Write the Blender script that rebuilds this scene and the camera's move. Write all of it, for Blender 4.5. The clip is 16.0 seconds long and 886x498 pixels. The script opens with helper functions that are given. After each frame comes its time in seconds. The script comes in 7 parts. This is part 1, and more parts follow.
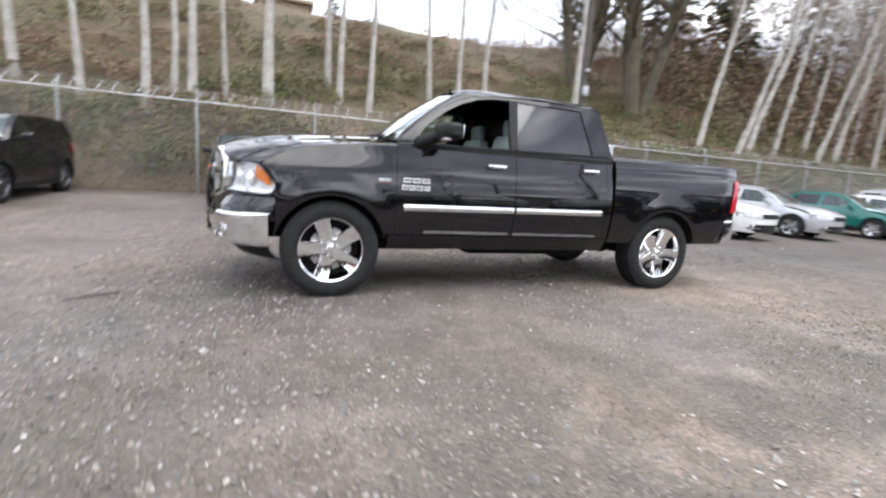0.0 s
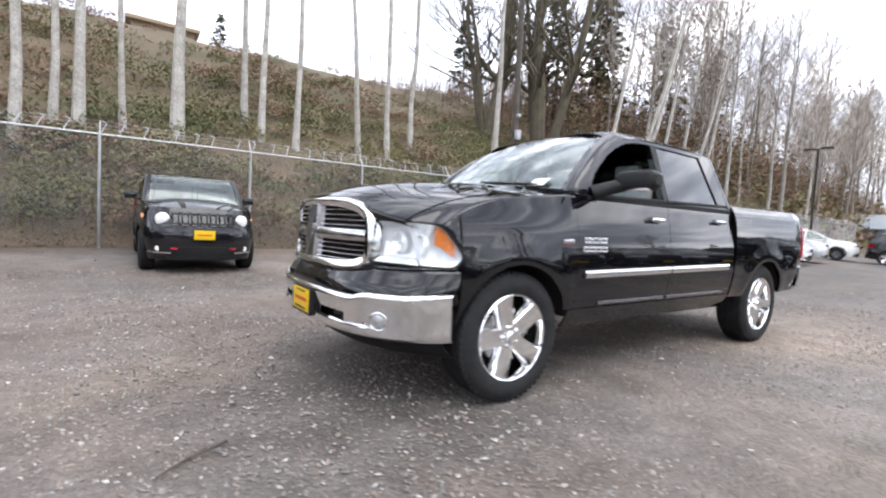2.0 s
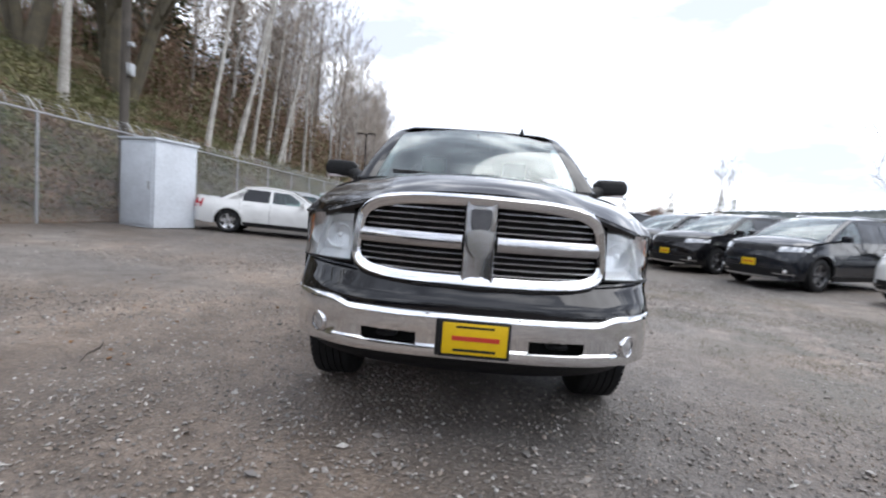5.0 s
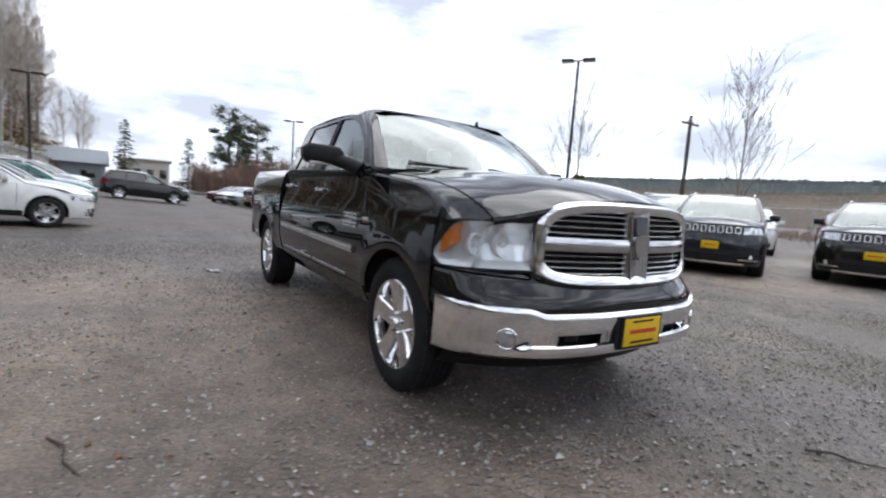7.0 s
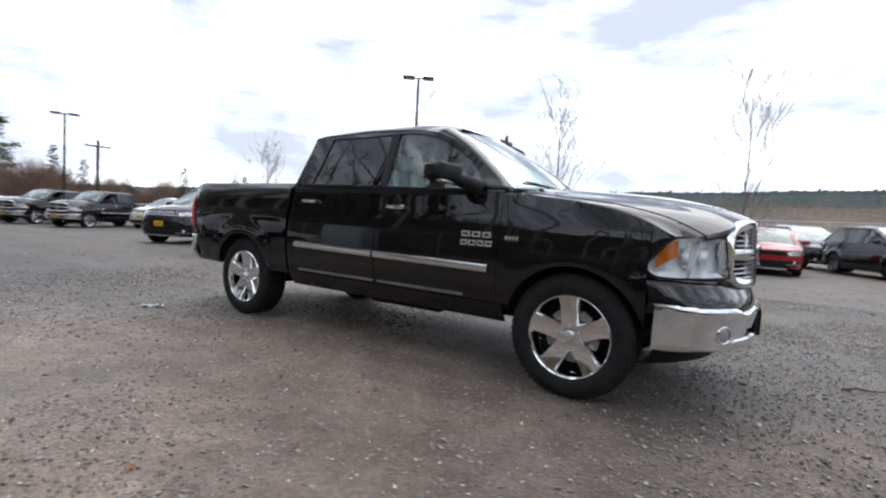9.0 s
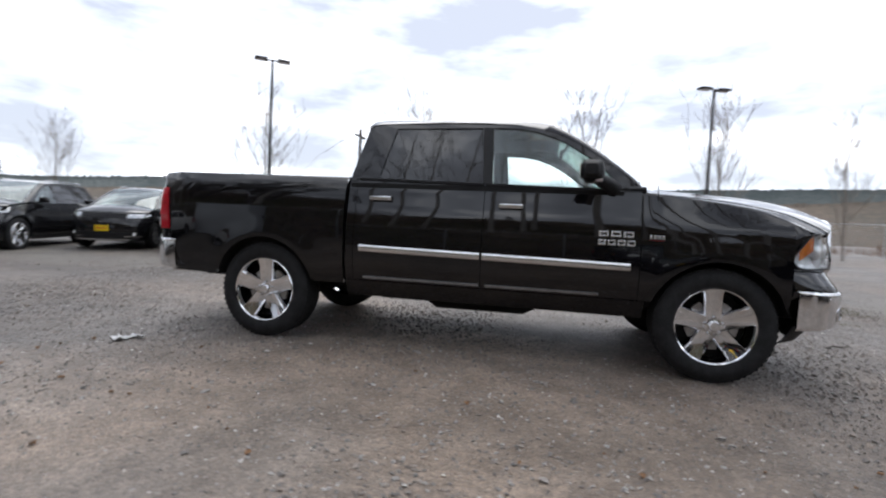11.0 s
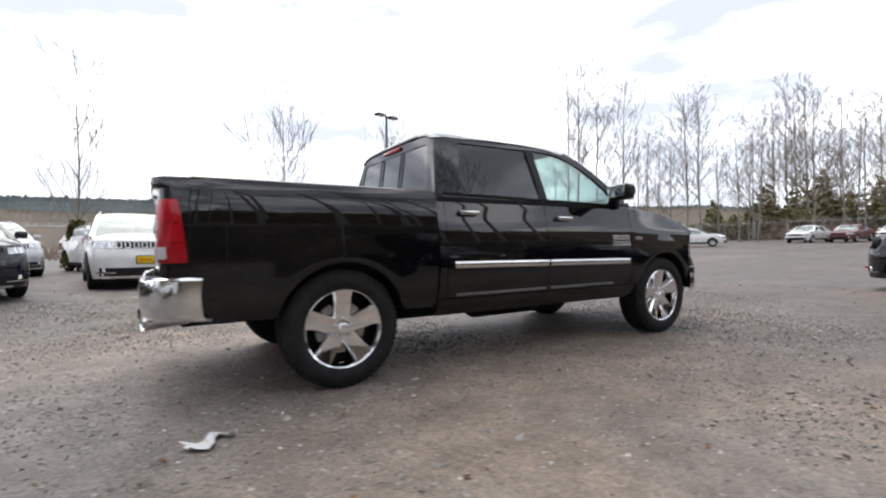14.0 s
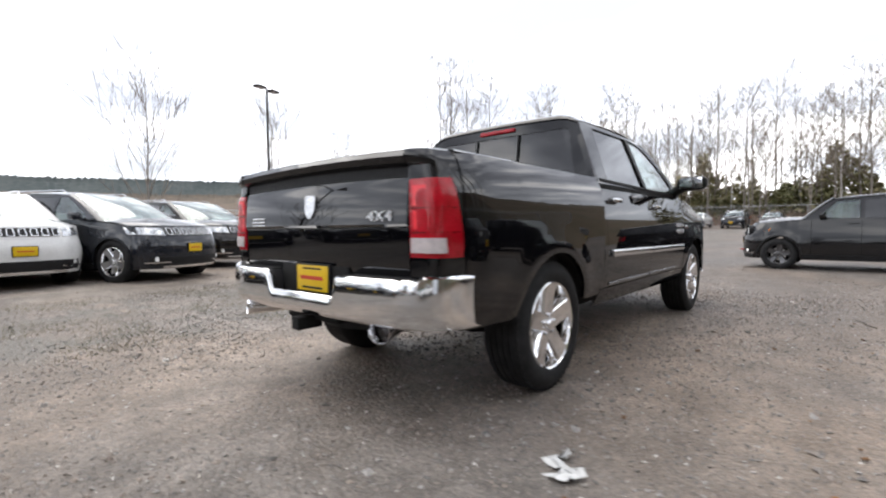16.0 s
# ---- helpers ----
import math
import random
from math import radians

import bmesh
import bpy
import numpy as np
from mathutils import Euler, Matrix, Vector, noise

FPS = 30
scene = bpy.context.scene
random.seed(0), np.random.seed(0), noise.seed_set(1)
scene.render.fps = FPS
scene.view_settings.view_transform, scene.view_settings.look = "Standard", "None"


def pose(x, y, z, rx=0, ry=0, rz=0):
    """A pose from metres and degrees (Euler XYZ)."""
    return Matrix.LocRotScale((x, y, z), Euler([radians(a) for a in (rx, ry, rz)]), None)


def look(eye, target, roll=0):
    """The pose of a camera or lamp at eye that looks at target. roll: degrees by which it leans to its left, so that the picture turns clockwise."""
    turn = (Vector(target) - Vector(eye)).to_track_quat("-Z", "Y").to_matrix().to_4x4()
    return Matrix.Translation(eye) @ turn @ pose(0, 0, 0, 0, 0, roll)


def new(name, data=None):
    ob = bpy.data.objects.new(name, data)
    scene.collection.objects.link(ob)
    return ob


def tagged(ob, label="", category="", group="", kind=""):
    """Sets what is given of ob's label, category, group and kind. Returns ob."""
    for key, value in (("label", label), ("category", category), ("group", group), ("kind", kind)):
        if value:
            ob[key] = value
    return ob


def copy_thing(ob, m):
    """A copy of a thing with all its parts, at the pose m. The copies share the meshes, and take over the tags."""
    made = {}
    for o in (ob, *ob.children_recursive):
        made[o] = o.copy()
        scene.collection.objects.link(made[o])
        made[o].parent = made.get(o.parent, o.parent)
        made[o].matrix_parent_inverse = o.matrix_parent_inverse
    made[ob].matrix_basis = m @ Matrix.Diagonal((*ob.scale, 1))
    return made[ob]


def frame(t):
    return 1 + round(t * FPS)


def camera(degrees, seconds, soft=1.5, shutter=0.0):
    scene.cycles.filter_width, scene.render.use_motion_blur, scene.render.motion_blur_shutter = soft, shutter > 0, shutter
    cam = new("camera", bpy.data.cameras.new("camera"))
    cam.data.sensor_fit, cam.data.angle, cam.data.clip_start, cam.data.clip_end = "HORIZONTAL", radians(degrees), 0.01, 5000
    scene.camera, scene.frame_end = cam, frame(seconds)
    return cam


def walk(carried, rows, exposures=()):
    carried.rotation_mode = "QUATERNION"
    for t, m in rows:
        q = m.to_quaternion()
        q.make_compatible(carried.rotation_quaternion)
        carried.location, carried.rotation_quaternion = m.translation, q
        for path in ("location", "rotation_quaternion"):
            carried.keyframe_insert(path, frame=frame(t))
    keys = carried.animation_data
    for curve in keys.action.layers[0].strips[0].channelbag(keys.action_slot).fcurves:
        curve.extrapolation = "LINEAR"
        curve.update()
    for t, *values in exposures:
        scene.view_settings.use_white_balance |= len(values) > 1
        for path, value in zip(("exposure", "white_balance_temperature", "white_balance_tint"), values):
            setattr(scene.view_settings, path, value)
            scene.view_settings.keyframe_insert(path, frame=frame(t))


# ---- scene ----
cam = camera(87.2, 16.0, 2.1, 0.5)
PATH = [
    (0, (2.261, 4.926, 1.08), (1.567, 3.075, 0.777), 3.9),
    (0.5, (2.656, 4.428, 1.082), (1.716, 2.669, 0.928), 0.5),
    (1, (3.048, 4.019, 1.091), (2.023, 2.303, 1.028), 2.6),
    (1.2, (3.228, 3.818, 1.102), (2.14, 2.142, 0.997), 3.8),
    (1.5, (3.447, 3.535, 1.084), (2.328, 1.881, 0.979), 1.7),
    (2, (3.815, 3.057, 1.107), (2.67, 1.421, 0.995), 2.8),
    (2.5, (4.154, 2.576, 1.141), (2.728, 1.177, 1.05), 1.3),
    (3, (4.422, 2.076, 1.168), (2.804, 0.911, 1.014), 0.5),
    (3.5, (4.679, 1.558, 1.137), (2.875, 0.7, 1.037), 1.4),
    (4, (4.868, 1.034, 1.138), (2.952, 0.485, 0.968), 0.5),
    (4.5, (4.95, 0.470, 1.157), (2.982, 0.130, 1.053), 1.7),
    (4.7, (4.97, 0.236, 1.138), (2.988, -0.001, 1.013), 3.1),
    (6.8, (4.4, -2.017, 1.191), (2.674, -1.025, 0.998), 3.4),
    (7, (4.295, -2.243, 1.179), (2.619, -1.171, 0.977), 4.1),
    (7.5, (3.982, -2.743, 1.12), (2.424, -1.5, 0.954), 3.8),
    (8, (3.616, -3.182, 1.107), (2.196, -1.777, 1.003), 1.7),
    (8.5, (3.192, -3.598, 1.098), (1.939, -2.045, 0.969), 1.6),
    (9, (2.743, -3.918, 1.103), (1.634, -2.258, 0.991), 3.3),
    (9.5, (2.225, -4.218, 1.094), (1.328, -2.433, 1.005), 3.6),
    (10, (1.669, -4.415, 1.029), (0.871, -2.587, 0.89), 0.9),
    (10.2, (1.458, -4.455, 1.047), (0.688, -2.614, 0.914), 2.1),
    (12.3, (-0.969, -4.669, 0.976), (-0.762, -2.682, 0.885), -0.7),
    (12.5, (-1.184, -4.634, 1.0), (-0.963, -2.649, 0.905), 0.5),
    (13, (-1.766, -4.525, 0.998), (-1.202, -2.61, 0.888), 1.8),
    (13.5, (-2.302, -4.297, 0.97), (-1.55, -2.447, 0.878), 1.1),
    (14, (-2.851, -4.062, 0.989), (-1.818, -2.35, 0.967), -0.6),
    (14.5, (-3.357, -3.735, 0.955), (-2.301, -2.039, 0.873), -0.2),
    (15, (-3.767, -3.336, 0.982), (-2.47, -1.814, 0.938), -0.7),
    (15.5, (-4.133, -2.868, 1.004), (-2.705, -1.471, 0.909), -0.9),
    (16, (-4.445, -2.347, 1.032), (-2.93, -1.045, 0.942), -0.6),
]
walk(cam, [(t, look(eye, target, roll)) for t, eye, target, roll in PATH], ((0, 1.85, 6550, 11), (2.5, 1.82, 6500, 11), (3.5, 1.72, 6450, 10), (4.5, 1.47, 6420, 10), (7, 1.02, 6420, 10), (10, 1.04, 6450, 10), (12.5, 1.07, 6600, 10), (14.5, 1.32, 6750, 10), (16, 1.45, 6850, 10)))

# ---- light ----
SUN_AZ, SUN_EL = radians(93), radians(62)
world = bpy.data.worlds.new("sky")
scene.world = world
world.use_nodes = True
wn, wl = world.node_tree.nodes, world.node_tree.links
wn.clear()
w_out = wn.new("ShaderNodeOutputWorld")
w_bg = wn.new("ShaderNodeBackground")
w_bg.inputs["Strength"].default_value = 0.1
w_sky = wn.new("ShaderNodeTexSky")
w_sky.sky_type = "NISHITA"
w_sky.sun_disc = False
w_sky.sun_elevation, w_sky.sun_rotation = SUN_EL, radians(90) - SUN_AZ
w_co = wn.new("ShaderNodeTexCoord")
w_map = wn.new("ShaderNodeMapping")
w_map.inputs["Scale"].default_value = (1.6, 1.6, 5.5)
w_n1 = wn.new("ShaderNodeTexNoise")
w_n1.inputs["Scale"].default_value, w_n1.inputs["Detail"].default_value = 2.1, 7.0
w_n1.inputs["Roughness"].default_value = 0.55
w_ramp = wn.new("ShaderNodeValToRGB")
w_ramp.color_ramp.elements[0].position, w_ramp.color_ramp.elements[0].color = 0.39, (3.7, 3.95, 4.6, 1)
w_ramp.color_ramp.elements[1].position, w_ramp.color_ramp.elements[1].color = 0.64, (13.3, 13.6, 14.3, 1)
w_mid = w_ramp.color_ramp.elements.new(0.515)
w_mid.color = (6.3, 6.75, 7.7, 1)
w_mix = wn.new("ShaderNodeMixRGB")
w_mix.inputs["Fac"].default_value = 0.9
wl.new(w_co.outputs["Generated"], w_map.inputs["Vector"])
wl.new(w_map.outputs["Vector"], w_n1.inputs["Vector"])
wl.new(w_n1.outputs["Fac"], w_ramp.inputs["Fac"])
wl.new(w_sky.outputs["Color"], w_mix.inputs["Color1"])
wl.new(w_ramp.outputs["Color"], w_mix.inputs["Color2"])
wl.new(w_mix.outputs["Color"], w_bg.inputs["Color"])
wl.new(w_bg.outputs["Background"], w_out.inputs["Surface"])

sun_data = bpy.data.lights.new("sun", "SUN")
sun_data.energy, sun_data.angle, sun_data.color = 0.9, radians(60), (1.0, 0.98, 0.95)
sun = new("sun", sun_data)
sun.matrix_world = look((60 * math.cos(SUN_AZ) * math.cos(SUN_EL), 60 * math.sin(SUN_AZ) * math.cos(SUN_EL), 60 * math.sin(SUN_EL)), (0, 0, 0))


# ---- materials ----
def mat(name, color, rough=0.5, metal=0.0, vary=0.0, scale=8.0, bump=0.0, bscale=None, color2=None, coat=0.0, per_object=0.0, per_island=0.0, spec=None, fine=None):
    """Principled surface: colour varied by noise at two scales, bump, clearcoat and small differences from object to object."""
    m = bpy.data.materials.new(name)
    m.use_nodes = True
    n, l = m.node_tree.nodes, m.node_tree.links
    b = n["Principled BSDF"]
    b.inputs["Base Color"].default_value = (*color, 1)
    b.inputs["Roughness"].default_value, b.inputs["Metallic"].default_value = rough, metal
    b.inputs["Coat Weight"].default_value = coat
    b.inputs["Coat Roughness"].default_value = 0.03
    b.inputs["Coat IOR"].default_value = 1.52
    if spec is not None:
        b.inputs["Specular IOR Level"].default_value = spec
    co = n.new("ShaderNodeTexCoord")
    col = None
    if vary or color2:
        a = n.new("ShaderNodeTexNoise")
        a.inputs["Scale"].default_value, a.inputs["Detail"].default_value = scale, 6
        f = n.new("ShaderNodeTexNoise")
        f.inputs["Scale"].default_value, f.inputs["Detail"].default_value = (fine or scale * 9), 4
        add = n.new("ShaderNodeMath")
        add.operation = "ADD"
        r = n.new("ShaderNodeValToRGB")
        c2 = color2 or tuple(min(1, c * (1 + vary)) for c in color)
        c1 = color if color2 else tuple(c * (1 - vary) for c in color)
        r.color_ramp.elements[0].position, r.color_ramp.elements[0].color = 0.78, (*c1, 1)
        r.color_ramp.elements[1].position, r.color_ramp.elements[1].color = 1.22, (*c2, 1)
        half = n.new("ShaderNodeMath")
        half.operation, half.inputs[1].default_value = "MULTIPLY", 0.5
        l.new(co.outputs["Object"], a.inputs["Vector"])
        l.new(co.outputs["Object"], f.inputs["Vector"])
        l.new(a.outputs["Fac"], add.inputs[0])
        l.new(f.outputs["Fac"], add.inputs[1])
        l.new(add.outputs[0], half.inputs[0])
        r.color_ramp.elements[0].position, r.color_ramp.elements[1].position = 0.38, 0.62
        l.new(half.outputs[0], r.inputs["Fac"])
        col = r.outputs["Color"]
    if per_object or per_island:
        hsv = n.new("ShaderNodeHueSaturation")
        hsv.inputs["Color"].default_value = (*color, 1)
        if col:
            l.new(col, hsv.inputs["Color"])
        mr = n.new("ShaderNodeMapRange")
        k = per_object or per_island
        mr.inputs["To Min"].default_value, mr.inputs["To Max"].default_value = 1 - k, 1 + k
        if per_object:
            l.new(n.new("ShaderNodeObjectInfo").outputs["Random"], mr.inputs["Value"])
        else:
            l.new(n.new("ShaderNodeNewGeometry").outputs["Random Per Island"], mr.inputs["Value"])
        l.new(mr.outputs["Result"], hsv.inputs["Value"])
        col = hsv.outputs["Color"]
    if col:
        l.new(col, b.inputs["Base Color"])
    if bump:
        t = n.new("ShaderNodeTexNoise")
        t.inputs["Scale"].default_value, t.inputs["Detail"].default_value = bscale or scale * 6, 5
        l.new(co.outputs["Object"], t.inputs["Vector"])
        bp = n.new("ShaderNodeBump")
        bp.inputs["Strength"].default_value, bp.inputs["Distance"].default_value = bump, 0.02
        l.new(t.outputs["Fac"], bp.inputs["Height"])
        l.new(bp.outputs["Normal"], b.inputs["Normal"])
    return m


def glass(name, tint, gloss=1.0):
    """Thin pane: a tinted clear sheet with a Fresnel gloss."""
    m = bpy.data.materials.new(name)
    m.use_nodes = True
    n, l = m.node_tree.nodes, m.node_tree.links
    n.remove(n["Principled BSDF"])
    t, g, lw, x = n.new("ShaderNodeBsdfTransparent"), n.new("ShaderNodeBsdfGlossy"), n.new("ShaderNodeLayerWeight"), n.new("ShaderNodeMixShader")
    pw, f = n.new("ShaderNodeMath"), n.new("ShaderNodeMath")
    pw.operation, pw.inputs[1].default_value = "POWER", 4.0
    f.operation, f.inputs[1].default_value, f.inputs[2].default_value = "MULTIPLY_ADD", 0.85, 0.07
    l.new(lw.outputs["Facing"], pw.inputs[0])
    l.new(pw.outputs[0], f.inputs[0])
    t.inputs["Color"].default_value = (*tint, 1)
    g.inputs["Roughness"].default_value = 0.01
    g.inputs["Color"].default_value = (gloss, gloss, gloss, 1)
    l.new(f.outputs[0], x.inputs[0])
    l.new(t.outputs[0], x.inputs[1])
    l.new(g.outputs[0], x.inputs[2])
    l.new(x.outputs[0], n["Material Output"].inputs["Surface"])
    return m


def gravel_material():
    """Packed grey-brown gravel: broad worn bands, damp patches, pebbles and grit, with shade painted towards both ends.
    """
    m = bpy.data.materials.new("packed_gravel")
    m.use_nodes = True
    n, l = m.node_tree.nodes, m.node_tree.links
    b = n["Principled BSDF"]
    co = n.new("ShaderNodeTexCoord")

    def noise_tex(scale, detail=6, rough=0.6):
        t = n.new("ShaderNodeTexNoise")
        t.inputs["Scale"].default_value, t.inputs["Detail"].default_value, t.inputs["Roughness"].default_value = scale, detail, rough
        l.new(co.outputs["Object"], t.inputs["Vector"])
        return t.outputs["Fac"]

    def ramp(fac, p0, c0, p1, c1):
        r = n.new("ShaderNodeValToRGB")
        e = r.color_ramp.elements
        e[0].position, e[0].color, e[1].position, e[1].color = p0, (*c0, 1), p1, (*c1, 1)
        l.new(fac, r.inputs["Fac"])
        return r.outputs["Color"]

    def mix(kind, fac, a, c):
        x = n.new("ShaderNodeMixRGB")
        x.blend_type = kind
        x.inputs[0].default_value = fac
        l.new(a, x.inputs[1])
        l.new(c, x.inputs[2])
        return x.outputs[0]

    broad = ramp(noise_tex(0.35, 5), 0.36, (0.112, 0.105, 0.101), 0.64, (0.182, 0.171, 0.164))
    mid = ramp(noise_tex(3.2, 5), 0.36, (0.62, 0.60, 0.58), 0.64, (1.0, 1.0, 1.0))
    vo = n.new("ShaderNodeTexVoronoi")
    vo.inputs["Scale"].default_value = 38
    vo.inputs["Randomness"].default_value = 1.0
    l.new(co.outputs["Object"], vo.inputs["Vector"])
    peb = n.new("ShaderNodeSeparateColor")
    l.new(vo.outputs["Color"], peb.inputs[0])
    pebble = ramp(peb.outputs[0], 0.0, (0.78, 0.76, 0.74), 1.0, (1.26, 1.22, 1.18))
    grit = ramp(noise_tex(190, 3), 0.3, (0.66, 0.66, 0.66), 0.7, (1.32, 1.32, 1.32))
    hue = ramp(noise_tex(0.22, 3), 0.38, (1.0, 1.0, 1.0), 0.58, (1.14, 0.99, 0.85))
    st = n.new("ShaderNodeMapping")
    st.inputs["Scale"].default_value, st.inputs["Rotation"].default_value = (0.05, 0.55, 1.0), (0, 0, 0.35)
    l.new(co.outputs["Object"], st.inputs["Vector"])
    tn = n.new("ShaderNodeTexNoise")
    tn.inputs["Scale"].default_value, tn.inputs["Detail"].default_value = 1.6, 3
    l.new(st.outputs["Vector"], tn.inputs["Vector"])
    track = ramp(tn.outputs["Fac"], 0.38, (0.86, 0.86, 0.86), 0.62, (1.16, 1.16, 1.16))
    v2 = n.new("ShaderNodeTexVoronoi")
    v2.inputs["Scale"].default_value = 85
    l.new(co.outputs["Object"], v2.inputs["Vector"])
    s2 = n.new("ShaderNodeSeparateColor")
    l.new(v2.outputs["Color"], s2.inputs[0])
    chips = ramp(s2.outputs[1], 0.1, (0.72, 0.71, 0.70), 1.0, (1.38, 1.34, 1.28))
    c = mix("MULTIPLY", 1.0, broad, mid)
    c = mix("MULTIPLY", 1.0, c, hue)
    c = mix("MULTIPLY", 1.0, c, track)
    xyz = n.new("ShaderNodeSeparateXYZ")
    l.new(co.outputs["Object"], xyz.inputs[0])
    # Broad gravel tone along x; its darkened ends also paint in shade and vignette.
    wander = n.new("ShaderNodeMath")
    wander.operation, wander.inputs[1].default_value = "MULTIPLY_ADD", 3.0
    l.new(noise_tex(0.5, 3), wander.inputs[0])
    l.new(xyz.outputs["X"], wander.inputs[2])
    tone_shade = n.new("ShaderNodeValToRGB")
    tone_shade_pos = n.new("ShaderNodeMapRange")
    tone_shade_pos.inputs["From Min"].default_value, tone_shade_pos.inputs["From Max"].default_value = -6.0, 9.0
    l.new(wander.outputs[0], tone_shade_pos.inputs["Value"])
    l.new(tone_shade_pos.outputs[0], tone_shade.inputs["Fac"])
    le = tone_shade.color_ramp.elements
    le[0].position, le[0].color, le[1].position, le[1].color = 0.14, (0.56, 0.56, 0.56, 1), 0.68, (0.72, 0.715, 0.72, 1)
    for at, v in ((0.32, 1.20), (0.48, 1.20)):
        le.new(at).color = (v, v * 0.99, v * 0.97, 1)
    c = mix("MULTIPLY", 1.0, c, tone_shade.outputs["Color"])
    near = n.new("ShaderNodeMapRange")
    near.inputs["From Min"].default_value, near.inputs["From Max"].default_value = 2.1, 2.8
    l.new(xyz.outputs["Y"], near.inputs["Value"])
    far = n.new("ShaderNodeMapRange")
    far.inputs["From Min"].default_value, far.inputs["From Max"].default_value = 6.2, 5.2
    l.new(xyz.outputs["Y"], far.inputs["Value"])
    patchy = n.new("ShaderNodeMapRange")
    patchy.inputs["From Min"].default_value, patchy.inputs["From Max"].default_value = 0.43, 0.56
    l.new(noise_tex(1.1, 4), patchy.inputs["Value"])
    m1, m2 = n.new("ShaderNodeMath"), n.new("ShaderNodeMath")
    m1.operation = m2.operation = "MULTIPLY"
    l.new(near.outputs[0], m1.inputs[0])
    l.new(far.outputs[0], m1.inputs[1])
    l.new(m1.outputs[0], m2.inputs[0])
    l.new(patchy.outputs[0], m2.inputs[1])
    mud = n.new("ShaderNodeMixRGB")
    l.new(m2.outputs[0], mud.inputs[0])
    l.new(c, mud.inputs[1])
    mud.inputs[2].default_value = (0.090, 0.082, 0.070, 1)
    c = mud.outputs[0]
    c = mix("MULTIPLY", 0.7, c, chips)
    c = mix("MULTIPLY", 0.75, c, pebble)
    c = mix("MULTIPLY", 0.8, c, grit)
    l.new(c, b.inputs["Base Color"])
    b.inputs["Roughness"].default_value = 0.62
    h = n.new("ShaderNodeMath")
    h.operation = "MULTIPLY"
    l.new(vo.outputs["Distance"], h.inputs[0])
    l.new(noise_tex(60, 4), h.inputs[1])
    bp = n.new("ShaderNodeBump")
    bp.inputs["Strength"].default_value, bp.inputs["Distance"].default_value = 0.7, 0.03
    bp.invert = True
    l.new(h.outputs[0], bp.inputs["Height"])
    l.new(bp.outputs["Normal"], b.inputs["Normal"])
    return m


M_GRAVEL = gravel_material()
M_STONE = mat("pebble_stone", (0.16, 0.15, 0.14), 0.85, vary=0.25, scale=30, per_island=0.3)


def stone_tones(m):
    """Give each stone one of the gravel's tones: dark basalt, grey, brown and a few pale ones."""
    n, l = m.node_tree.nodes, m.node_tree.links
    r = n.new("ShaderNodeValToRGB")
    r.color_ramp.interpolation = "LINEAR"
    e = r.color_ramp.elements
    e[0].position, e[0].color, e[1].position, e[1].color = 0.0, (0.125, 0.112, 0.102, 1), 1.0, (0.52, 0.49, 0.45, 1)
    for at, c in ((0.22, (0.13, 0.122, 0.116, 1)), (0.45, (0.20, 0.178, 0.160, 1)), (0.66, (0.235, 0.190, 0.155, 1)), (0.86, (0.26, 0.248, 0.235, 1)), (0.95, (0.33, 0.315, 0.295, 1))):
        e.new(at).color = c
    l.new(n.new("ShaderNodeNewGeometry").outputs["Random Per Island"], r.inputs["Fac"])
    mixer = n.new("ShaderNodeMixRGB")
    mixer.blend_type, mixer.inputs[0].default_value = "MULTIPLY", 0.25
    grain = n.new("ShaderNodeTexNoise")
    grain.inputs["Scale"].default_value = 140
    l.new(n.new("ShaderNodeTexCoord").outputs["Object"], grain.inputs["Vector"])
    l.new(r.outputs["Color"], mixer.inputs[1])
    l.new(grain.outputs["Color"], mixer.inputs[2])
    bright = n.new("ShaderNodeBrightContrast")
    bright.inputs["Bright"].default_value = 0.012
    l.new(mixer.outputs[0], bright.inputs["Color"])
    l.new(bright.outputs[0], n["Principled BSDF"].inputs["Base Color"])


stone_tones(M_STONE)
M_HILL = mat("bank_earth_and_dry_grass", (0.062, 0.056, 0.028), 0.95, scale=0.3, color2=(0.130, 0.090, 0.058), bump=0.8, bscale=5, fine=6)
M_BRUSH = mat("bramble_leaves", (0.066, 0.084, 0.025), 0.6, scale=0.5, color2=(0.175, 0.152, 0.060), per_island=0.22, fine=1.2)
M_DRY = mat("dry_bracken", (0.160, 0.092, 0.058), 0.85, scale=0.5, color2=(0.250, 0.175, 0.122), per_island=0.2, fine=1.4)
M_TWIG = mat("bare_twigs", (0.15, 0.123, 0.108), 0.85, vary=0.3, scale=3, per_island=0.3)
M_BARK = mat("white_alder_bark", (0.408, 0.39, 0.36), 0.8, scale=2.5, color2=(0.216, 0.198, 0.174), bump=0.4, bscale=14, fine=18)
M_DARKBARK = mat("dark_mossy_bark", (0.06, 0.051, 0.039), 0.9, scale=3, color2=(0.102, 0.087, 0.054), bump=0.6, bscale=16)
M_GREYBARK = mat("grey_bark", (0.19, 0.17, 0.148), 0.9, vary=0.3, scale=4, bump=0.4, bscale=20)
M_NEEDLE = mat("conifer_needles", (0.03, 0.0465, 0.0225), 0.8, scale=2, color2=(0.06, 0.0713, 0.0338), per_island=0.4)
M_REDTWIG = mat("reddish_bare_twigs", (0.157, 0.0986, 0.0725), 0.9, vary=0.3, scale=1, per_island=0.3)
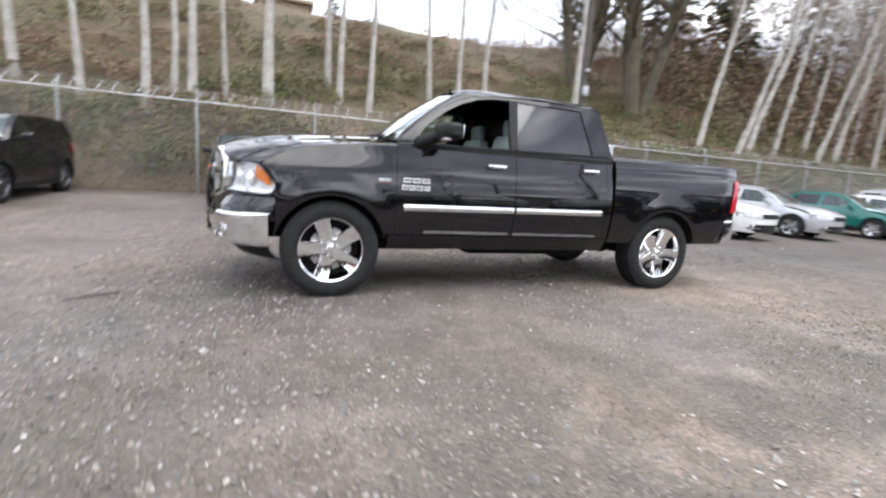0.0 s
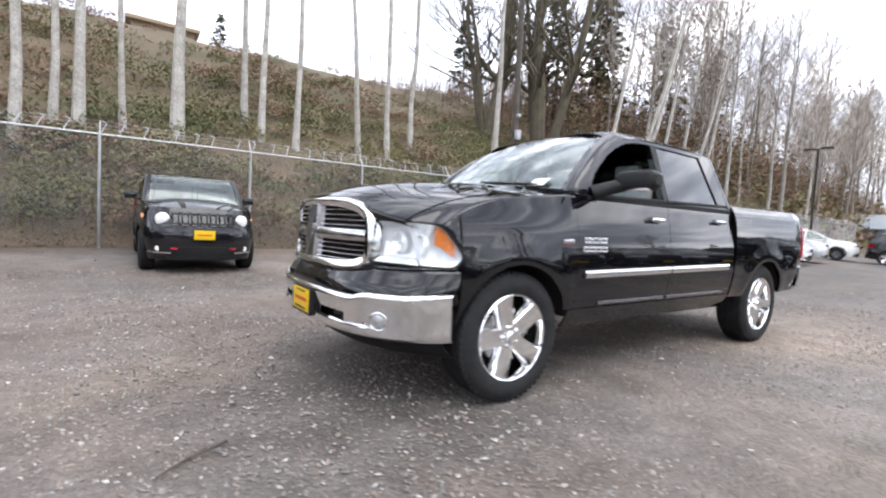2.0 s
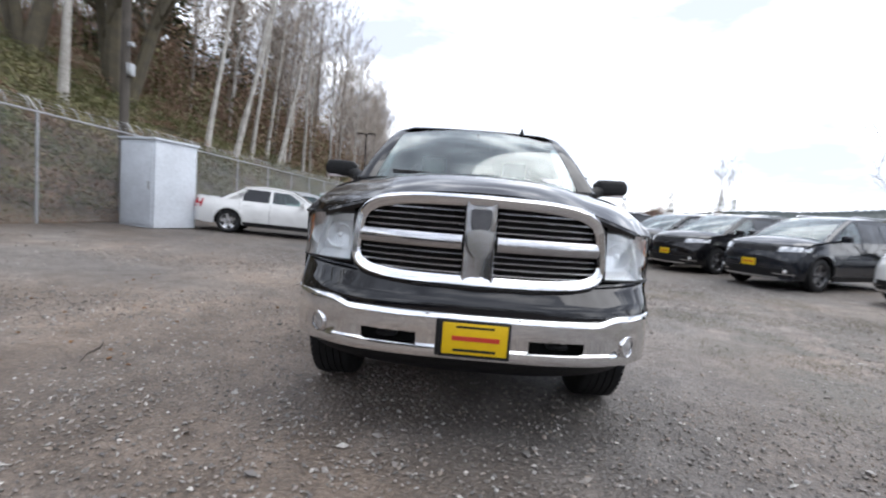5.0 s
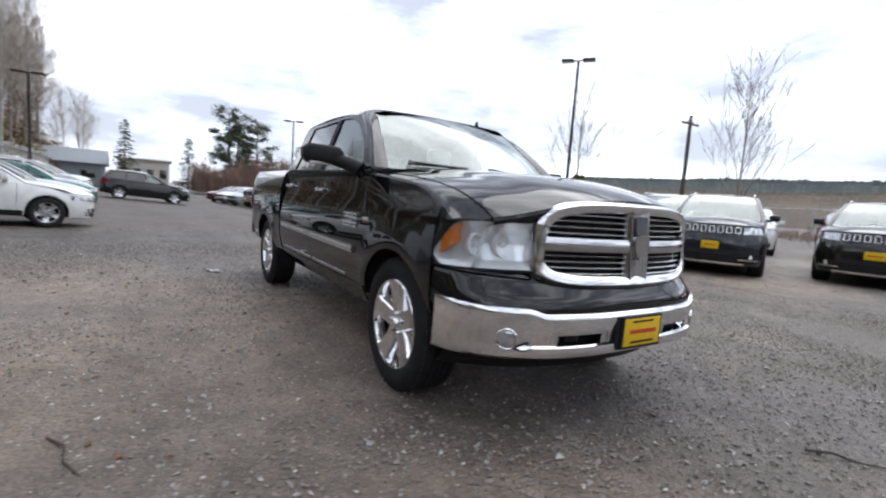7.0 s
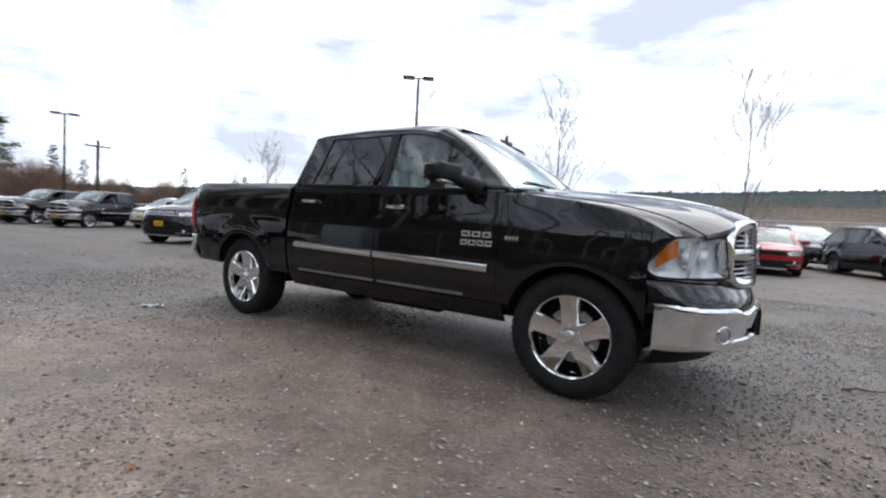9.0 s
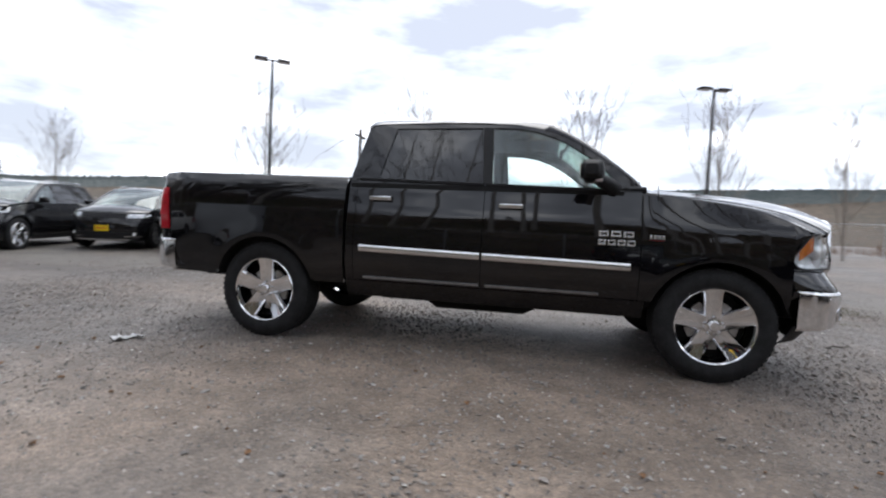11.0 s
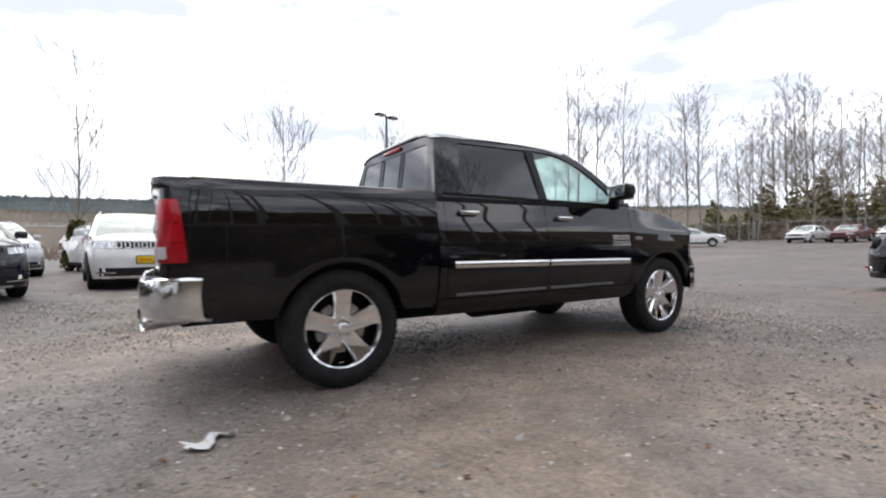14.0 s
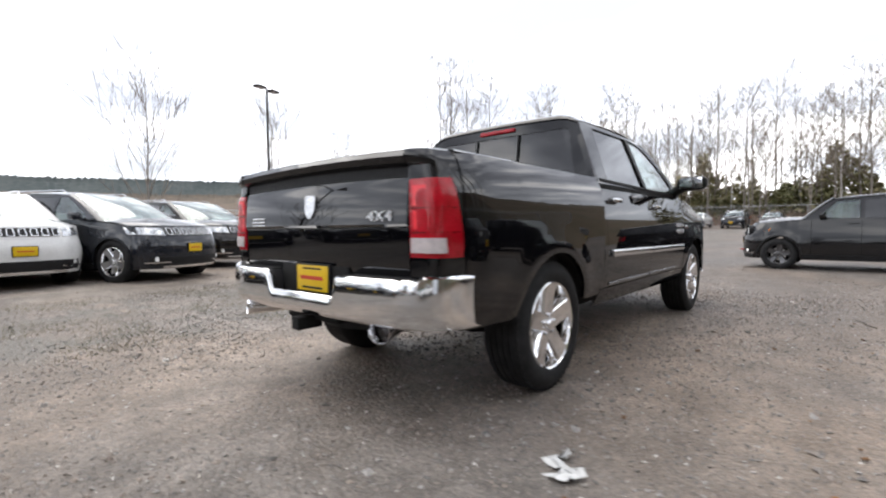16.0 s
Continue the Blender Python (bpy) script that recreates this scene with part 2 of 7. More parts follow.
M_OLIVE = mat("olive_evergreen_leaves", (0.082, 0.088, 0.030), 0.8, scale=0.1, color2=(0.190, 0.155, 0.080), per_island=0.3, fine=1)
M_PALETWIG = mat("pale_alder_twigs", (0.3, 0.26, 0.225), 0.9, vary=0.25, scale=1, per_island=0.25)
M_GRASS = mat("thin_dead_grass", (0.13, 0.12, 0.07), 0.8, vary=0.3, scale=2, per_island=0.3)
M_IVY = mat("yellow_green_ivy", (0.104, 0.0975, 0.0195), 0.7, vary=0.3, scale=2, per_island=0.4)
M_GALV = mat("galvanised_steel", (0.375, 0.383, 0.39), 0.45, 0.85, vary=0.15, scale=6)
M_WIRE = mat("galvanised_wire", (0.3, 0.3, 0.31), 0.5, 0.5, vary=0.2, scale=2)
M_PAINT = mat("black_car_paint", (0.003, 0.003, 0.004), 0.4, vary=0.3, scale=5, coat=1.0, spec=0.0)
M_PAINT.node_tree.nodes["Principled BSDF"].inputs["Coat IOR"].default_value = 1.52
M_PAINT.node_tree.nodes["Principled BSDF"].inputs["Coat Roughness"].default_value = 0.025
M_CHROME = mat("chrome", (0.78, 0.78, 0.79), 0.06, 1.0, vary=0.06, scale=12)
M_CHROME_SOFT = mat("brushed_bright_trim", (0.7, 0.7, 0.71), 0.18, 1.0, vary=0.08, scale=20)
M_CHROME_DIM = mat("satin_chrome", (0.5, 0.5, 0.51), 0.16, 1.0, vary=0.1, scale=20)
M_GREYRECESS = mat("dark_grey_recess", (0.09, 0.09, 0.095), 0.4, 0.5, vary=0.15, scale=20)
M_BLACKPL = mat("black_grained_plastic", (0.0126, 0.0126, 0.0133), 0.55, vary=0.3, scale=30, bump=0.15, bscale=300, spec=0.2)
M_DARK = mat("dark_underbody", (0.0084, 0.0084, 0.0084), 0.8, vary=0.4, scale=8, spec=0.2)
M_TYRE = mat("tyre_rubber", (0.0154, 0.0154, 0.0161), 0.75, vary=0.35, scale=14, bump=0.15, bscale=150, spec=0.2)
M_STEEL = mat("brake_steel", (0.35, 0.34, 0.33), 0.4, 1.0, vary=0.2, scale=20)
M_GLASS = glass("clear_car_glass", (0.72, 0.8, 0.78))
M_TINT = glass("dark_tinted_glass", (0.1, 0.1, 0.11))
M_LENS = glass("clear_lamp_lens", (0.95, 0.96, 0.97), 0.9)
M_REFLECT = mat("lamp_reflector", (0.92, 0.93, 0.93), 0.2, 0.4, vary=0.08, scale=20)
M_AMBER = mat("amber_lens", (0.595, 0.154, 0.0105), 0.15, vary=0.2, scale=40, coat=0.6)
M_RED = mat("red_lamp_lens", (0.26, 0.002, 0.006), 0.2, scale=14, color2=(0.46, 0.006, 0.018), coat=0.5, spec=0.2)
M_REDBRIGHT = mat("bright_red_lamp_bowl", (0.8, 0.03, 0.045), 0.18, vary=0.15, scale=30, coat=0.4)
M_REDDARK = mat("dark_red_lamp_rib", (0.112, 0.0014, 0.0028), 0.2, vary=0.1, scale=30, coat=0.3)
M_FOG = mat("fog_lamp_lens", (0.5, 0.5, 0.51), 0.12, 0.7, vary=0.3, scale=40)
M_LAMPGREY = mat("smoky_headlight", (0.4, 0.41, 0.42), 0.12, 0.75, vary=0.35, scale=14, coat=0.6)
M_DARKTRIM = mat("satin_sill_trim", (0.25, 0.25, 0.26), 0.25, 0.9, vary=0.2, scale=20)
M_CLEARLAMP = mat("clear_reverse_lamp", (0.49, 0.434, 0.434), 0.15, vary=0.15, scale=40, coat=0.6)
M_YELLOW = mat("yellow_dealer_plate", (0.595, 0.385, 0), 0.4, vary=0.06, scale=20)
M_REDINK = mat("red_print", (0.42, 0.028, 0.014), 0.5, vary=0.1, scale=30)
M_SEAT = mat("grey_seat_cloth", (0.084, 0.0805, 0.077), 0.9, vary=0.2, scale=30, bump=0.2, bscale=200)
M_FILM = mat("clear_plastic_seat_cover", (0.39, 0.429, 0.429), 0.25, vary=0.2, scale=9, bump=0.6, bscale=14)
M_WHITE = mat("white_paper", (0.562, 0.562, 0.554), 0.8, vary=0.06, scale=15, bump=0.4, bscale=30)
M_BADGE = mat("pale_bright_badge", (0.75, 0.75, 0.76), 0.25, 0.8, vary=0.05, scale=40)
M_LAMPPOLE = mat("bronze_painted_steel", (0.021, 0.018, 0.0168), 0.5, 0.3, vary=0.2, scale=5)
M_WOODPOLE = mat("weathered_pole_wood", (0.066, 0.057, 0.048), 0.9, vary=0.3, scale=3, bump=0.4, bscale=30)
M_LEAF = mat("fallen_leaf", (0.195, 0.091, 0.0325), 0.8, scale=8, color2=(0.13, 0.078, 0.0455), per_object=0.3)


# ---- mesh building ----
class Mesh:
    """Collects points and faces for one mesh."""

    def __init__(self):
        self.v, self.f = [], []

    def grid(self, rows, flip=False, closed=False, skip=None):
        """Faces between rows of points of equal length. closed joins the last row to the first."""
        b, n, k = len(self.v), len(rows[0]), len(rows)
        for r in rows:
            self.v.extend(tuple(p) for p in r)
        for i in range(k if closed else k - 1):
            for j in range(n - 1):
                if skip and skip(i, j):
                    continue
                a, c = b + i * n + j, b + ((i + 1) % k) * n + j
                q = (a, a + 1, c + 1, c)
                self.f.append(q[::-1] if flip else q)
        return self

    def box(self, cx, cy, cz, sx, sy, sz, bev=0.0, rot=None):
        """A box with chamfered edges, centre and full sizes."""
        bm = bmesh.new()
        bmesh.ops.create_cube(bm, size=1.0)
        for q in bm.verts:
            q.co = Vector((q.co.x * sx, q.co.y * sy, q.co.z * sz))
        if bev:
            bmesh.ops.bevel(bm, geom=bm.edges[:], offset=min(bev, 0.45 * min(sx, sy, sz)), segments=2, affect="EDGES", profile=0.6)
        return self.add_bm(bm, Matrix.Translation((cx, cy, cz)) @ (rot or Matrix()))

    def add_bm(self, bm, m=None):
        b = len(self.v)
        bm.verts.index_update()
        for q in bm.verts:
            self.v.append(tuple((m @ q.co) if m else q.co))
        for f in bm.faces:
            self.f.append(tuple(b + q.index for q in f.verts))
        bm.free()
        return self

    def tube(self, pts, radii, n=6, caps=True):
        """A round bar along points."""
        pts = [Vector(p) for p in pts]
        if not isinstance(radii, (list, tuple)):
            radii = [radii] * len(pts)
        b = len(self.v)
        d = pts[1] - pts[0]
        up = Vector((0, 0, 1)) if abs(d.normalized().z) < 0.9 else Vector((1, 0, 0))
        for i, p in enumerate(pts):
            d = (pts[min(i + 1, len(pts) - 1)] - pts[max(i - 1, 0)]).normalized()
            a = d.cross(up).normalized()
            c = a.cross(d)
            for j in range(n):
                t = 2 * math.pi * j / n
                self.v.append(tuple(p + (a * math.cos(t) + c * math.sin(t)) * radii[i]))
        for i in range(len(pts) - 1):
            for j in range(n):
                k = (j + 1) % n
                self.f.append((b + i * n + j, b + i * n + k, b + (i + 1) * n + k, b + (i + 1) * n + j))
        if caps:
            self.f.append(tuple(b + j for j in reversed(range(n))))
            self.f.append(tuple(b + (len(pts) - 1) * n + j for j in range(n)))
        return self

    def lathe(self, prof, n=32, m=None):
        """Turn (radius, y) points round the y axis."""
        b, k = len(self.v), len(prof)
        for j in range(n):
            t = 2 * math.pi * j / n
            for r, y in prof:
                p = Vector((r * math.cos(t), y, r * math.sin(t)))
                self.v.append(tuple((m @ p) if m else p))
        for j in range(n):
            for i in range(k - 1):
                a, c = b + j * k + i, b + ((j + 1) % n) * k + i
                self.f.append((a, a + 1, c + 1, c))
        return self

    def prism(self, outline, lo, hi, put):
        """An outline of (u, v) points given depth from lo to hi; put(u, v, w) places a point."""
        b, n = len(self.v), len(outline)
        for w in (lo, hi):
            self.v.extend(tuple(put(u, v, w)) for u, v in outline)
        for i in range(n):
            k = (i + 1) % n
            self.f.append((b + i, b + k, b + n + k, b + n + i))
        self.f.append(tuple(b + i for i in reversed(range(n))))
        self.f.append(tuple(b + n + i for i in range(n)))
        return self

    def data(self, name, material, smooth=True, angle=38):
        me = bpy.data.meshes.new(name)
        me.from_pydata(self.v, [], self.f)
        me.validate()
        if material:
            me.materials.append(material)
        if smooth:
            me.polygons.foreach_set("use_smooth", [True] * len(me.polygons))
            me.set_sharp_from_angle(angle=radians(angle))
        return me


def part(name, mesh, material, parent, label="", solid=0.0, smooth=True, angle=38, recalc=True):
    """Links a mesh as ONE object under a thing or a part."""
    me = mesh.data(name, material, smooth, angle) if isinstance(mesh, Mesh) else mesh
    if recalc and not solid and isinstance(mesh, Mesh) and len(me.polygons) < 60000:
        bm = bmesh.new()
        bm.from_mesh(me)
        bmesh.ops.recalc_face_normals(bm, faces=bm.faces[:])
        bm.to_mesh(me)
        bm.free()
    ob = new(name, me)
    if parent:
        ob.parent = parent
    if label:
        ob["label"] = label
    if solid and isinstance(mesh, Mesh):
        bm = bmesh.new()
        bm.from_mesh(me)
        for e in bm.edges:
            if e.is_boundary:
                e.smooth = False
        bm.to_mesh(me)
        bm.free()
    if solid:
        md = ob.modifiers.new("thickness", "SOLIDIFY")
        md.thickness, md.offset = solid, 0.0
    return ob


def thing(name, label, category, group="", m=None):
    ob = new(name)
    ob.empty_display_size = 0.2
    tagged(ob, label, category, group)
    if m:
        ob.matrix_basis = m
    return ob


def lerp(a, b, t):
    return a + (b - a) * t


def table(pts, x):
    """Linear lookup in (x, value) points."""
    if x <= pts[0][0]:
        return pts[0][1]
    for (a, p), (b, q) in zip(pts, pts[1:]):
        if x <= b:
            return p + (q - p) * (x - a) / (b - a)
    return pts[-1][1]


def smooth_table(pts, x):
    if x <= pts[0][0]:
        return pts[0][1]
    for (a, p), (b, q) in zip(pts, pts[1:]):
        if x <= b:
            t = (x - a) / (b - a)
            return p + (q - p) * t * t * (3 - 2 * t)
    return pts[-1][1]


def steps(a, b, n):
    return [a + (b - a) * i / (n - 1) for i in range(n)]


# ---- ground and bank ----
def ground_z(x, y):
    """The lot is level round the truck and lifts a little towards the bank and towards the rows of cars."""
    z = 0.0
    if y < -4:
        z += 0.2 * min(1.0, (-4 - y) / 5.4)
    if y > 4:
        z += 0.12 * min(1.0, (y - 4) / 5.0)
    if x < -12 and y > -4:
        z -= 0.25 * min(1.0, (-12 - x) / 14) * min(1.0, (y + 4) / 4)
    if x > 10:
        z += 0.02 * (min(x, 60) - 10)
    return z


def spaced(lo, hi, fine, grow):
    """Positions that lie close together round 0 and wide apart far away."""
    out, d, p = [0.0], fine, 0.0
    while p < hi:
        p += d
        out.append(min(p, hi))
        d = d if p < 14 else d * grow
    d, p = fine, 0.0
    while p > lo:
        p -= d
        out.insert(0, max(p, lo))
        d = d if p > -14 else d * grow
    return out


gx, gy = spaced(-900, 900, 0.5, 1.35), spaced(-300, 1500, 0.5, 1.35)
g_mesh = Mesh().grid([[(x, y, ground_z(x, y) + 0.012 * noise.noise((x * 0.5, y * 0.5, 0)) * (1 if abs(x) < 15 and abs(y) < 15 else 0)) for y in gy] for x in gx], flip=True)
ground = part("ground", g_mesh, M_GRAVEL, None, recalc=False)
tagged(ground, "packed grey-brown gravel lot with worn lighter bands and shade painted either side of the middle", "ground", kind="structure")


def bank_z(x, y):
    """Height of the wooded bank behind the fence."""
    d = -y
    z = table([(9.5, 0.15), (10.1, 0.5), (11.5, 2.2), (13, 3.25), (14, 3.75), (18, 6.3), (26, 10.3), (30, 10.9), (60, 11.5), (160, 12)], d)
    z *= table([(-400, 0.2), (-120, 0.4), (-60, 0.95), (-30, 1.05), (-5, 1.0), (60, 1.0)], x)
    if d > 11:
        z += 0.35 * noise.noise((x * 0.3, y * 0.3, 2)) + 0.15 * noise.noise((x * 0.9, y * 0.9, 5))
    return z


bx = steps(-340, -70, 28) + steps(-68, 40, 145) + steps(44, 200, 16)
by = [-9.5, -10.2, -11, -11.8, -12.6, -13.4, -14.2, -15, -16, -17, -18, -19.5, -21, -22.5, -24, -25, -26, -27, -28.5, -30, -35, -45, -60, -100, -160]
bank = part("hillside", Mesh().grid([[(x, y, bank_z(x, y)) for y in by] for x in bx]), M_HILL, None, recalc=False)
tagged(bank, "steep bank of brown grass and brambles behind the fence", "hillside", kind="structure")


# ---- the pickup truck ----
HUB_X, HUB_Z, TYRE_R = 1.785, 0.412, 0.412
ARCH_R = 0.462


def side_y(x, z):
    """Half width of the truck's outer skin at a place along it and a height."""
    y = table([(0.28, 0.84), (0.425, 0.895), (0.50, 0.940), (0.56, 0.966), (0.66, 0.990), (0.76, 1.002), (0.84, 1.006), (0.92, 1.004), (1.00, 0.999), (1.06, 0.992), (1.12, 0.982), (1.18, 0.970), (1.24, 0.957), (1.30, 0.946), (1.36, 0.935), (1.405, 0.917)], z)
    if x < -1.04:
        y = table([(0.28, 0.84), (0.425, 0.895), (0.50, 0.940), (0.56, 0.966), (0.66, 0.988), (0.76, 0.999), (0.90, 1.005), (1.04, 1.005), (1.14, 1.000), (1.22, 0.990), (1.28, 0.978), (1.34, 0.957), (1.37, 0.942), (1.405, 0.915)], z)
    if x > 1.3:
        y -= 0.012 * ((x - 1.3) / 0.9) ** 2
        if z > 1.1:
            y -= 0.06 * min(1, (x - 1.3) / 0.9) * (z - 1.1) / 0.2
    if x < -2.5:
        y -= 0.05 * ((-x - 2.5) / 0.37) ** 2
    for hx in (HUB_X, -HUB_X):
        r = math.hypot(x - hx, z - HUB_Z)
        if r < 0.64:
            y += 0.012 * max(0.0, 1 - abs(r - 0.50) / 0.14)
    return y


def arch(x, base):
    """Lower edge of a side panel with the wheel openings cut in."""
    for hx in (HUB_X, -HUB_X):
        d = abs(x - hx)
        if d < ARCH_R:
            return max(base, HUB_Z + math.sqrt(ARCH_R ** 2 - d * d))
    return base


def arch_xs(lo, hi, n):
    """Places along a panel, packed close at the ends of the wheel opening."""
    xs = set(round(v, 4) for v in steps(lo, hi, n))
    for hx in (HUB_X, -HUB_X):
        for k in range(33):
            v = hx + ARCH_R * math.cos(math.pi * k / 32)
            if lo < v < hi:
                xs.add(round(v, 4))
        for e in (-1, 1):
            v = hx + e * (ARCH_R + 0.001)
            if lo < v < hi:
                xs.add(round(v, 4))
    return sorted(xs)


def side_panel(s, xs, lo, hi, rows=16, extra=None):
    cols = []
    for x in xs:
        a, b = lo(x), hi(x)
        col = [(x, s * side_y(x, z), z) for z in steps(a, b, rows)]
        if extra:
            col += extra(x, b)
        cols.append(col)
    return Mesh().grid(cols, flip=s > 0)


def belt(x):
    return 1.372 - 0.018 * (x + 0.0)


def front_x(y, bulge=0.0):
    """Plan curve of the truck's nose."""
    k = min(1.0, abs(y) / 0.985)
    return 2.25 + (0.505 + bulge) * (1 - k ** 2.4) ** (1 / 1.7)


def bumper_x(y):
    """Plan curve of the front bumper, fuller at its corners than the nose above it."""
    k = min(1.0, abs(y) / 0.985)
    return 2.25 + 0.525 * (1 - k ** 3.0) ** (1 / 2.1)


def hood_edge(x):
    """Height of the fender line beside the hood."""
    return table([(1.2, 1.338), (1.5, 1.325), (1.8, 1.295), (2.0, 1.256), (2.2, 1.190), (2.36, 1.116), (2.5, 1.105)], x)


def nose_plan(t):
    """Plan point (x, y) of the nose from beside the grille (t = 0) round to the fender (t = 1), by length."""
    pts = NOSE
    k = t * NOSE_LEN
    for (x0, y0, l0), (x1, y1, l1) in zip(pts, pts[1:]):
        if k <= l1 + 1e-9:
            f = (k - l0) / (l1 - l0)
            return lerp(x0, x1, f), lerp(y0, y1, f)
    return pts[-1][0], pts[-1][1]


def nose_line():
    out, length = [], 0.0
    for k in range(61):
        y = lerp(0.634, 0.9848, 1 - (1 - k / 60) ** 3)
        x = front_x(y) - 0.015
        if out:
            length += math.hypot(x - out[-1][0], y - out[-1][1])
        out.append((x, y, length))
    length += out[-1][0] - 2.225
    out.append((2.225, 0.985, length))
    return out, length


NOSE, NOSE_LEN = nose_line()


def lamp_point(t, b, inset, s):
    """A point of the headlamp's outer face: t from grille to fender, b from bottom to top."""
    x, y = nose_plan(t)
    ztop = table([(0.0, 1.108), (0.5, 1.104), (0.72, 1.096), (0.79, 1.080), (1.0, 0.935)], t)
    zbot = table([(0.0, 0.868), (0.80, 0.856), (0.92, 0.860), (1.0, 0.905)], t)
    z = lerp(zbot, ztop, b)
    turn = smooth_table([(0.35, 0.0), (0.8, 1.0)], t)
    x -= 0.14 * (z - 0.87) * (1 - turn) + inset * lerp(0.9, 0.15, turn)
    y -= inset * lerp(0.2, 0.95, turn) + 0.10 * max(0, z - 0.9) * turn * 0.5
    return (x, s * y, z)


def nose_top(t, s):
    """Upper edge of the painted strip above the headlamp."""
    x, y = nose_plan(t)
    xs = min(x, 2.37)
    side = Vector((xs, side_y(xs, hood_edge(xs) - 0.0145), hood_edge(xs) - 0.0145))
    v = lerp(0.704, 1.0, min(1, max(0, (y - 0.634) / 0.306)))
    hx, hy, hz = hood_point(1, v)
    f = smooth_table([(2.30, 0.0), (2.39, 1.0)], x)
    p = side.lerp(Vector((hx, hy, hz - 0.006)), f)
    return (p.x, s * p.y, p.z)


def hood_point(u, v):
    """u runs from the cowl to the nose, v across from -1 to 1."""
    yw = lerp(0.925, 0.90, u)
    y = v * yw
    xf = lerp(2.36, 2.705, max(0.0, 1 - abs(v) ** 2.6) ** 0.6)
    xb = 1.36 - 0.13 * abs(v) ** 2
    x = lerp(xb, xf, u)
    zr = 1.405 - 0.062 * abs(v) ** 2.2
    zf = 1.10 + 0.146 * (1 - min(1.0, abs(v)) ** 2.4) ** 1.5
    e = 0.35 * u + 0.15 * u ** 2 + 0.5 * u ** 5
    z = lerp(zr, zf, e)
    bulge = max(0.0, 1 - (abs(v) / 0.62) ** 6) if abs(v) < 0.62 else 0.0
    z += 0.022 * bulge * (1 - u ** 6)
    return (x, y, z)


def wheel_meshes(tyre_r, width, rim_r, n=56):
    """Meshes of a wheel that turns about y, outer face at y = 0 towards +y."""
    w = width
    tyre = Mesh()
    prof = [(rim_r * 0.985, -w + 0.03), (rim_r + 0.012, -w + 0.012), (lerp(rim_r, tyre_r, 0.5), -w - 0.004), (tyre_r - 0.03, -w + 0.008), (tyre_r - 0.006, -w + 0.03)]
    for k in range(5):
        a = -w + 0.034 + k * (w - 0.068) / 5
        b = a + (w - 0.068) / 5
        prof += [(tyre_r, a + 0.004), (tyre_r, b - 0.006), (tyre_r - 0.009, b - 0.005), (tyre_r - 0.009, b + 0.002)]
    prof += [(tyre_r - 0.006, -0.03), (tyre_r - 0.03, -0.008), (lerp(rim_r, tyre_r, 0.5), 0.006), (rim_r + 0.02, -0.002), (rim_r + 0.006, -0.012), (rim_r * 0.985, -0.028)]
    tyre.lathe(prof, n)
    for j in range(56 if n > 40 else 0):
        t = 2 * math.pi * (j + 0.5) / 56
        tyre.box(0, 0, 0, 0.012, 0.030, 0.018, 0.0, Matrix.Rotation(-t, 4, "Y") @ Matrix.Translation((tyre_r - 0.0085, -0.036, 0)))
    rim = Mesh()
    rim.lathe([(rim_r * 0.90, -w + 0.04), (rim_r * 0.985, -w + 0.03), (rim_r * 0.94, -0.1), (rim_r * 0.93, -0.04), (rim_r * 0.965, -0.012), (rim_r * 1.0, -0.006), (rim_r * 1.03, -0.014), (rim_r * 1.02, -0.03)], n)
    hub = Mesh()
    hub.lathe([(0.001, -0.012), (0.03, -0.013), (0.036, -0.02), (0.04, -0.035), (0.075, -0.04), (0.085, -0.055), (0.085, -0.11)], 32)
    nuts = Mesh().lathe([(0.001, 0.0), (0.009, -0.001), (0.012, -0.006), (0.012, -0.03)], 8, Matrix.Translation((0, -0.020, 0.062)))
    spoke = Mesh()
    rows = []
    k = rim_r / 0.268
    for u in steps(0, 1, 9):
        r = lerp(0.03, rim_r * 0.965, u)
        hw = (0.053 + 0.008 * u + 0.012 * max(0.0, (u - 0.8) / 0.2) ** 2) * k
        yy = lerp(-0.036, -0.010, u ** 0.8) - 0.010 * math.sin(math.pi * u)
        rows.append([(hw * c, yy - d, r) for c, d in ((-1.34, 0.075), (-1.16, 0.022), (-1.0, 0.006), (-0.92, 0.0), (-0.4, 0.003), (0.4, 0.003), (0.92, 0.0), (1.0, 0.006), (1.16, 0.022), (1.34, 0.075))])
    spoke.grid(rows)
    disc = Mesh().lathe([(0.02, -0.09), (rim_r * 0.66, -0.09), (rim_r * 0.66, -0.115), (0.02, -0.115)], 40)
    back = Mesh().lathe([(0.02, -0.16), (rim_r * 0.92, -0.16)], 32)
    return tyre, rim, hub, nuts, spoke, disc, back


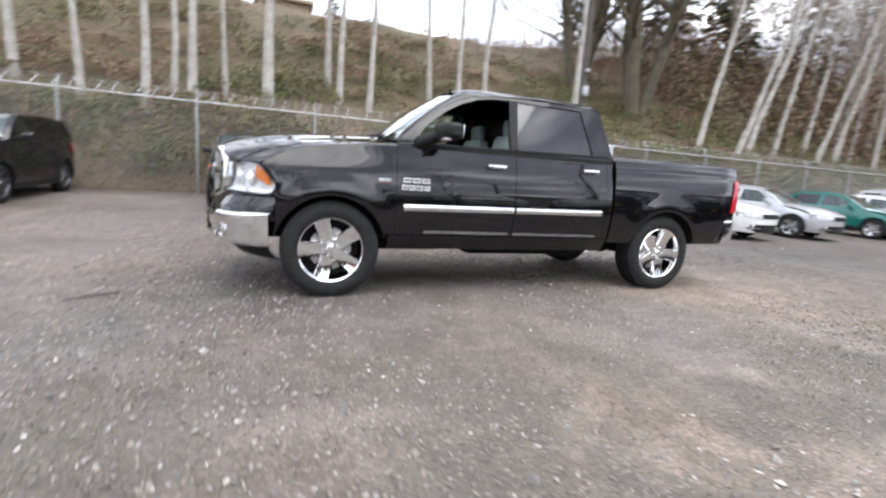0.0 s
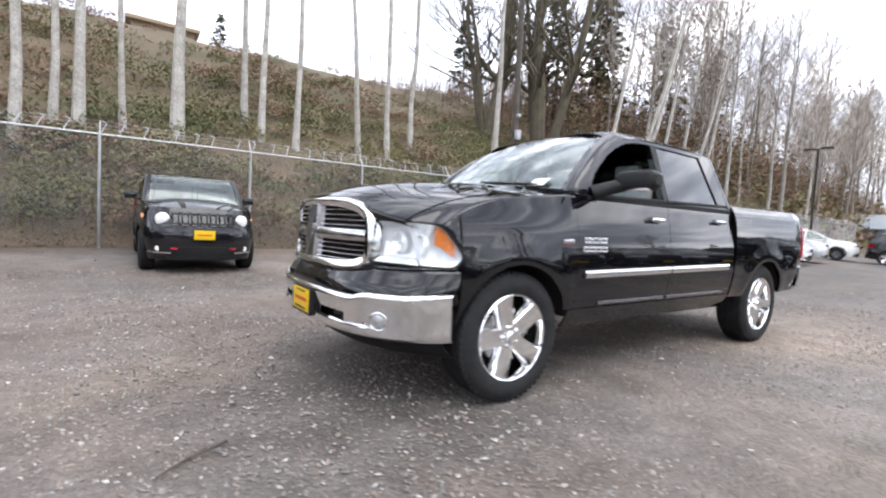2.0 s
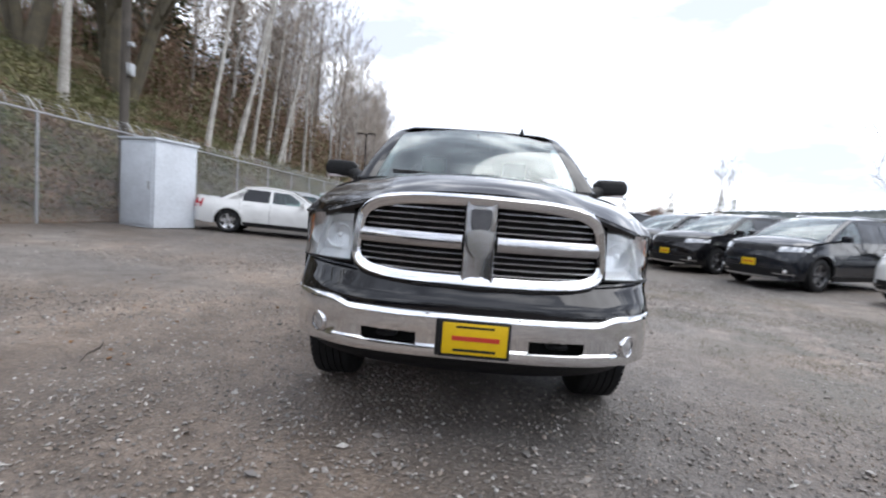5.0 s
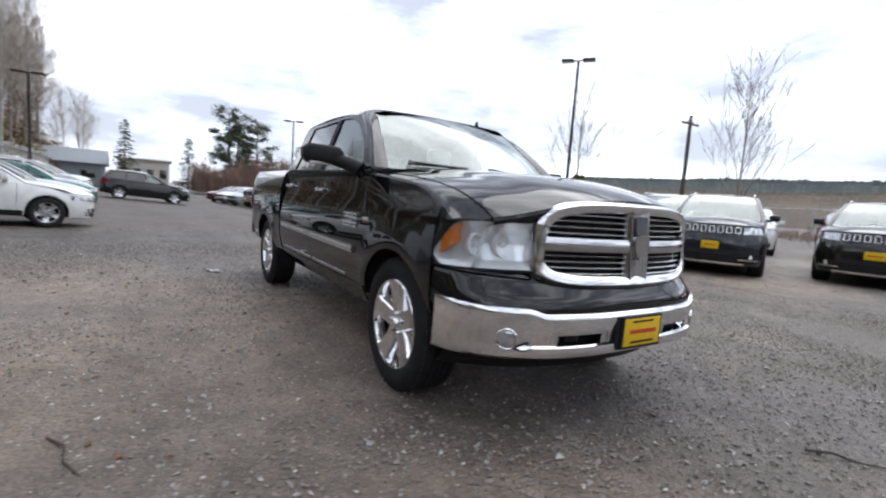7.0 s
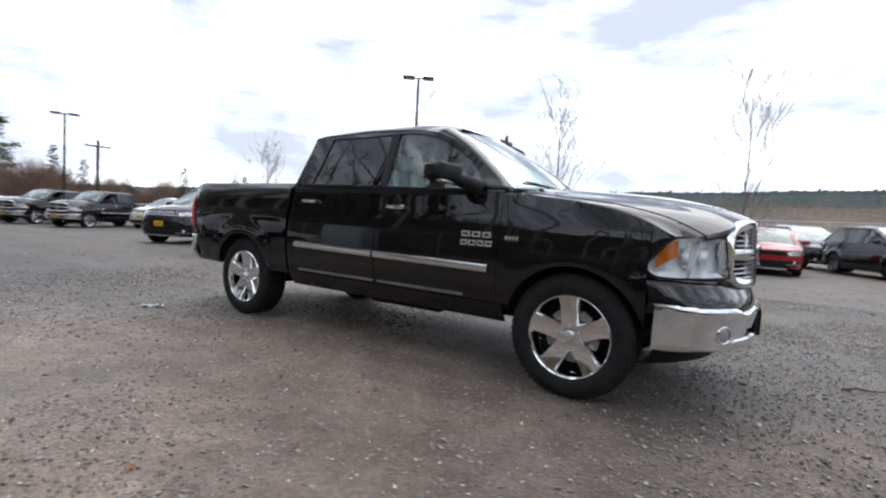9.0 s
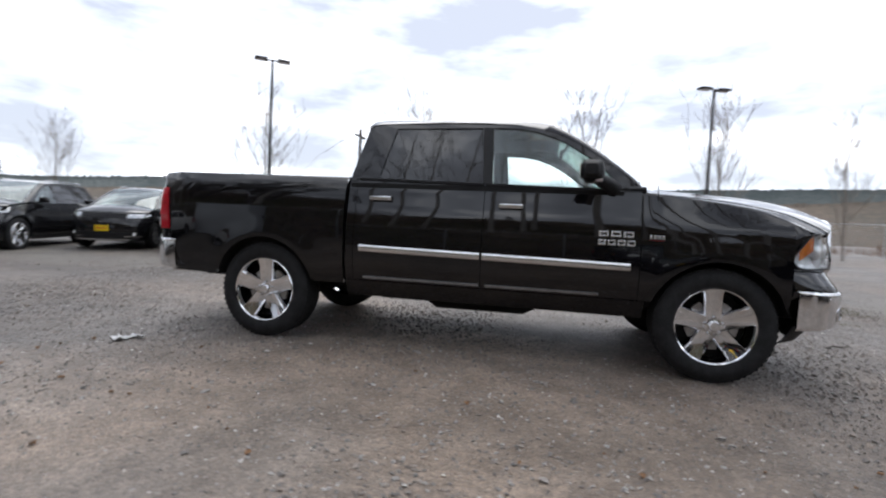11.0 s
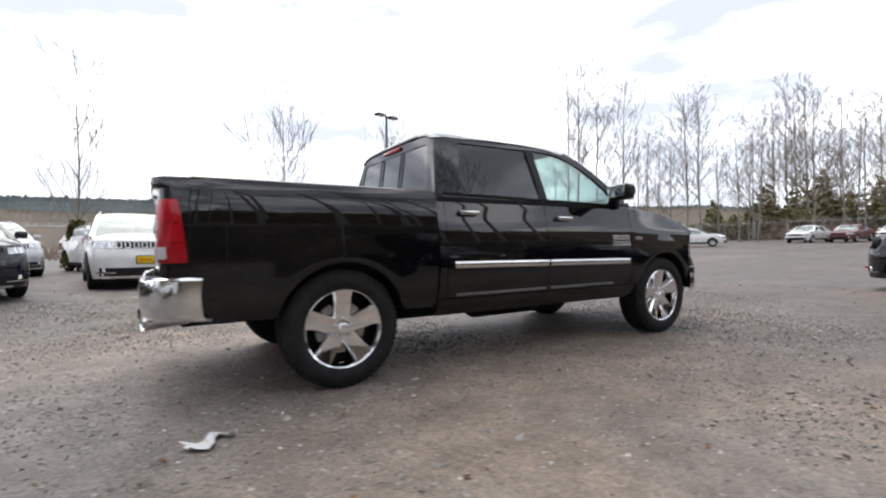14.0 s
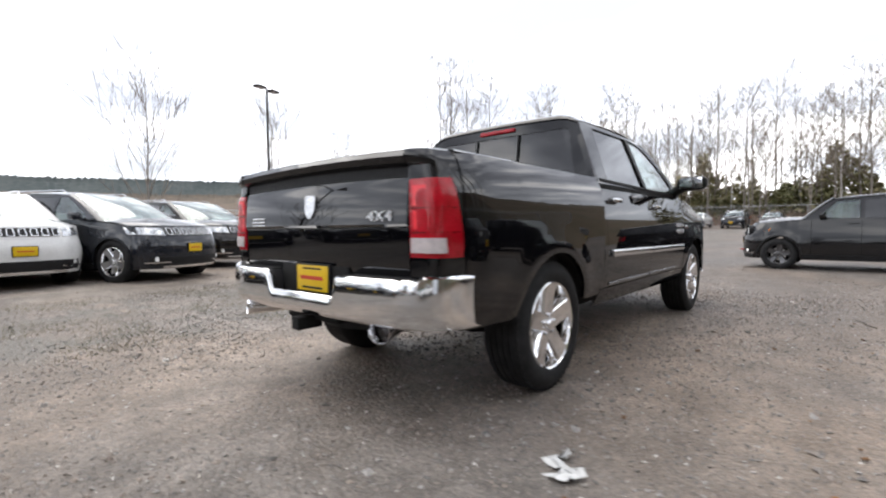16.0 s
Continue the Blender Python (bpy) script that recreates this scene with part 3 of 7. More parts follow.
def add_wheel(parent, meshes, m, spokes=5, rim_mat=None, datas={}):
    """A wheel as one part of a car with tyre, rim, spokes and hub below it."""
    key = id(meshes)
    if key not in datas:
        t, r, h, n, s, d, b = meshes
        rm = rim_mat or M_CHROME
        datas[key] = (t.data("tyre", M_TYRE), r.data("rim", rm), h.data("hub_cap", rm), n.data("wheel_nut", M_CHROME_SOFT), s.data("spoke", rm), d.data("brake_disc", M_STEEL), b.data("dust_shield", M_DARK))
    t, r, h, n, s, d, b = datas[key]
    tyre = new("wheel", t)
    tyre.parent = parent
    tyre.matrix_local = m
    for nm, me in (("rim", r), ("hub_cap", h), ("brake_disc", d), ("dust_shield", b)):
        o = new(nm, me)
        o.parent = tyre
    for k in range(spokes):
        o = new("spoke", s)
        o.parent = tyre
        o.matrix_local = Matrix.Rotation(2 * math.pi * k / spokes, 4, "Y")
        o = new("wheel_nut", n)
        o.parent = tyre
        o.matrix_local = Matrix.Rotation(2 * math.pi * k / spokes, 4, "Y")
    return tyre


def filled(outline, holes=()):
    """A flat outline of (u, v) with holes, as triangles."""
    bm = bmesh.new()
    edges = []
    for loop in (outline, *holes):
        vs = [bm.verts.new((u, v, 0)) for u, v in loop]
        edges += [bm.edges.new((vs[i], vs[(i + 1) % len(vs)])) for i in range(len(vs))]
    bmesh.ops.triangle_fill(bm, use_beauty=True, use_dissolve=False, edges=edges)
    return bm


def slab(outline, holes, put, thick):
    """Fill an outline in (u, v) and place it with put(u, v, depth), with both faces and rims."""
    bm = filled(outline, holes)
    bm.verts.index_update()
    m = Mesh()
    n = len(bm.verts)
    for w in (0.0, thick):
        m.v.extend(tuple(put(q.co.x, q.co.y, w)) for q in bm.verts)
    for f in bm.faces:
        ids = [q.index for q in f.verts]
        m.f.append(tuple(ids))
        m.f.append(tuple(n + i for i in reversed(ids)))
    for e in bm.edges:
        if len(e.link_faces) == 1:
            a, b = e.verts[0].index, e.verts[1].index
            m.f.append((a, b, n + b, n + a))
    bm.free()
    return m


def rounded(pts, r, n=4):
    """Round the corners of an outline."""
    out = []
    k = len(pts)
    for i in range(k):
        p, a, b = Vector(pts[i]), Vector(pts[i - 1]), Vector(pts[(i + 1) % k])
        da, db = (a - p), (b - p)
        ra, rb = min(r, da.length * 0.45), min(r, db.length * 0.45)
        p0, p2 = p + da.normalized() * ra, p + db.normalized() * rb
        for j in range(n + 1):
            t = j / n
            q = p0 * (1 - t) ** 2 + p * 2 * t * (1 - t) + p2 * t * t
            out.append((q.x, q.y))
    return out


def cab_y(z):
    """Half width of the cab above the belt line."""
    return table([(1.33, 0.952), (1.372, 0.938), (1.86, 0.752), (1.95, 0.70)], z)


FRONT_WIN = [(0.15, 1.378), (1.06, 1.364), (1.04, 1.45), (0.98, 1.522), (0.89, 1.595), (0.76, 1.688), (0.61, 1.766), (0.46, 1.818), (0.32, 1.842), (0.12, 1.852)]
REAR_WIN = [(-0.79, 1.40), (0.065, 1.385), (0.03, 1.848), (-0.70, 1.84)]


def build_truck():
    truck = thing("pickup_truck", "glossy black crew-cab pickup truck with chrome bumpers and wheels", "pickup truck")
    P = M_PAINT
    body = part("cab_shell", Mesh().box(0.12, 0, 0.90, 2.2, 1.84, 0.86, 0.06), M_DARK, truck)

    # sides
    for s in (1, -1):
        part("bed_side", bed_side(s), P, truck, "glossy black bed side with wheel opening", solid=0.02)
        part("cab_corner", side_panel(s, steps(-1.03, -0.965, 3), lambda x: 0.56, belt), P, truck, solid=0.005)
        rd = part("rear_door", side_panel(s, steps(-0.961, 0.090, 14), lambda x: 0.562, belt, 18), P, truck, "glossy black rear door", solid=0.005)
        fd = part("front_door", side_panel(s, steps(0.096, 1.248, 14), lambda x: 0.562, belt, 18), P, truck, "glossy black front door", solid=0.005)
        part("rocker_panel", side_panel(s, steps(-1.03, 1.30, 12), lambda x: 0.425, lambda x: 0.557, 5), P, truck, solid=0.012)

        part("front_fender", side_panel(s, arch_xs(1.253, 2.235, 22), lambda x: arch(x, 0.56), lambda x: hood_edge(x) - 0.014, 16), P, truck, "glossy black front fender", solid=0.008)
        cols = []
        for u in steps(0.0, 1, 24):
            x1, y1, z1 = hood_point(u, 1.0)
            col = [hood_point(u, v) for v in (0.912, 0.94, 0.965, 0.985)]
            ys_ = side_y(x1, hood_edge(x1) - 0.014)
            col += [(x1, lerp(0.99 * y1, ys_, 0.55), z1 + 0.002), (x1, ys_ - 0.004, z1 - 0.005), (x1, ys_, hood_edge(x1) - 0.0145)]
            cols.append([(q[0], s * q[1], q[2]) for q in col])
        part("fender_top", Mesh().grid(cols, flip=s > 0), P, truck, solid=0.004)

        cols = []
        for t in steps(0.0, 1.0, 30):
            a, c = Vector(lamp_point(t, 1.0, -0.001, s)), Vector(nose_top(t, s))
            out = Vector((0.006, s * 0.010, 0.0)) * smooth_table([(0.3, 0.3), (0.8, 1.0)], t)
            cols.append([tuple(a.lerp(c, k) + out * math.sin(math.pi * k)) for k in steps(0, 1, 6)])
        part("fender_nose", Mesh().grid(cols, flip=s > 0), P, truck, "glossy black skin above the headlight", solid=0.004)
        tip = []
        for t in steps(0.86, 1.0, 6):
            a, c = Vector(lamp_point(t, 0.0, -0.001, s)), nose_plan(t)
            tip.append([(c[0] + 0.003, s * (c[1] + 0.002), 0.85), tuple(a)])
        tip.append([(2.222, s * 0.988, 0.85), (2.222, s * 0.984, 0.95)])
        part("fender_tip", Mesh().grid(tip, flip=s > 0), P, truck, solid=0.004)

        for xg in (-0.963, 0.093, 1.2505):
            part("door_seal", Mesh().grid([[(xg + d, s * (side_y(xg, z) - 0.012), z) for d in (-0.03, 0.03)] for z in steps(0.54, 1.36, 12)]), M_DARK, truck, solid=0.01)
        # door furniture
        for d, hx, hz in ((rd, -0.745, 1.235), (fd, 0.305, 1.21)):
            y = side_y(hx, hz)
            part("handle_recess", Mesh().lathe([(0.001, 0.0), (0.7, 0.0), (0.98, -0.25), (1.0, -1.0)], 24, Matrix.Translation((hx, s * (y + 0.006), hz)) @ Matrix.Diagonal((0.105, s * 0.012, 0.032, 1))), P, d)
            h = Mesh().box(hx, s * (y + 0.034), hz, 0.185, 0.02, 0.034, 0.012)
            h.box(hx - 0.075, s * (y + 0.014), hz, 0.03, 0.035, 0.026, 0.006).box(hx + 0.075, s * (y + 0.014), hz, 0.03, 0.035, 0.026, 0.006)
            part("door_handle", h, M_CHROME, d, "chrome door handle")
        for d, x0, x1 in ((rd, -0.905, 0.082), (fd, 0.102, 1.185)):
            tr = Mesh()
            cols = []
            for x in steps(x0, x1, 10):
                zc = 0.80 + 0.012 * (1.19 - x)
                cols.append([(x, s * (side_y(x, zc) + e), zc + h) for e, h in ((0.004, -0.029), (0.018, -0.026), (0.024, -0.012), (0.024, 0.012), (0.018, 0.026), (0.004, 0.029))])
            tr.grid(cols, flip=s > 0)
            for c in (cols[0], cols[-1]):
                b = len(tr.v)
                tr.v.extend(c)
                tr.f.append(tuple(range(b, b + 6)))
            part("body_side_molding", tr, M_CHROME_SOFT, d, "bright chrome side moulding")
            lo = Mesh()
            lo.grid([[(x, s * (side_y(x, 0.585) + e), 0.585 + h) for e, h in ((0.002, -0.014), (0.010, -0.01), (0.010, 0.008), (0.002, 0.014))] for x in steps(x0 + 0.03, min(x1, 0.98), 8)], flip=s > 0)
            part("lower_trim", lo, M_DARKTRIM, d, "thin satin sill strip")
        # badges as plain bars
        for row, (x0, x1) in enumerate(((0.945, 1.205), (0.945, 1.215))):
            z = 1.035 - row * 0.062
            n = 3 if row == 0 else 4
            w = (x1 - x0) / n
            for k in range(n):
                xc = x0 + (k + 0.5) * w
                y_ = s * (side_y(xc, z) + 0.007)
                bad = Mesh().box(xc, y_, z + 0.015, w * 0.8, 0.012, 0.012, 0.003)
                bad.box(xc, y_, z - 0.014, w * 0.8, 0.012, 0.012, 0.003)
                bad.box(xc - w * 0.33, y_, z, w * 0.15, 0.011, 0.04, 0.003).box(xc + w * 0.33, y_, z, w * 0.15, 0.011, 0.04, 0.003)
                part("badge_bar", bad, M_BADGE, fd, "pale chrome badge piece")
        fb = Mesh()
        for k in range(4):
            xc = 1.315 + k * 0.027
            fb.box(xc, s * (side_y(xc, 1.02) + 0.005), 1.026, 0.018, 0.008, 0.026, 0.002)
        part("fender_badge", fb, M_BADGE, truck, "small chrome fender badge")
        part("badge_red_bar", Mesh().box(1.355, s * (side_y(1.355, 1.003) + 0.003), 1.003, 0.105, 0.006, 0.007, 0.002), M_REDDARK, truck)

        # upper cab side
        outline = [(-1.035, 1.375), (-0.958, 1.388), (0.09, 1.37), (1.25, 1.349), (1.20, 1.42), (1.10, 1.50), (0.98, 1.592), (0.84, 1.69), (0.68, 1.778), (0.52, 1.838), (0.34, 1.872), (0.1, 1.888), (-0.35, 1.892), (-0.75, 1.882), (-0.90, 1.862), (-0.95, 1.80)]
        fr = slab(outline, (FRONT_WIN, REAR_WIN), lambda u, v, w, s=s: (u, s * (cab_y(v) - w), v), 0.045)
        part("cab_side_frame", fr, P, truck, "glossy black door frames and pillars", angle=25)
        for nm, win, gm, present in (("rear_side_window", REAR_WIN, M_TINT, True), ("front_side_window", FRONT_WIN, M_GLASS, s < 0)):
            if not present:
                continue
            g = slab(win, (), lambda u, v, w, s=s: (u, s * (cab_y(v) - 0.012 - w), v), 0.005)
            ob = part(nm, g, gm, truck, "tinted glass" if gm is M_TINT else "clear glass", smooth=False)
            ob.visible_shadow = False
        seal = Mesh()
        for x0, x1 in ((-0.95, 0.085), (0.1, 1.0)):
            seal.grid([[(x, s * (cab_y(belt(x)) + e), belt(x) + h) for e, h in ((0.0, -0.012), (0.008, -0.004), (0.006, 0.012), (-0.006, 0.014))] for x in steps(x0, x1, 8)], flip=s > 0)
        part("window_seal", seal, M_BLACKPL, truck)
        bp = slab([(0.075, 1.386), (0.145, 1.384), (0.115, 1.85), (0.035, 1.853)], (), lambda u, v, w, s=s: (u, s * (cab_y(v) + 0.004 - w), v), 0.01)
        part("pillar_cover", bp, M_BLACKPL, truck, "black pillar trim")

        # mirror
        mir = thing_part("door_mirror", truck)
        hs = Mesh()
        rows = []
        for t in steps(0, 1, 9):
            y = lerp(1.02, 1.305, t)
            k = (1 - (2 * t - 1) ** 6) ** 0.5 * 0.5 + 0.5
            hx, hz = 0.062 * k, 0.070 * k
            cz = 1.456 + 0.010 * t
            rows.append([(0.89 - 0.05 * t + hx * (math.copysign(abs(math.cos(a)) ** 0.5, math.cos(a))) + (0.02 if math.cos(a) > 0 else 0), s * y, cz + hz * math.copysign(abs(math.sin(a)) ** 0.6, math.sin(a))) for a in steps(0, 2 * math.pi, 21)])
        hs.grid(rows)
        for r in (rows[0], rows[-1]):
            b = len(hs.v)
            hs.v.extend(r[:-1])
            hs.f.append(tuple(range(b, b + 20)))
        part("mirror_housing", hs, M_BLACKPL, mir, "black mirror housing")
        part("mirror_glass", Mesh().box(0.795, s * 1.165, 1.462, 0.008, 0.22, 0.108, 0.003, Matrix.Rotation(s * 0.17, 4, "Z")), M_CHROME, mir, "mirror glass")
        part("mirror_lamp", Mesh().box(0.905, s * 1.18, 1.397, 0.05, 0.17, 0.018, 0.005), M_CLEARLAMP, mir, "pale turn lamp strip")
        arm = Mesh().tube([(1.05, s * 0.93, 1.365), (1.01, s * 0.975, 1.392), (0.95, s * 1.02, 1.415), (0.91, s * 1.08, 1.43)], [0.06, 0.052, 0.05, 0.045], 10)
        part("mirror_arm", arm, M_BLACKPL, mir)

        # headlamp
        lamp = thing_part("headlight", truck)
        lens, house, cham, amber = Mesh(), Mesh(), Mesh(), Mesh()
        def lamp_pt(a, b, inset, s=s):
            return lamp_point(a, b, inset, s)
        A, B = steps(0, 1, 17), steps(0, 1, 7)
        lens.grid([[lamp_pt(a, b, 0.0) for b in B] for a in A], flip=s > 0)
        house.grid([[lamp_pt(a, b, (0.060 - 0.05 * (2 * b - 1) ** 4) * (1 - a ** 5) + 0.008 + 0.008 * math.sin(15 * a) ** 2 + 0.004 * (int(b * 6) % 2) * (1 - a ** 4)) for b in B] for a in A], flip=s > 0)
        ob = part("lamp_lens", lens, M_LENS, lamp, "clear lamp lens", solid=0.006)
        ob.visible_shadow = False
        part("lamp_housing", house, M_REFLECT, lamp, "bright reflector housing", angle=10)
        rim_m = Mesh()
        loop = [lamp_pt(a, 0, -0.002) for a in A] + [lamp_pt(1, b, -0.002) for b in B[1:]] + [lamp_pt(a, 1, -0.002) for a in A[::-1][1:]] + [lamp_pt(0, b, -0.002) for b in B[::-1][1:]]
        rim_m.tube(loop, 0.007, 5)
        part("lamp_bezel", rim_m, M_BLACKPL, lamp)
        amber.grid([[lamp_pt(a, b, 0.012) for b in steps(0.40 + 0.12 * (0.9 - a) / 0.2, 0.94, 4)] for a in steps(0.70, 0.91, 6)], flip=s > 0)
        part("turn_signal", amber, M_AMBER, lamp, "amber turn signal", solid=0.006)
        for ya, za, r in ((0.735, 0.985, 0.060), (0.845, 0.975, 0.052)):
            xx = front_x(ya) - 0.085
            cup = Mesh().lathe([(0.018, -0.05), (0.03, -0.035), (r * 0.8, -0.012), (r, 0.012), (r + 0.006, 0.014), (r + 0.006, -0.02)], 24, Matrix.Translation((xx, s * ya, za)) @ Matrix.Rotation(radians(-90), 4, "Z"))
            part("lamp_reflector", cup, M_REFLECT, lamp, "bright lamp bowl")
            part("bulb", Mesh().lathe([(0.001, 0.0), (0.012, -0.004), (0.016, -0.02), (0.016, -0.05)], 12, Matrix.Translation((xx, s * ya, za)) @ Matrix.Rotation(radians(-90), 4, "Z")), M_REFLECT, lamp)
        div = Mesh().grid([[lamp_pt(a, b, i) for i in (0.012, 0.07)] for a, b in [(0.34 + 0.22 * t, 1 - t) for t in steps(0.02, 0.98, 5)]])
        part("lamp_divider", div, M_REFLECT, lamp, solid=0.008)

        # tail lamp
        tail = thing_part("tail_light", truck)
        def tail_pt(a, b, o, s=s):
            return bed_corner(lerp(0.22 * min(1.0, max(0.0, b)) ** 1.4, 1.0, a), lerp(0.895, 1.262, b), o, s)
        part("tail_lamp_body", Mesh().grid([[tail_pt(a, b, 0.006 + 0.008 * (1 - (2 * b - 1) ** 6) * (1 - (2 * a - 1) ** 6)) for b in steps(0.0, 1, 9)] for a in steps(0.12, 0.985, 19)], flip=s > 0), M_RED, tail, "red lamp lens", solid=0.012)
        part("reverse_lamp", Mesh().grid([[tail_pt(a, b, 0.024) for b in steps(0.06, 0.25, 3)] for a in steps(0.5, 0.95, 8)], flip=s > 0), M_CLEARLAMP, tail, "clear reversing lamp", solid=0.006)
        for b0, b1 in ((0.36, 0.60), (0.66, 0.92)):
            part("lamp_bowl", Mesh().grid([[tail_pt(a, b, 0.0165) for b in steps(b0, b1, 4)] for a in steps(0.66, 0.93, 6)], flip=s > 0), M_REDBRIGHT, tail, "bright red lamp bowl", solid=0.004)
        for b0 in (0.31, 0.62):
            part("lamp_rib", Mesh().grid([[tail_pt(a, b, 0.018) for b in (b0, b0 + 0.02)] for a in steps(0.2, 0.96, 12)], flip=s > 0), M_REDDARK, tail, solid=0.004)

        part("bed_corner", Mesh().grid([[bed_corner(t, z, 0.0, s) for z in steps(0.76, 1.33, 8) + steps(1.345, bed_top(-2.8), 4)] for t in steps(0, 1, 19)], flip=s > 0), P, truck, "glossy black bed corner", solid=0.008)
        part("corner_cap", Mesh().grid([[(lambda p, k: (lerp(p[0], lerp(-2.70, -2.80, t), k), lerp(p[1], s * lerp(0.835, 0.792, t), k), p[2] + 0.014 * math.sin(math.pi * min(1, k * 1.6) / 2)))(bed_corner(t, bed_top(-2.8), 0.0, s), k) for k in steps(0, 1, 6)] for t in steps(0, 1, 13)], flip=s > 0), P, truck, solid=0.006)
        part("lamp_pocket", Mesh().grid([[lamp_pt(a, b, 0.10) for b in steps(-0.25, 1.35, 4)] for a in A], flip=s > 0), M_DARK, truck, solid=0.006)
        # wheel wells
        for hx in (HUB_X, -HUB_X):
            well = Mesh().grid([[(hx + (ARCH_R + 0.012) * math.cos(t), s * y, HUB_Z + (ARCH_R + 0.012) * math.sin(t)) for y in (0.58, 0.7, 0.85, 0.975)] for t in steps(0.23, math.pi - 0.23, 24)])
            well.grid([[(hx + r * math.cos(t), s * 0.58, HUB_Z + r * math.sin(t)) for r in (0.05, ARCH_R + 0.012)] for t in steps(0.23, math.pi - 0.23, 24)])
            part("wheel_well", well, M_DARK, truck, solid=0.008)
        # rear step side of the bumper is built with the bumper

    # bed
    inner = Mesh()
    inner.box(-1.96, 0, 0.80, 1.80, 1.72, 0.03)
    inner.box(-1.96, 0.86, 1.09, 1.80, 0.04, 0.56).box(-1.96, -0.86, 1.09, 1.80, 0.04, 0.56).box(-1.07, 0, 1.09, 0.03, 1.76, 0.58, 0.005)
    part("bed_liner", inner, M_BLACKPL, truck, "black bed liner")
    for s in (1, -1):
        cap = Mesh().grid([[(x, s * (0.925 - d), bed_top(x) + h) for d, h in ((-0.001, 0.0), (0.012, 0.011), (0.04, 0.014), (0.085, 0.012), (0.09, -0.03))] for x in steps(-2.70, -1.055, 10)], flip=s > 0)
        part("bed_rail_cap", cap, P, truck, solid=0.006)

    # tailgate
    tg = thing_part("tailgate", truck)
    sk = Mesh()
    prof = [(-2.862, 0.80), (-2.872, 0.83), (-2.880, 1.02), (-2.880, 1.04), (-2.892, 1.055), (-2.874, 1.245), (-2.862, 1.272), (-2.862, 1.325), (-2.900, 1.345), (-2.912, 1.372), (-2.895, 1.398), (-2.84, 1.408), (-2.80, 1.40)]
    sk.grid([[(x + 0.008 * (abs(y) / 0.79) ** 2, y, z + (0.018 * (1 - (y / 0.79) ** 2) if z > 1.3 else 0)) for x, z in prof] for y in steps(-0.785, 0.785, 17)])
    part("tailgate_skin", sk, P, tg, "glossy black tailgate skin", solid=0.012)
    rec = Mesh().grid([[(-2.868 + 0.008 * (abs(y) / 0.79) ** 2, y, z + 0.012 * (1 - (y / 0.79) ** 2)) for z in (1.275, 1.335)] for y in steps(-0.77, 0.77, 15)])
    part("handle_strip", rec, M_BLACKPL, tg, "matt black strip below the spoiler lip", solid=0.004)
    shield = rounded([(-0.05, 1.225), (0.05, 1.225), (0.046, 1.13), (0.0, 1.085), (-0.046, 1.13)], 0.02)
    part("tailgate_emblem", Mesh().prism(shield, 0.0, 0.016, lambda u, v, w: (-2.892 + 0.095 * (v - 1.055) - w, u, v)), M_CHROME_SOFT, tg, "plain bright shield emblem")
    bars = Mesh()
    for k in range(3):
        bars.box(-2.889, 0.60 + 0.0 * k, 1.10 - 0.022 * k, 0.012, 0.16, 0.011, 0.002)
    part("tailgate_badge", bars, M_BADGE, tg, "small pale badge")
    fx = bpy.data.curves.new("four_by_four_letters", "FONT")
    fx.body, fx.size, fx.extrude, fx.align_x = "4X4", 0.088, 0.006, "CENTER"
    fo = new("four_by_four_letters", fx)
    fo.data.materials.append(M_BADGE)
    fo.parent = tg
    fo.scale = (1.25, 0.85, 1)
    fo.matrix_local = Matrix.Translation((-2.892, -0.60, 1.07)) @ Matrix(((0, 0, -1, 0), (-1, 0, 0, 0), (0, 1, 0, 0), (0, 0, 0, 1))) @ Matrix.Diagonal((1.25, 0.85, 1, 1))

    # rear bumper
    rb = thing_part("rear_bumper", truck)
    def rear_x(y):
        k = min(1.0, abs(y) / 1.0)
        return -2.655 - 0.325 * (1 - k ** 6.5) ** (1 / 2.7)
    ys = [0.0, 0.28, 0.30, 0.315, 0.33, 0.345, 0.36, 0.45, 0.55, 0.66, 0.76, 0.83, 0.87, 0.9, 0.93, 0.96, 0.978, 0.99, 0.996, 0.999, 1.0]
    ys = [-y for y in ys[:0:-1]] + ys
    def rear_top(y):
        return 0.784 + 0.016 * smooth_table([(0.86, 0.0), (0.9, 1.0)], abs(y)) - 0.115 * smooth_table([(0.30, 1.0), (0.35, 0.0)], abs(y))
    rows = []
    for y in ys:
        top, x = rear_top(y), rear_x(y)
        lip = min(0.03, 0.004 + 0.4 * (1.0 - abs(y)))
        rows.append([(x + lip + 0.008, y * 0.992, top - 0.012), (x + lip, y * 0.993, top + 0.001), (x + 0.012, y * 0.996, top + 0.003), (x + 0.003, y, top - 0.004), (x, y, top - 0.018), (x - 0.006, y, lerp(top, 0.56, 0.35)), (x - 0.003, y, lerp(top, 0.56, 0.7)), (x + 0.006, y, 0.575), (x + 0.02, y, 0.56), (x + 0.06, y, 0.552)])
    part("bumper_face", Mesh().grid(rows), M_CHROME, rb, "chrome rear bumper", solid=0.008)
    for s in (1, -1):
        part("step_pad", Mesh().grid([[(lerp(rear_x(y) + 0.034, -2.70, k), s * min(y, 0.985), rear_top(y) + (0.002 if k > 0 else -0.006)) for k in (0.0, 0.06, 0.5, 1.0)] for y in (0.365, 0.45, 0.55, 0.66, 0.76, 0.83, 0.87, 0.9, 0.93, 0.96)], flip=s > 0), M_BLACKPL, rb, "black ribbed step pad", solid=0.01)
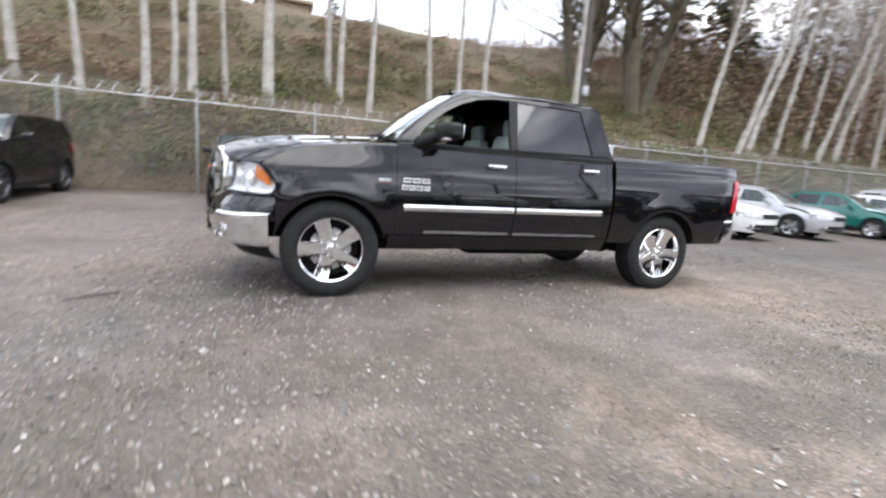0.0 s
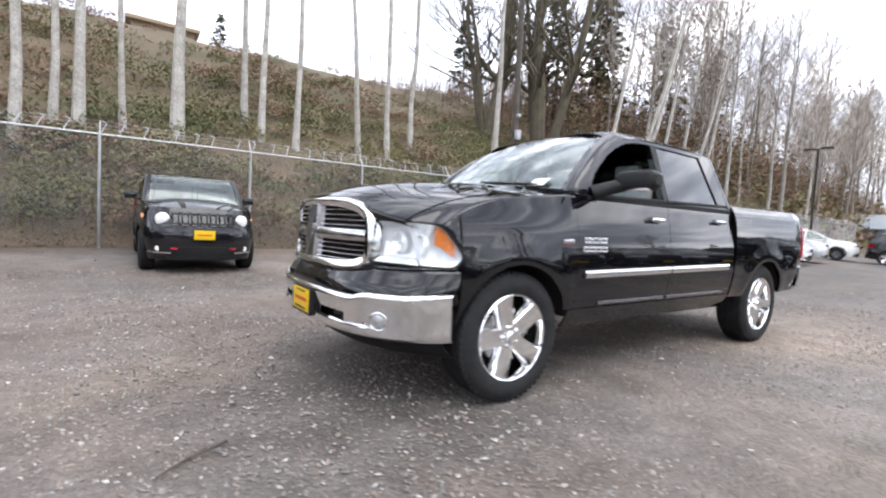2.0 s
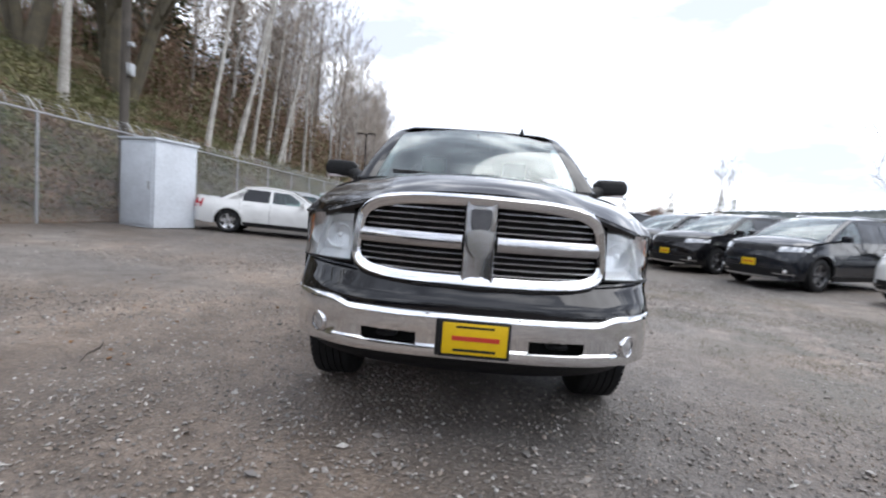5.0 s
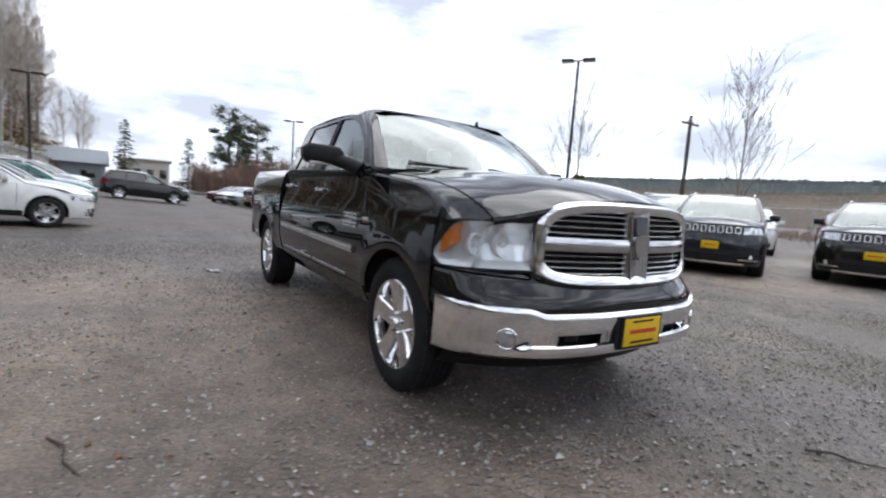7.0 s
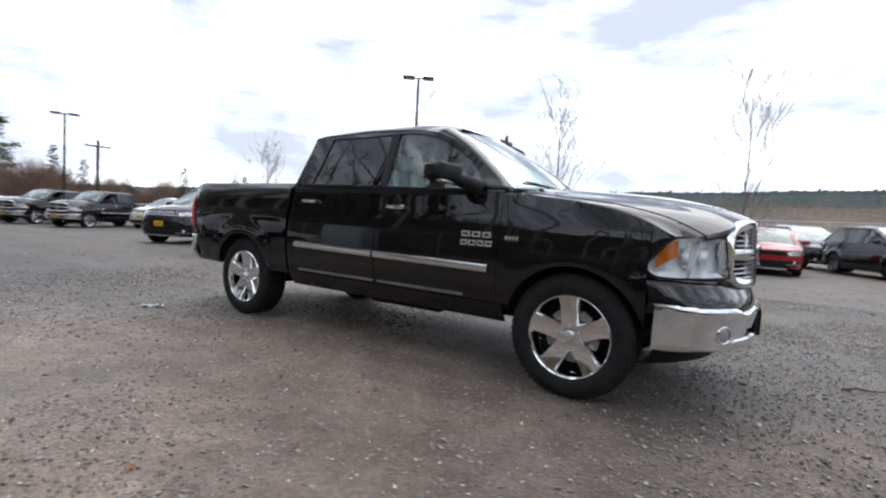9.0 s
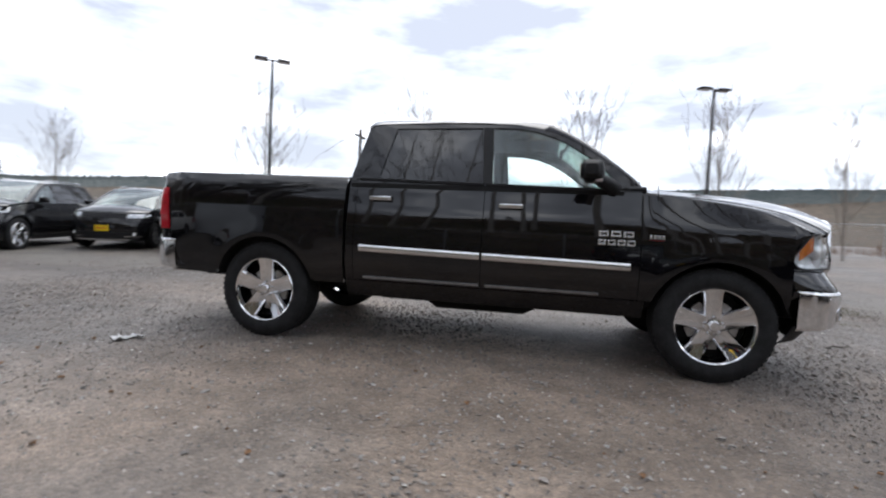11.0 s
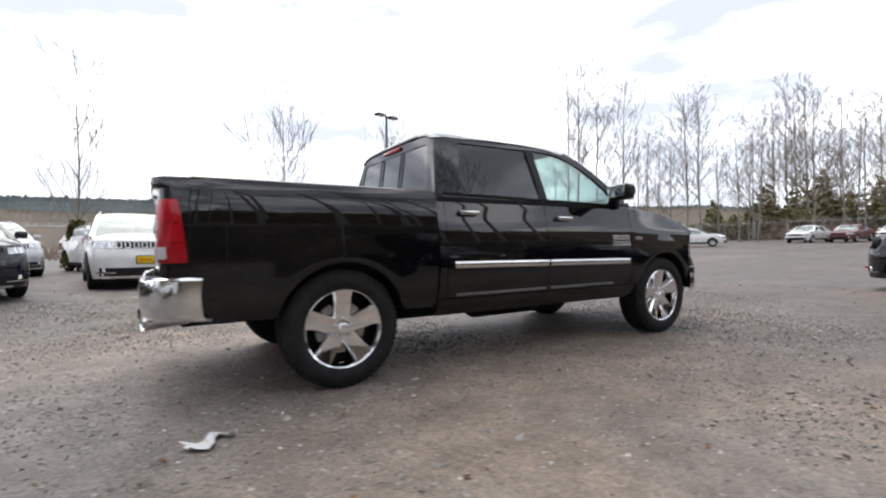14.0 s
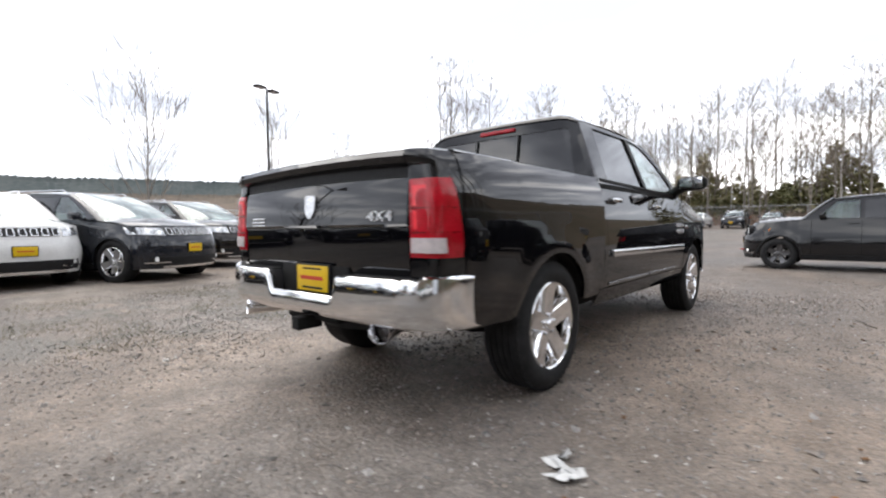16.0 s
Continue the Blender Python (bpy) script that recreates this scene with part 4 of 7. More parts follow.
        for k in range(6):
            part("pad_rib", Mesh().box(-2.945 + 0.014 * k, s * 0.60, 0.789, 0.006, 0.40, 0.006, 0.002), M_BLACKPL, rb)
        part("pocket_wall", Mesh().box(-2.915, s * 0.335, 0.725, 0.11, 0.012, 0.12, 0.003), M_GREYRECESS, rb)
    part("plate_recess", Mesh().box(-2.865, 0, 0.735, 0.04, 0.66, 0.18, 0.01), M_DARK, rb)
    part("hitch_receiver", Mesh().box(-2.93, 0, 0.50, 0.16, 0.075, 0.075, 0.008).box(-2.86, 0, 0.535, 0.08, 0.5, 0.06, 0.01), M_DARK, rb, "black tow hitch receiver")
    for y in (-0.36, 0.36, -0.75, 0.75):
        part("parking_sensor", Mesh().lathe([(0.001, 0.003), (0.011, 0.002), (0.012, -0.01)], 12, Matrix.Translation((rear_x(y) - 0.006, y, 0.70)) @ Matrix.Rotation(radians(90), 4, "Z")), M_CHROME_SOFT, rb)
    plate(rb, (-2.895, -0.02, 0.748), -1)
    for s in (1, -1):
        ex = Mesh().lathe([(0.048, -0.26), (0.054, -0.04), (0.058, 0.0), (0.055, 0.006), (0.049, -0.004), (0.046, -0.24), (0.001, -0.245)], 24, Matrix.Translation((-2.955, s * 0.655, 0.526)) @ Matrix.Rotation(radians(90 - s * 22), 4, "Z"))
        part("exhaust_tip", ex, M_CHROME, truck, "chrome exhaust tip")

    # nose
    part("hood", Mesh().grid([[hood_point(u, v) for v in steps(-0.905, 0.905, 31)] for u in steps(0, 1, 22)]), P, truck, "glossy black hood with raised centre", solid=0.012)
    lip = Mesh().grid([[(lambda p: (p[0] + dx, p[1], p[2] - dz))(hood_point(1, v)) for dx, dz in ((0.0, 0.0), (0.006, 0.012), (-0.004, 0.03), (-0.05, 0.04))] for v in steps(-0.905, 0.905, 31)])
    part("hood_lip", lip, P, truck, solid=0.004)
    fas = Mesh()
    rows = []
    for k in range(41):
        a = -1 + 2 * k / 40
        y = 0.985 * math.copysign(abs(a) ** 0.8, a)
        x = front_x(y)
        zt = lerp(0.825, 0.868, min(1, abs(y) / 0.9))
        xb = bumper_x(y) - 0.012
        rows.append([(lerp(xb, x, smooth_table([(0.1, 0.0), (0.75, 1.0)], t)) + dx, y * ky, lerp(0.645, zt, t)) for t, dx, ky in ((0, -0.03, 0.99), (0.12, 0.004, 1), (0.28, 0.012, 1), (0.5, 0.0, 1), (0.75, -0.024, 0.998), (0.92, -0.044, 0.995), (1.0, -0.075, 0.985))])
    part("front_fascia", fas.grid(rows), P, truck, "glossy black fascia below the lamps", solid=0.01)
    grille(truck)
    front_bumper(truck)

    # roof and glass
    roof = Mesh()
    rows = []
    for x in [-0.958, -0.948, -0.93, -0.85, -0.6, -0.3, 0.0, 0.3, 0.45, 0.56, 0.62, 0.66]:
        dz = table([(-0.958, -0.04), (-0.948, -0.022), (-0.93, -0.01), (-0.85, 0.0), (0.3, 0.0), (0.45, -0.008), (0.56, -0.022), (0.62, -0.036), (0.66, -0.05)], x)
        side = table([(-0.975, 1.85), (-0.9, 1.872), (-0.3, 1.892), (0.1, 1.888), (0.34, 1.872), (0.52, 1.84), (0.66, 1.80)], x)
        r = []
        for t in steps(-1, 1, 21):
            a = abs(t)
            y = 0.742 * t * (1 - 0.03 * max(0, (x - 0.3)))
            z = 1.952 + dz - 0.02 * a ** 2 - (1.932 + dz - side) * max(0, (a - 0.78) / 0.22) ** 2.2
            r.append((x, y, z))
        rows.append(r)
    part("roof", roof.grid(rows), P, truck, "glossy black roof", solid=0.012)
    def ws_pt(u, v):
        y = v * lerp(0.812, 0.655, u)
        return (lerp(1.345, 0.66, u) - lerp(0.11, 0.05, u) * v * v, y, lerp(1.405, 1.905, u) + 0.03 * math.sin(math.pi * u) - 0.018 * v * v)
    ob = part("windshield", Mesh().grid([[ws_pt(u, v) for v in steps(-1, 1, 17)] for u in steps(0, 1, 11)]), M_GLASS, truck, "clear windshield", solid=0.005)
    ob.visible_shadow = False
    for s in (1, -1):
        ap = Mesh()
        edge = [(1.25, 1.349), (1.20, 1.42), (1.10, 1.50), (0.98, 1.592), (0.84, 1.69), (0.68, 1.778), (0.52, 1.838)]
        rows = []
        for k, (ex_, ez) in enumerate(edge):
            u = k / (len(edge) - 1) * 1.02
            wx, wy, wz = ws_pt(min(1, u), 0.985)
            a, b = Vector((ex_, cab_y(ez), ez)), Vector((wx, wy, wz))
            mid = (a + b) / 2 + Vector((0.012, 0.02, 0.012))
            rows.append([(p.x, s * p.y, p.z) for p in (a, a.lerp(mid, 0.5) + Vector((0.004, 0.006, 0.003)), mid, mid.lerp(b, 0.5), b)])
        part("windshield_pillar", ap.grid(rows, flip=s > 0), P, truck, solid=0.01)
        cw = Mesh().box(1.16, s * 0.885, 1.368, 0.24, 0.12, 0.05, 0.02)
        part("cowl_corner", cw, P, truck)
    part("cowl_panel", Mesh().grid([[(1.39 - 0.12 * (y / 0.85) ** 2 + dx, y, 1.395 + dz - 0.02 * (y / 0.85) ** 2) for dx, dz in ((0.0, 0.004), (-0.06, 0.0), (-0.12, 0.012))] for y in steps(-0.85, 0.85, 13)]), M_BLACKPL, truck, "black cowl panel", solid=0.008)
    for y0, y1 in ((0.62, 0.02), (-0.1, -0.66)):
        sag = lambda y: -0.09 * (y / 0.8) ** 2
        wp = Mesh().tube([(1.335 + sag(y), y, 1.428 + 0.016 * k - 0.012 * (y / 0.8) ** 2) for k, y in enumerate((y0, lerp(y0, y1, 0.5), y1))], [0.011, 0.009, 0.006], 5)
        wp.tube([(1.318 + sag(y), y, 1.444 - 0.014 * (y / 0.8) ** 2) for y in steps(lerp(y0, y1, 0.12), y1, 6)], 0.008, 4)
        part("wiper", wp, M_BLACKPL, truck, "black wiper")
    rw = [(-0.755, 1.412), (0.755, 1.412), (0.675, 1.822), (-0.675, 1.822)]
    full = [(-0.94, 1.375), (0.94, 1.375), (0.752, 1.862), (0.62, 1.925), (-0.62, 1.925), (-0.752, 1.862)]
    back_x = lambda v: table([(1.375, -1.008), (1.42, -1.002), (1.9, -0.935)], v)
    part("cab_back", slab(full, (rounded(rw, 0.05),), lambda u, v, w: (back_x(v) + w - 0.012 * (1 - (u / 0.94) ** 2), u, v), 0.03), P, truck, "glossy black cab back", angle=25)
    ob = part("rear_window", slab(rounded(rw, 0.05), (), lambda u, v, w: (back_x(v) + 0.008 + w - 0.012 * (1 - (u / 0.94) ** 2), u, v), 0.005), M_TINT, truck, "dark tinted rear window", smooth=False)
    ob.visible_shadow = False
    for y in (-0.22, 0.22):
        part("slider_frame", Mesh().tube([(back_x(1.43) - 0.012, y, 1.43), (back_x(1.82) - 0.012, y, 1.82)], 0.008, 5), M_BLACKPL, truck, "black sliding window frame")
    part("third_brake_light", Mesh().box(-0.952, 0, 1.872, 0.03, 0.36, 0.034, 0.01), M_RED, truck, "red high brake light")
    ant = Mesh().lathe([(0.001, 0.044), (0.008, 0.040), (0.014, 0.016), (0.022, 0.0)], 12, Matrix.Translation((0.60, 0.40, 1.918)) @ Matrix.Rotation(radians(90), 4, "X"))
    part("roof_antenna", ant, M_BLACKPL, truck, "small black roof aerial")
    part("radio_mast", Mesh().tube([(1.36, -0.945, 1.235), (1.36, -0.947, 1.265), (1.358, -0.947, 1.27), (1.35, -0.947, 1.40)], [0.011, 0.009, 0.004, 0.003], 6), M_BLACKPL, truck, "short black mast")

    # under the truck
    un = Mesh()
    for s in (1, -1):
        un.box(-0.1, s * 0.43, 0.52, 5.3, 0.09, 0.15, 0.01)
    un.box(0.2, 0, 0.52, 2.6, 0.75, 0.1, 0.03).box(-1.95, 0, 0.62, 1.7, 1.6, 0.12, 0.03).box(1.9, 0, 0.7, 1.3, 1.1, 0.5, 0.06)
    un.box(1.0, 0.05, 0.40, 0.9, 0.4, 0.2, 0.05)
    part("chassis", un, M_DARK, truck, "dark chassis frame")
    part("fuel_tank", Mesh().box(-0.35, 0.12, 0.415, 1.35, 0.66, 0.24, 0.05), M_DARK, truck, "black fuel tank")
    # Skid plate and spare wheel are unseen additions that block skylight below the truck.
    part("skid_plate", Mesh().box(1.62, 0, 0.385, 1.0, 0.86, 0.05, 0.02, Matrix.Rotation(0.05, 4, "Y")), M_DARK, truck, "dark skid plate, unseen, added to shade the ground")
    part("muffler", Mesh().tube([(0.55, -0.42, 0.41), (0.42, -0.42, 0.41), (-0.35, -0.44, 0.41), (-0.48, -0.44, 0.42)], [0.05, 0.12, 0.12, 0.05], 14), M_DARK, truck, "dark muffler")
    part("spare_wheel_blocker", Mesh().lathe([(0.12, 0.09), (0.24, 0.10), (0.36, 0.09), (0.385, 0.04), (0.385, -0.04), (0.36, -0.09), (0.24, -0.10), (0.12, -0.09)], 28, Matrix.Translation((-2.36, 0, 0.52)) @ Matrix.Rotation(radians(90), 4, "X")), M_TYRE, truck, "unseen spare wheel added under the bed to shade the ground")
    for s in (1, -1):
        part("leaf_spring", Mesh().tube([(-1.12, s * 0.56, 0.50), (-1.45, s * 0.56, 0.40), (-HUB_X, s * 0.56, 0.365), (-2.1, s * 0.56, 0.40), (-2.45, s * 0.56, 0.52)], [0.03, 0.035, 0.05, 0.035, 0.03], 6), M_DARK, truck)
        part("shock_absorber", Mesh().tube([(-HUB_X + 0.12, s * 0.5, 0.36), (-HUB_X + 0.35, s * 0.47, 0.66)], 0.03, 8), M_DARK, truck)
    ax = Mesh().tube([(-HUB_X, -0.75, HUB_Z), (-HUB_X, 0.75, HUB_Z)], 0.055, 10)
    ax.lathe([(0.001, 0.12), (0.1, 0.1), (0.15, 0.0), (0.1, -0.1), (0.001, -0.12)], 14, Matrix.Translation((-HUB_X, 0.0, HUB_Z)))
    part("rear_axle", ax, M_DARK, truck)
    part("front_axle", Mesh().tube([(HUB_X, -0.75, HUB_Z), (HUB_X, 0.75, HUB_Z)], 0.045, 10), M_DARK, truck)
    part("exhaust_pipe", Mesh().tube([(0.9, -0.3, 0.42), (-1.0, -0.35, 0.45), (-1.6, -0.45, 0.62), (-2.2, -0.55, 0.6), (-2.8, -0.6, 0.55)], 0.035, 8), M_STEEL, truck)
    part("front_valance", Mesh().grid([[(front_x(y) - 0.05 - d, y * 0.97, z) for d, z in ((0.05, 0.45), (0.08, 0.39), (0.13, 0.33), (0.20, 0.31))] for y in steps(-0.93, 0.93, 21)]), M_BLACKPL, truck, "black air dam", solid=0.01)

    # inside
    inside(truck)
    wm = wheel_meshes(TYRE_R, 0.275, 0.272)
    for hx in (HUB_X, -HUB_X):
        add_wheel(truck, wm, Matrix.Translation((hx, 0.978, HUB_Z)) @ Matrix.Rotation(radians(90 if hx > 0 else 47), 4, "Y"))
        add_wheel(truck, wm, Matrix.Translation((hx, -0.978, HUB_Z)) @ Matrix.Rotation(math.pi, 4, "Z") @ Matrix.Rotation(radians(4 if hx > 0 else 0), 4, "Y"))
    return truck


def thing_part(name, parent):
    ob = new(name)
    ob.empty_display_size = 0.05
    ob.parent = parent
    return ob


def bed_top(x):
    return 1.392 + 0.004 * (-1.05 - x)


def bed_corner(t, z, o, s):
    """Rear corner of the bed: t runs from the side skin round to the tailgate's edge, o stands off it."""
    y0 = side_y(-2.79, z)
    lip = 0.036 * smooth_table([(1.332, 0.0), (1.352, 1.0)], z)
    if t < 0.4:
        x = lerp(-2.70, -2.79, t / 0.4)
        return (x, s * (side_y(x, z) + o), z)
    if t < 0.75:
        a = (t - 0.4) / 0.35 * math.pi / 2
        r = 0.07 + o
        return (-2.79 - (r + lip) * math.sin(a), s * (y0 - 0.07 + r * math.cos(a)), z)
    k = (t - 0.75) / 0.25
    return (-2.86 - o - lip - 0.008 * k, s * lerp(y0 - 0.07, 0.794, k), z)


def bed_side(s):
    """Bed side panel with wheel opening and the notch for the tail lamp."""
    xs = arch_xs(-2.70, -1.05, 30)
    m = side_panel(s, xs, lambda x: arch(x, 0.525 + 0.02 * max(0, -1.2 - x - 1.1)), bed_top, 20)
    return m


def plate(parent, at, facing, tilt=0.0):
    """Dealer plate: black frame, yellow card, a red bar for its words."""
    x, y, z = at
    part("plate_frame", Mesh().box(x, y, z, 0.014, 0.335, 0.175, 0.004), M_BLACKPL, parent, "black plate frame")
    part("plate_card", Mesh().box(x + facing * 0.007, y, z + 0.002, 0.006, 0.305, 0.148, 0.002), M_YELLOW, parent, "yellow dealer plate card")
    part("plate_print", Mesh().box(x + facing * 0.0105, y + 0.005, z + 0.004, 0.002, 0.225, 0.022, 0.0), M_REDINK, parent, "red printed bar")
    part("plate_footer", Mesh().box(x + facing * 0.0105, y, z - 0.052, 0.002, 0.2, 0.012, 0.0), M_BLACKPL, parent)
    part("plate_header", Mesh().box(x + facing * 0.0105, y, z + 0.058, 0.002, 0.18, 0.010, 0.0), M_BLACKPL, parent)


def grille_x(y, z):
    return 2.755 - 0.06 * (z - 0.84) - 0.12 * (abs(y) / 0.62) ** 2.4


def grille(truck):
    g = thing_part("grille", truck)
    def outline(k, n=64):
        pts = []
        for j in range(n):
            a = 2 * math.pi * j / n
            c, d = math.cos(a), math.sin(a)
            yy = math.copysign(abs(c) ** 0.36, c)
            zz = math.copysign(abs(d) ** 0.42, d)
            w = lerp(0.662, 0.622, (zz + 1) / 2) - k
            z = 1.008 + zz * (0.215 - k) + (0.02 if zz > 0 else 0.0) * (1 - yy * yy) * abs(zz)
            pts.append((w * yy, z))
        return pts
    rings = [(0.0, -0.05), (0.004, 0.0), (0.018, 0.016), (0.045, 0.012), (0.058, 0.0), (0.062, -0.05)]
    rows = []
    for k, dx in rings:
        o = outline(k)
        rows.append([(grille_x(y, z) + dx, y, z) for y, z in o + o[:1]])
    part("grille_surround", Mesh().grid(rows), M_CHROME, g, "chrome grille surround")
    part("grille_backing", Mesh().grid([[(grille_x(y, z) - 0.06, y, z) for z in steps(0.82, 1.20, 5)] for y in steps(-0.61, 0.61, 9)]), M_DARK, g, "black grille backing", solid=0.004)
    vb = Mesh()
    vb.grid([[(grille_x(y, z) + d, y, z) for y, d in ((-0.088, -0.04), (-0.082, 0.0), (-0.07, 0.012), (-0.045, 0.004), (0.0, -0.004), (0.045, 0.004), (0.07, 0.012), (0.082, 0.0), (0.088, -0.04))] for z in steps(0.83, 1.205, 9)])
    part("grille_upright", vb, M_CHROME_DIM, g, "chrome centre upright")
    for s in (1, -1):
        hb = Mesh().grid([[(grille_x(y, z) + d, s * y, z) for z, d in ((0.972, -0.04), (0.976, 0.0), (0.990, 0.010), (1.028, 0.010), (1.044, 0.0), (1.048, -0.04))] for y in steps(0.085, 0.60, 9)])
        part("grille_crossbar", hb, M_CHROME_DIM, g, "chrome crossbar")
        for z0, z1 in ((0.848, 0.968), (1.052, 1.176)):
            for k in range(4):
                z = lerp(z0, z1, (k + 0.5) / 4)
                sl = Mesh().grid([[(grille_x(y, z) + d, s * y, z + h) for h, d in ((-0.006, -0.032), (-0.006, -0.014), (-0.001, -0.008), (0.004, -0.014), (0.004, -0.032))] for y in steps(0.085, 0.605 - 0.03 * (k == 0 or k == 3), 8)])
                part("grille_slat", sl, M_CHROME_SOFT, g)
    part("emblem_recess", Mesh().prism(rounded([(-0.048, 1.172), (0.048, 1.172), (0.046, 1.10), (0.03, 1.066), (-0.03, 1.066), (-0.046, 1.10)], 0.016), -0.004, 0.016, lambda u, v, w: (grille_x(0, v) + w, u, v)), M_GREYRECESS, g)
    em = rounded([(-0.064, 1.062), (-0.02, 1.078), (0.02, 1.078), (0.064, 1.062), (0.056, 0.99), (0.022, 0.938), (-0.022, 0.938), (-0.056, 0.99)], 0.022)
    part("grille_emblem", Mesh().prism(em, 0.01, 0.04, lambda u, v, w: (grille_x(0, v) + w - 0.25 * abs(u) * (w > 0.02), u, v)), M_CHROME_DIM, g, "plain chrome emblem")


def front_bumper(truck):
    b = thing_part("front_bumper", truck)
    ys = [0.0, 0.1, 0.2, 0.27, 0.30, 0.36, 0.42, 0.48, 0.54, 0.575, 0.62, 0.66, 0.7, 0.75, 0.8, 0.85, 0.9, 0.93, 0.955, 0.972, 0.984]
    ys = [-y for y in ys[:0:-1]] + ys
    prof = [(-0.10, 0.688), (-0.02, 0.686), (0.006, 0.680), (0.016, 0.668), (0.018, 0.655), (0.004, 0.566), (0.000, 0.512), (0.014, 0.503), (0.019, 0.478), (0.010, 0.458), (-0.03, 0.442), (-0.09, 0.438)]
    rows = []
    for y in ys:
        a = abs(y)
        low = smooth_table([(0.6, 0.0), (0.7, 1.0)], a)
        lift = 0.014 * low
        end = smooth_table([(0.9, 0.0), (0.984, 1.0)], a)
        rows.append([(bumper_x(y) + (dx if not (z < 0.505 and dx > 0.005) else lerp(dx, 0.0, smooth_table([(0.62, 0.0), (0.8, 1.0)], a))) * (1 - 0.8 * end), y, (z + (lift if z > 0.6 else 0)) - (0.014 * (1 - low) if z > 0.6 else 0)) for dx, z in prof])
    def skip(i, j):
        ym = abs((ys[i] + ys[i + 1]) / 2)
        return 0.27 < ym < 0.54 and j == 5
    part("bumper_face", Mesh().grid(rows, flip=True, skip=skip), M_CHROME, b, "chrome front bumper", solid=0.008)
    part("bumper_backing", Mesh().grid([[(bumper_x(y) - 0.09, y, z) for z in (0.46, 0.66)] for y in steps(-0.9, 0.9, 19)]), M_DARK, b, solid=0.01)
    for s in (1, -1):
        fog = thing_part("fog_light", b)
        y, z = 0.785, 0.545
        nx = Vector((1, s * 0.85, 0)).normalized()
        R = nx.to_track_quat("Y", "Z").to_matrix().to_4x4()
        at = Matrix.Translation((bumper_x(y) + 0.012, s * y, z)) @ R
        part("fog_bezel", Mesh().lathe([(0.044, 0.002), (0.049, 0.004), (0.054, 0.001), (0.055, -0.02)], 24, at), M_CHROME, fog, "chrome bezel")
        part("fog_lens", Mesh().lathe([(0.001, 0.004), (0.03, 0.002), (0.05, -0.006)], 24, at), M_FOG, fog, "clear fog lamp")
        part("tow_hook", Mesh().tube([(2.66, s * 0.38, 0.53), (2.71, s * 0.38, 0.535), (2.735, s * 0.42, 0.538), (2.71, s * 0.46, 0.535), (2.66, s * 0.46, 0.53)], 0.014, 8), M_BLACKPL, b, "black tow hook")
        for yy in (0.22, 0.63, 0.915):
            part("parking_sensor", Mesh().lathe([(0.001, 0.004), (0.012, 0.003), (0.013, -0.008)], 12, Matrix.Translation((bumper_x(yy) + 0.013, s * yy, 0.655)) @ (Vector((1, s * (0.1 if yy < 0.5 else 0.5), 0)).normalized().to_track_quat("Y", "Z").to_matrix().to_4x4())), M_CHROME_SOFT, b)
    part("plate_mount", Mesh().box(bumper_x(0) + 0.016, 0.0, 0.56, 0.02, 0.35, 0.18, 0.008), M_BLACKPL, b, "black plate mount")
    plate(b, (bumper_x(0) + 0.034, 0.012, 0.561), 1)


def inside(truck):
    part("cabin_floor", Mesh().box(0.1, 0, 0.78, 2.2, 1.78, 0.06, 0.01).box(0.05, 0.93, 1.05, 2.15, 0.03, 0.62, 0.01).box(0.05, -0.93, 1.05, 2.15, 0.03, 0.62, 0.01), M_DARK, truck)
    dash = Mesh().grid([[(x, y, z) for x, z in ((0.82, 0.9), (0.80, 1.15), (0.86, 1.30), (0.98, 1.36), (1.15, 1.37), (1.28, 1.37))] for y in steps(-0.86, 0.86, 9)])
    part("dashboard", dash, M_BLACKPL, truck, "dark dashboard", solid=0.02)
    sw = Mesh()
    at = Matrix.Translation((0.66, 0.42, 1.22)) @ Matrix.Rotation(radians(24), 4, "Y")
    sw.tube([tuple(at @ Vector((0, 0.19 * math.cos(t), 0.19 * math.sin(t)))) for t in steps(0, 2 * math.pi, 25)], 0.016, 8, False)
    sw.tube([tuple(at @ Vector((0, -0.18, 0))), tuple(at @ Vector((0, 0.18, 0)))], 0.02, 6).tube([tuple(at @ Vector((0, 0, 0))), tuple(at @ Vector((0.25, 0, -0.02)))], 0.035, 8)
    part("steering_wheel", sw, M_BLACKPL, truck, "black steering wheel")
    for x, ys in ((0.02, (0.43, -0.43)), (-0.72, (0.45, 0.0, -0.45))):
        for y in ys:
            seat = thing_part("seat", truck)
            w = 0.5 if x > -0.5 else 0.44
            part("seat_cushion", Mesh().box(x + 0.22, y, 0.98, 0.5, w, 0.16, 0.06), M_SEAT, seat)
            part("seat_back", Mesh().box(x - 0.05, y, 1.27, 0.14, w, 0.58, 0.06, Matrix.Rotation(radians(-12), 4, "Y")), M_FILM if x > -0.5 else M_SEAT, seat, "plastic-wrapped seat back" if x > -0.5 else "")
            part("headrest", Mesh().box(x - 0.12, y, 1.64 if x > -0.5 else 1.57, 0.09, 0.25, 0.17, 0.05), M_FILM if x > -0.5 else M_SEAT, seat)
    part("inner_mirror", Mesh().box(0.68, 0, 1.76, 0.03, 0.22, 0.06, 0.012).tube([(0.70, 0, 1.78), (0.74, 0, 1.86)], 0.012, 6), M_BLACKPL, truck)
    part("window_sticker", Mesh().box(1.255, 0.60, 1.445, 0.10, 0.16, 0.004, 0.0, Matrix.Rotation(radians(36), 4, "Y")), M_WHITE, truck, "white paper on the windshield")


truck = build_truck()


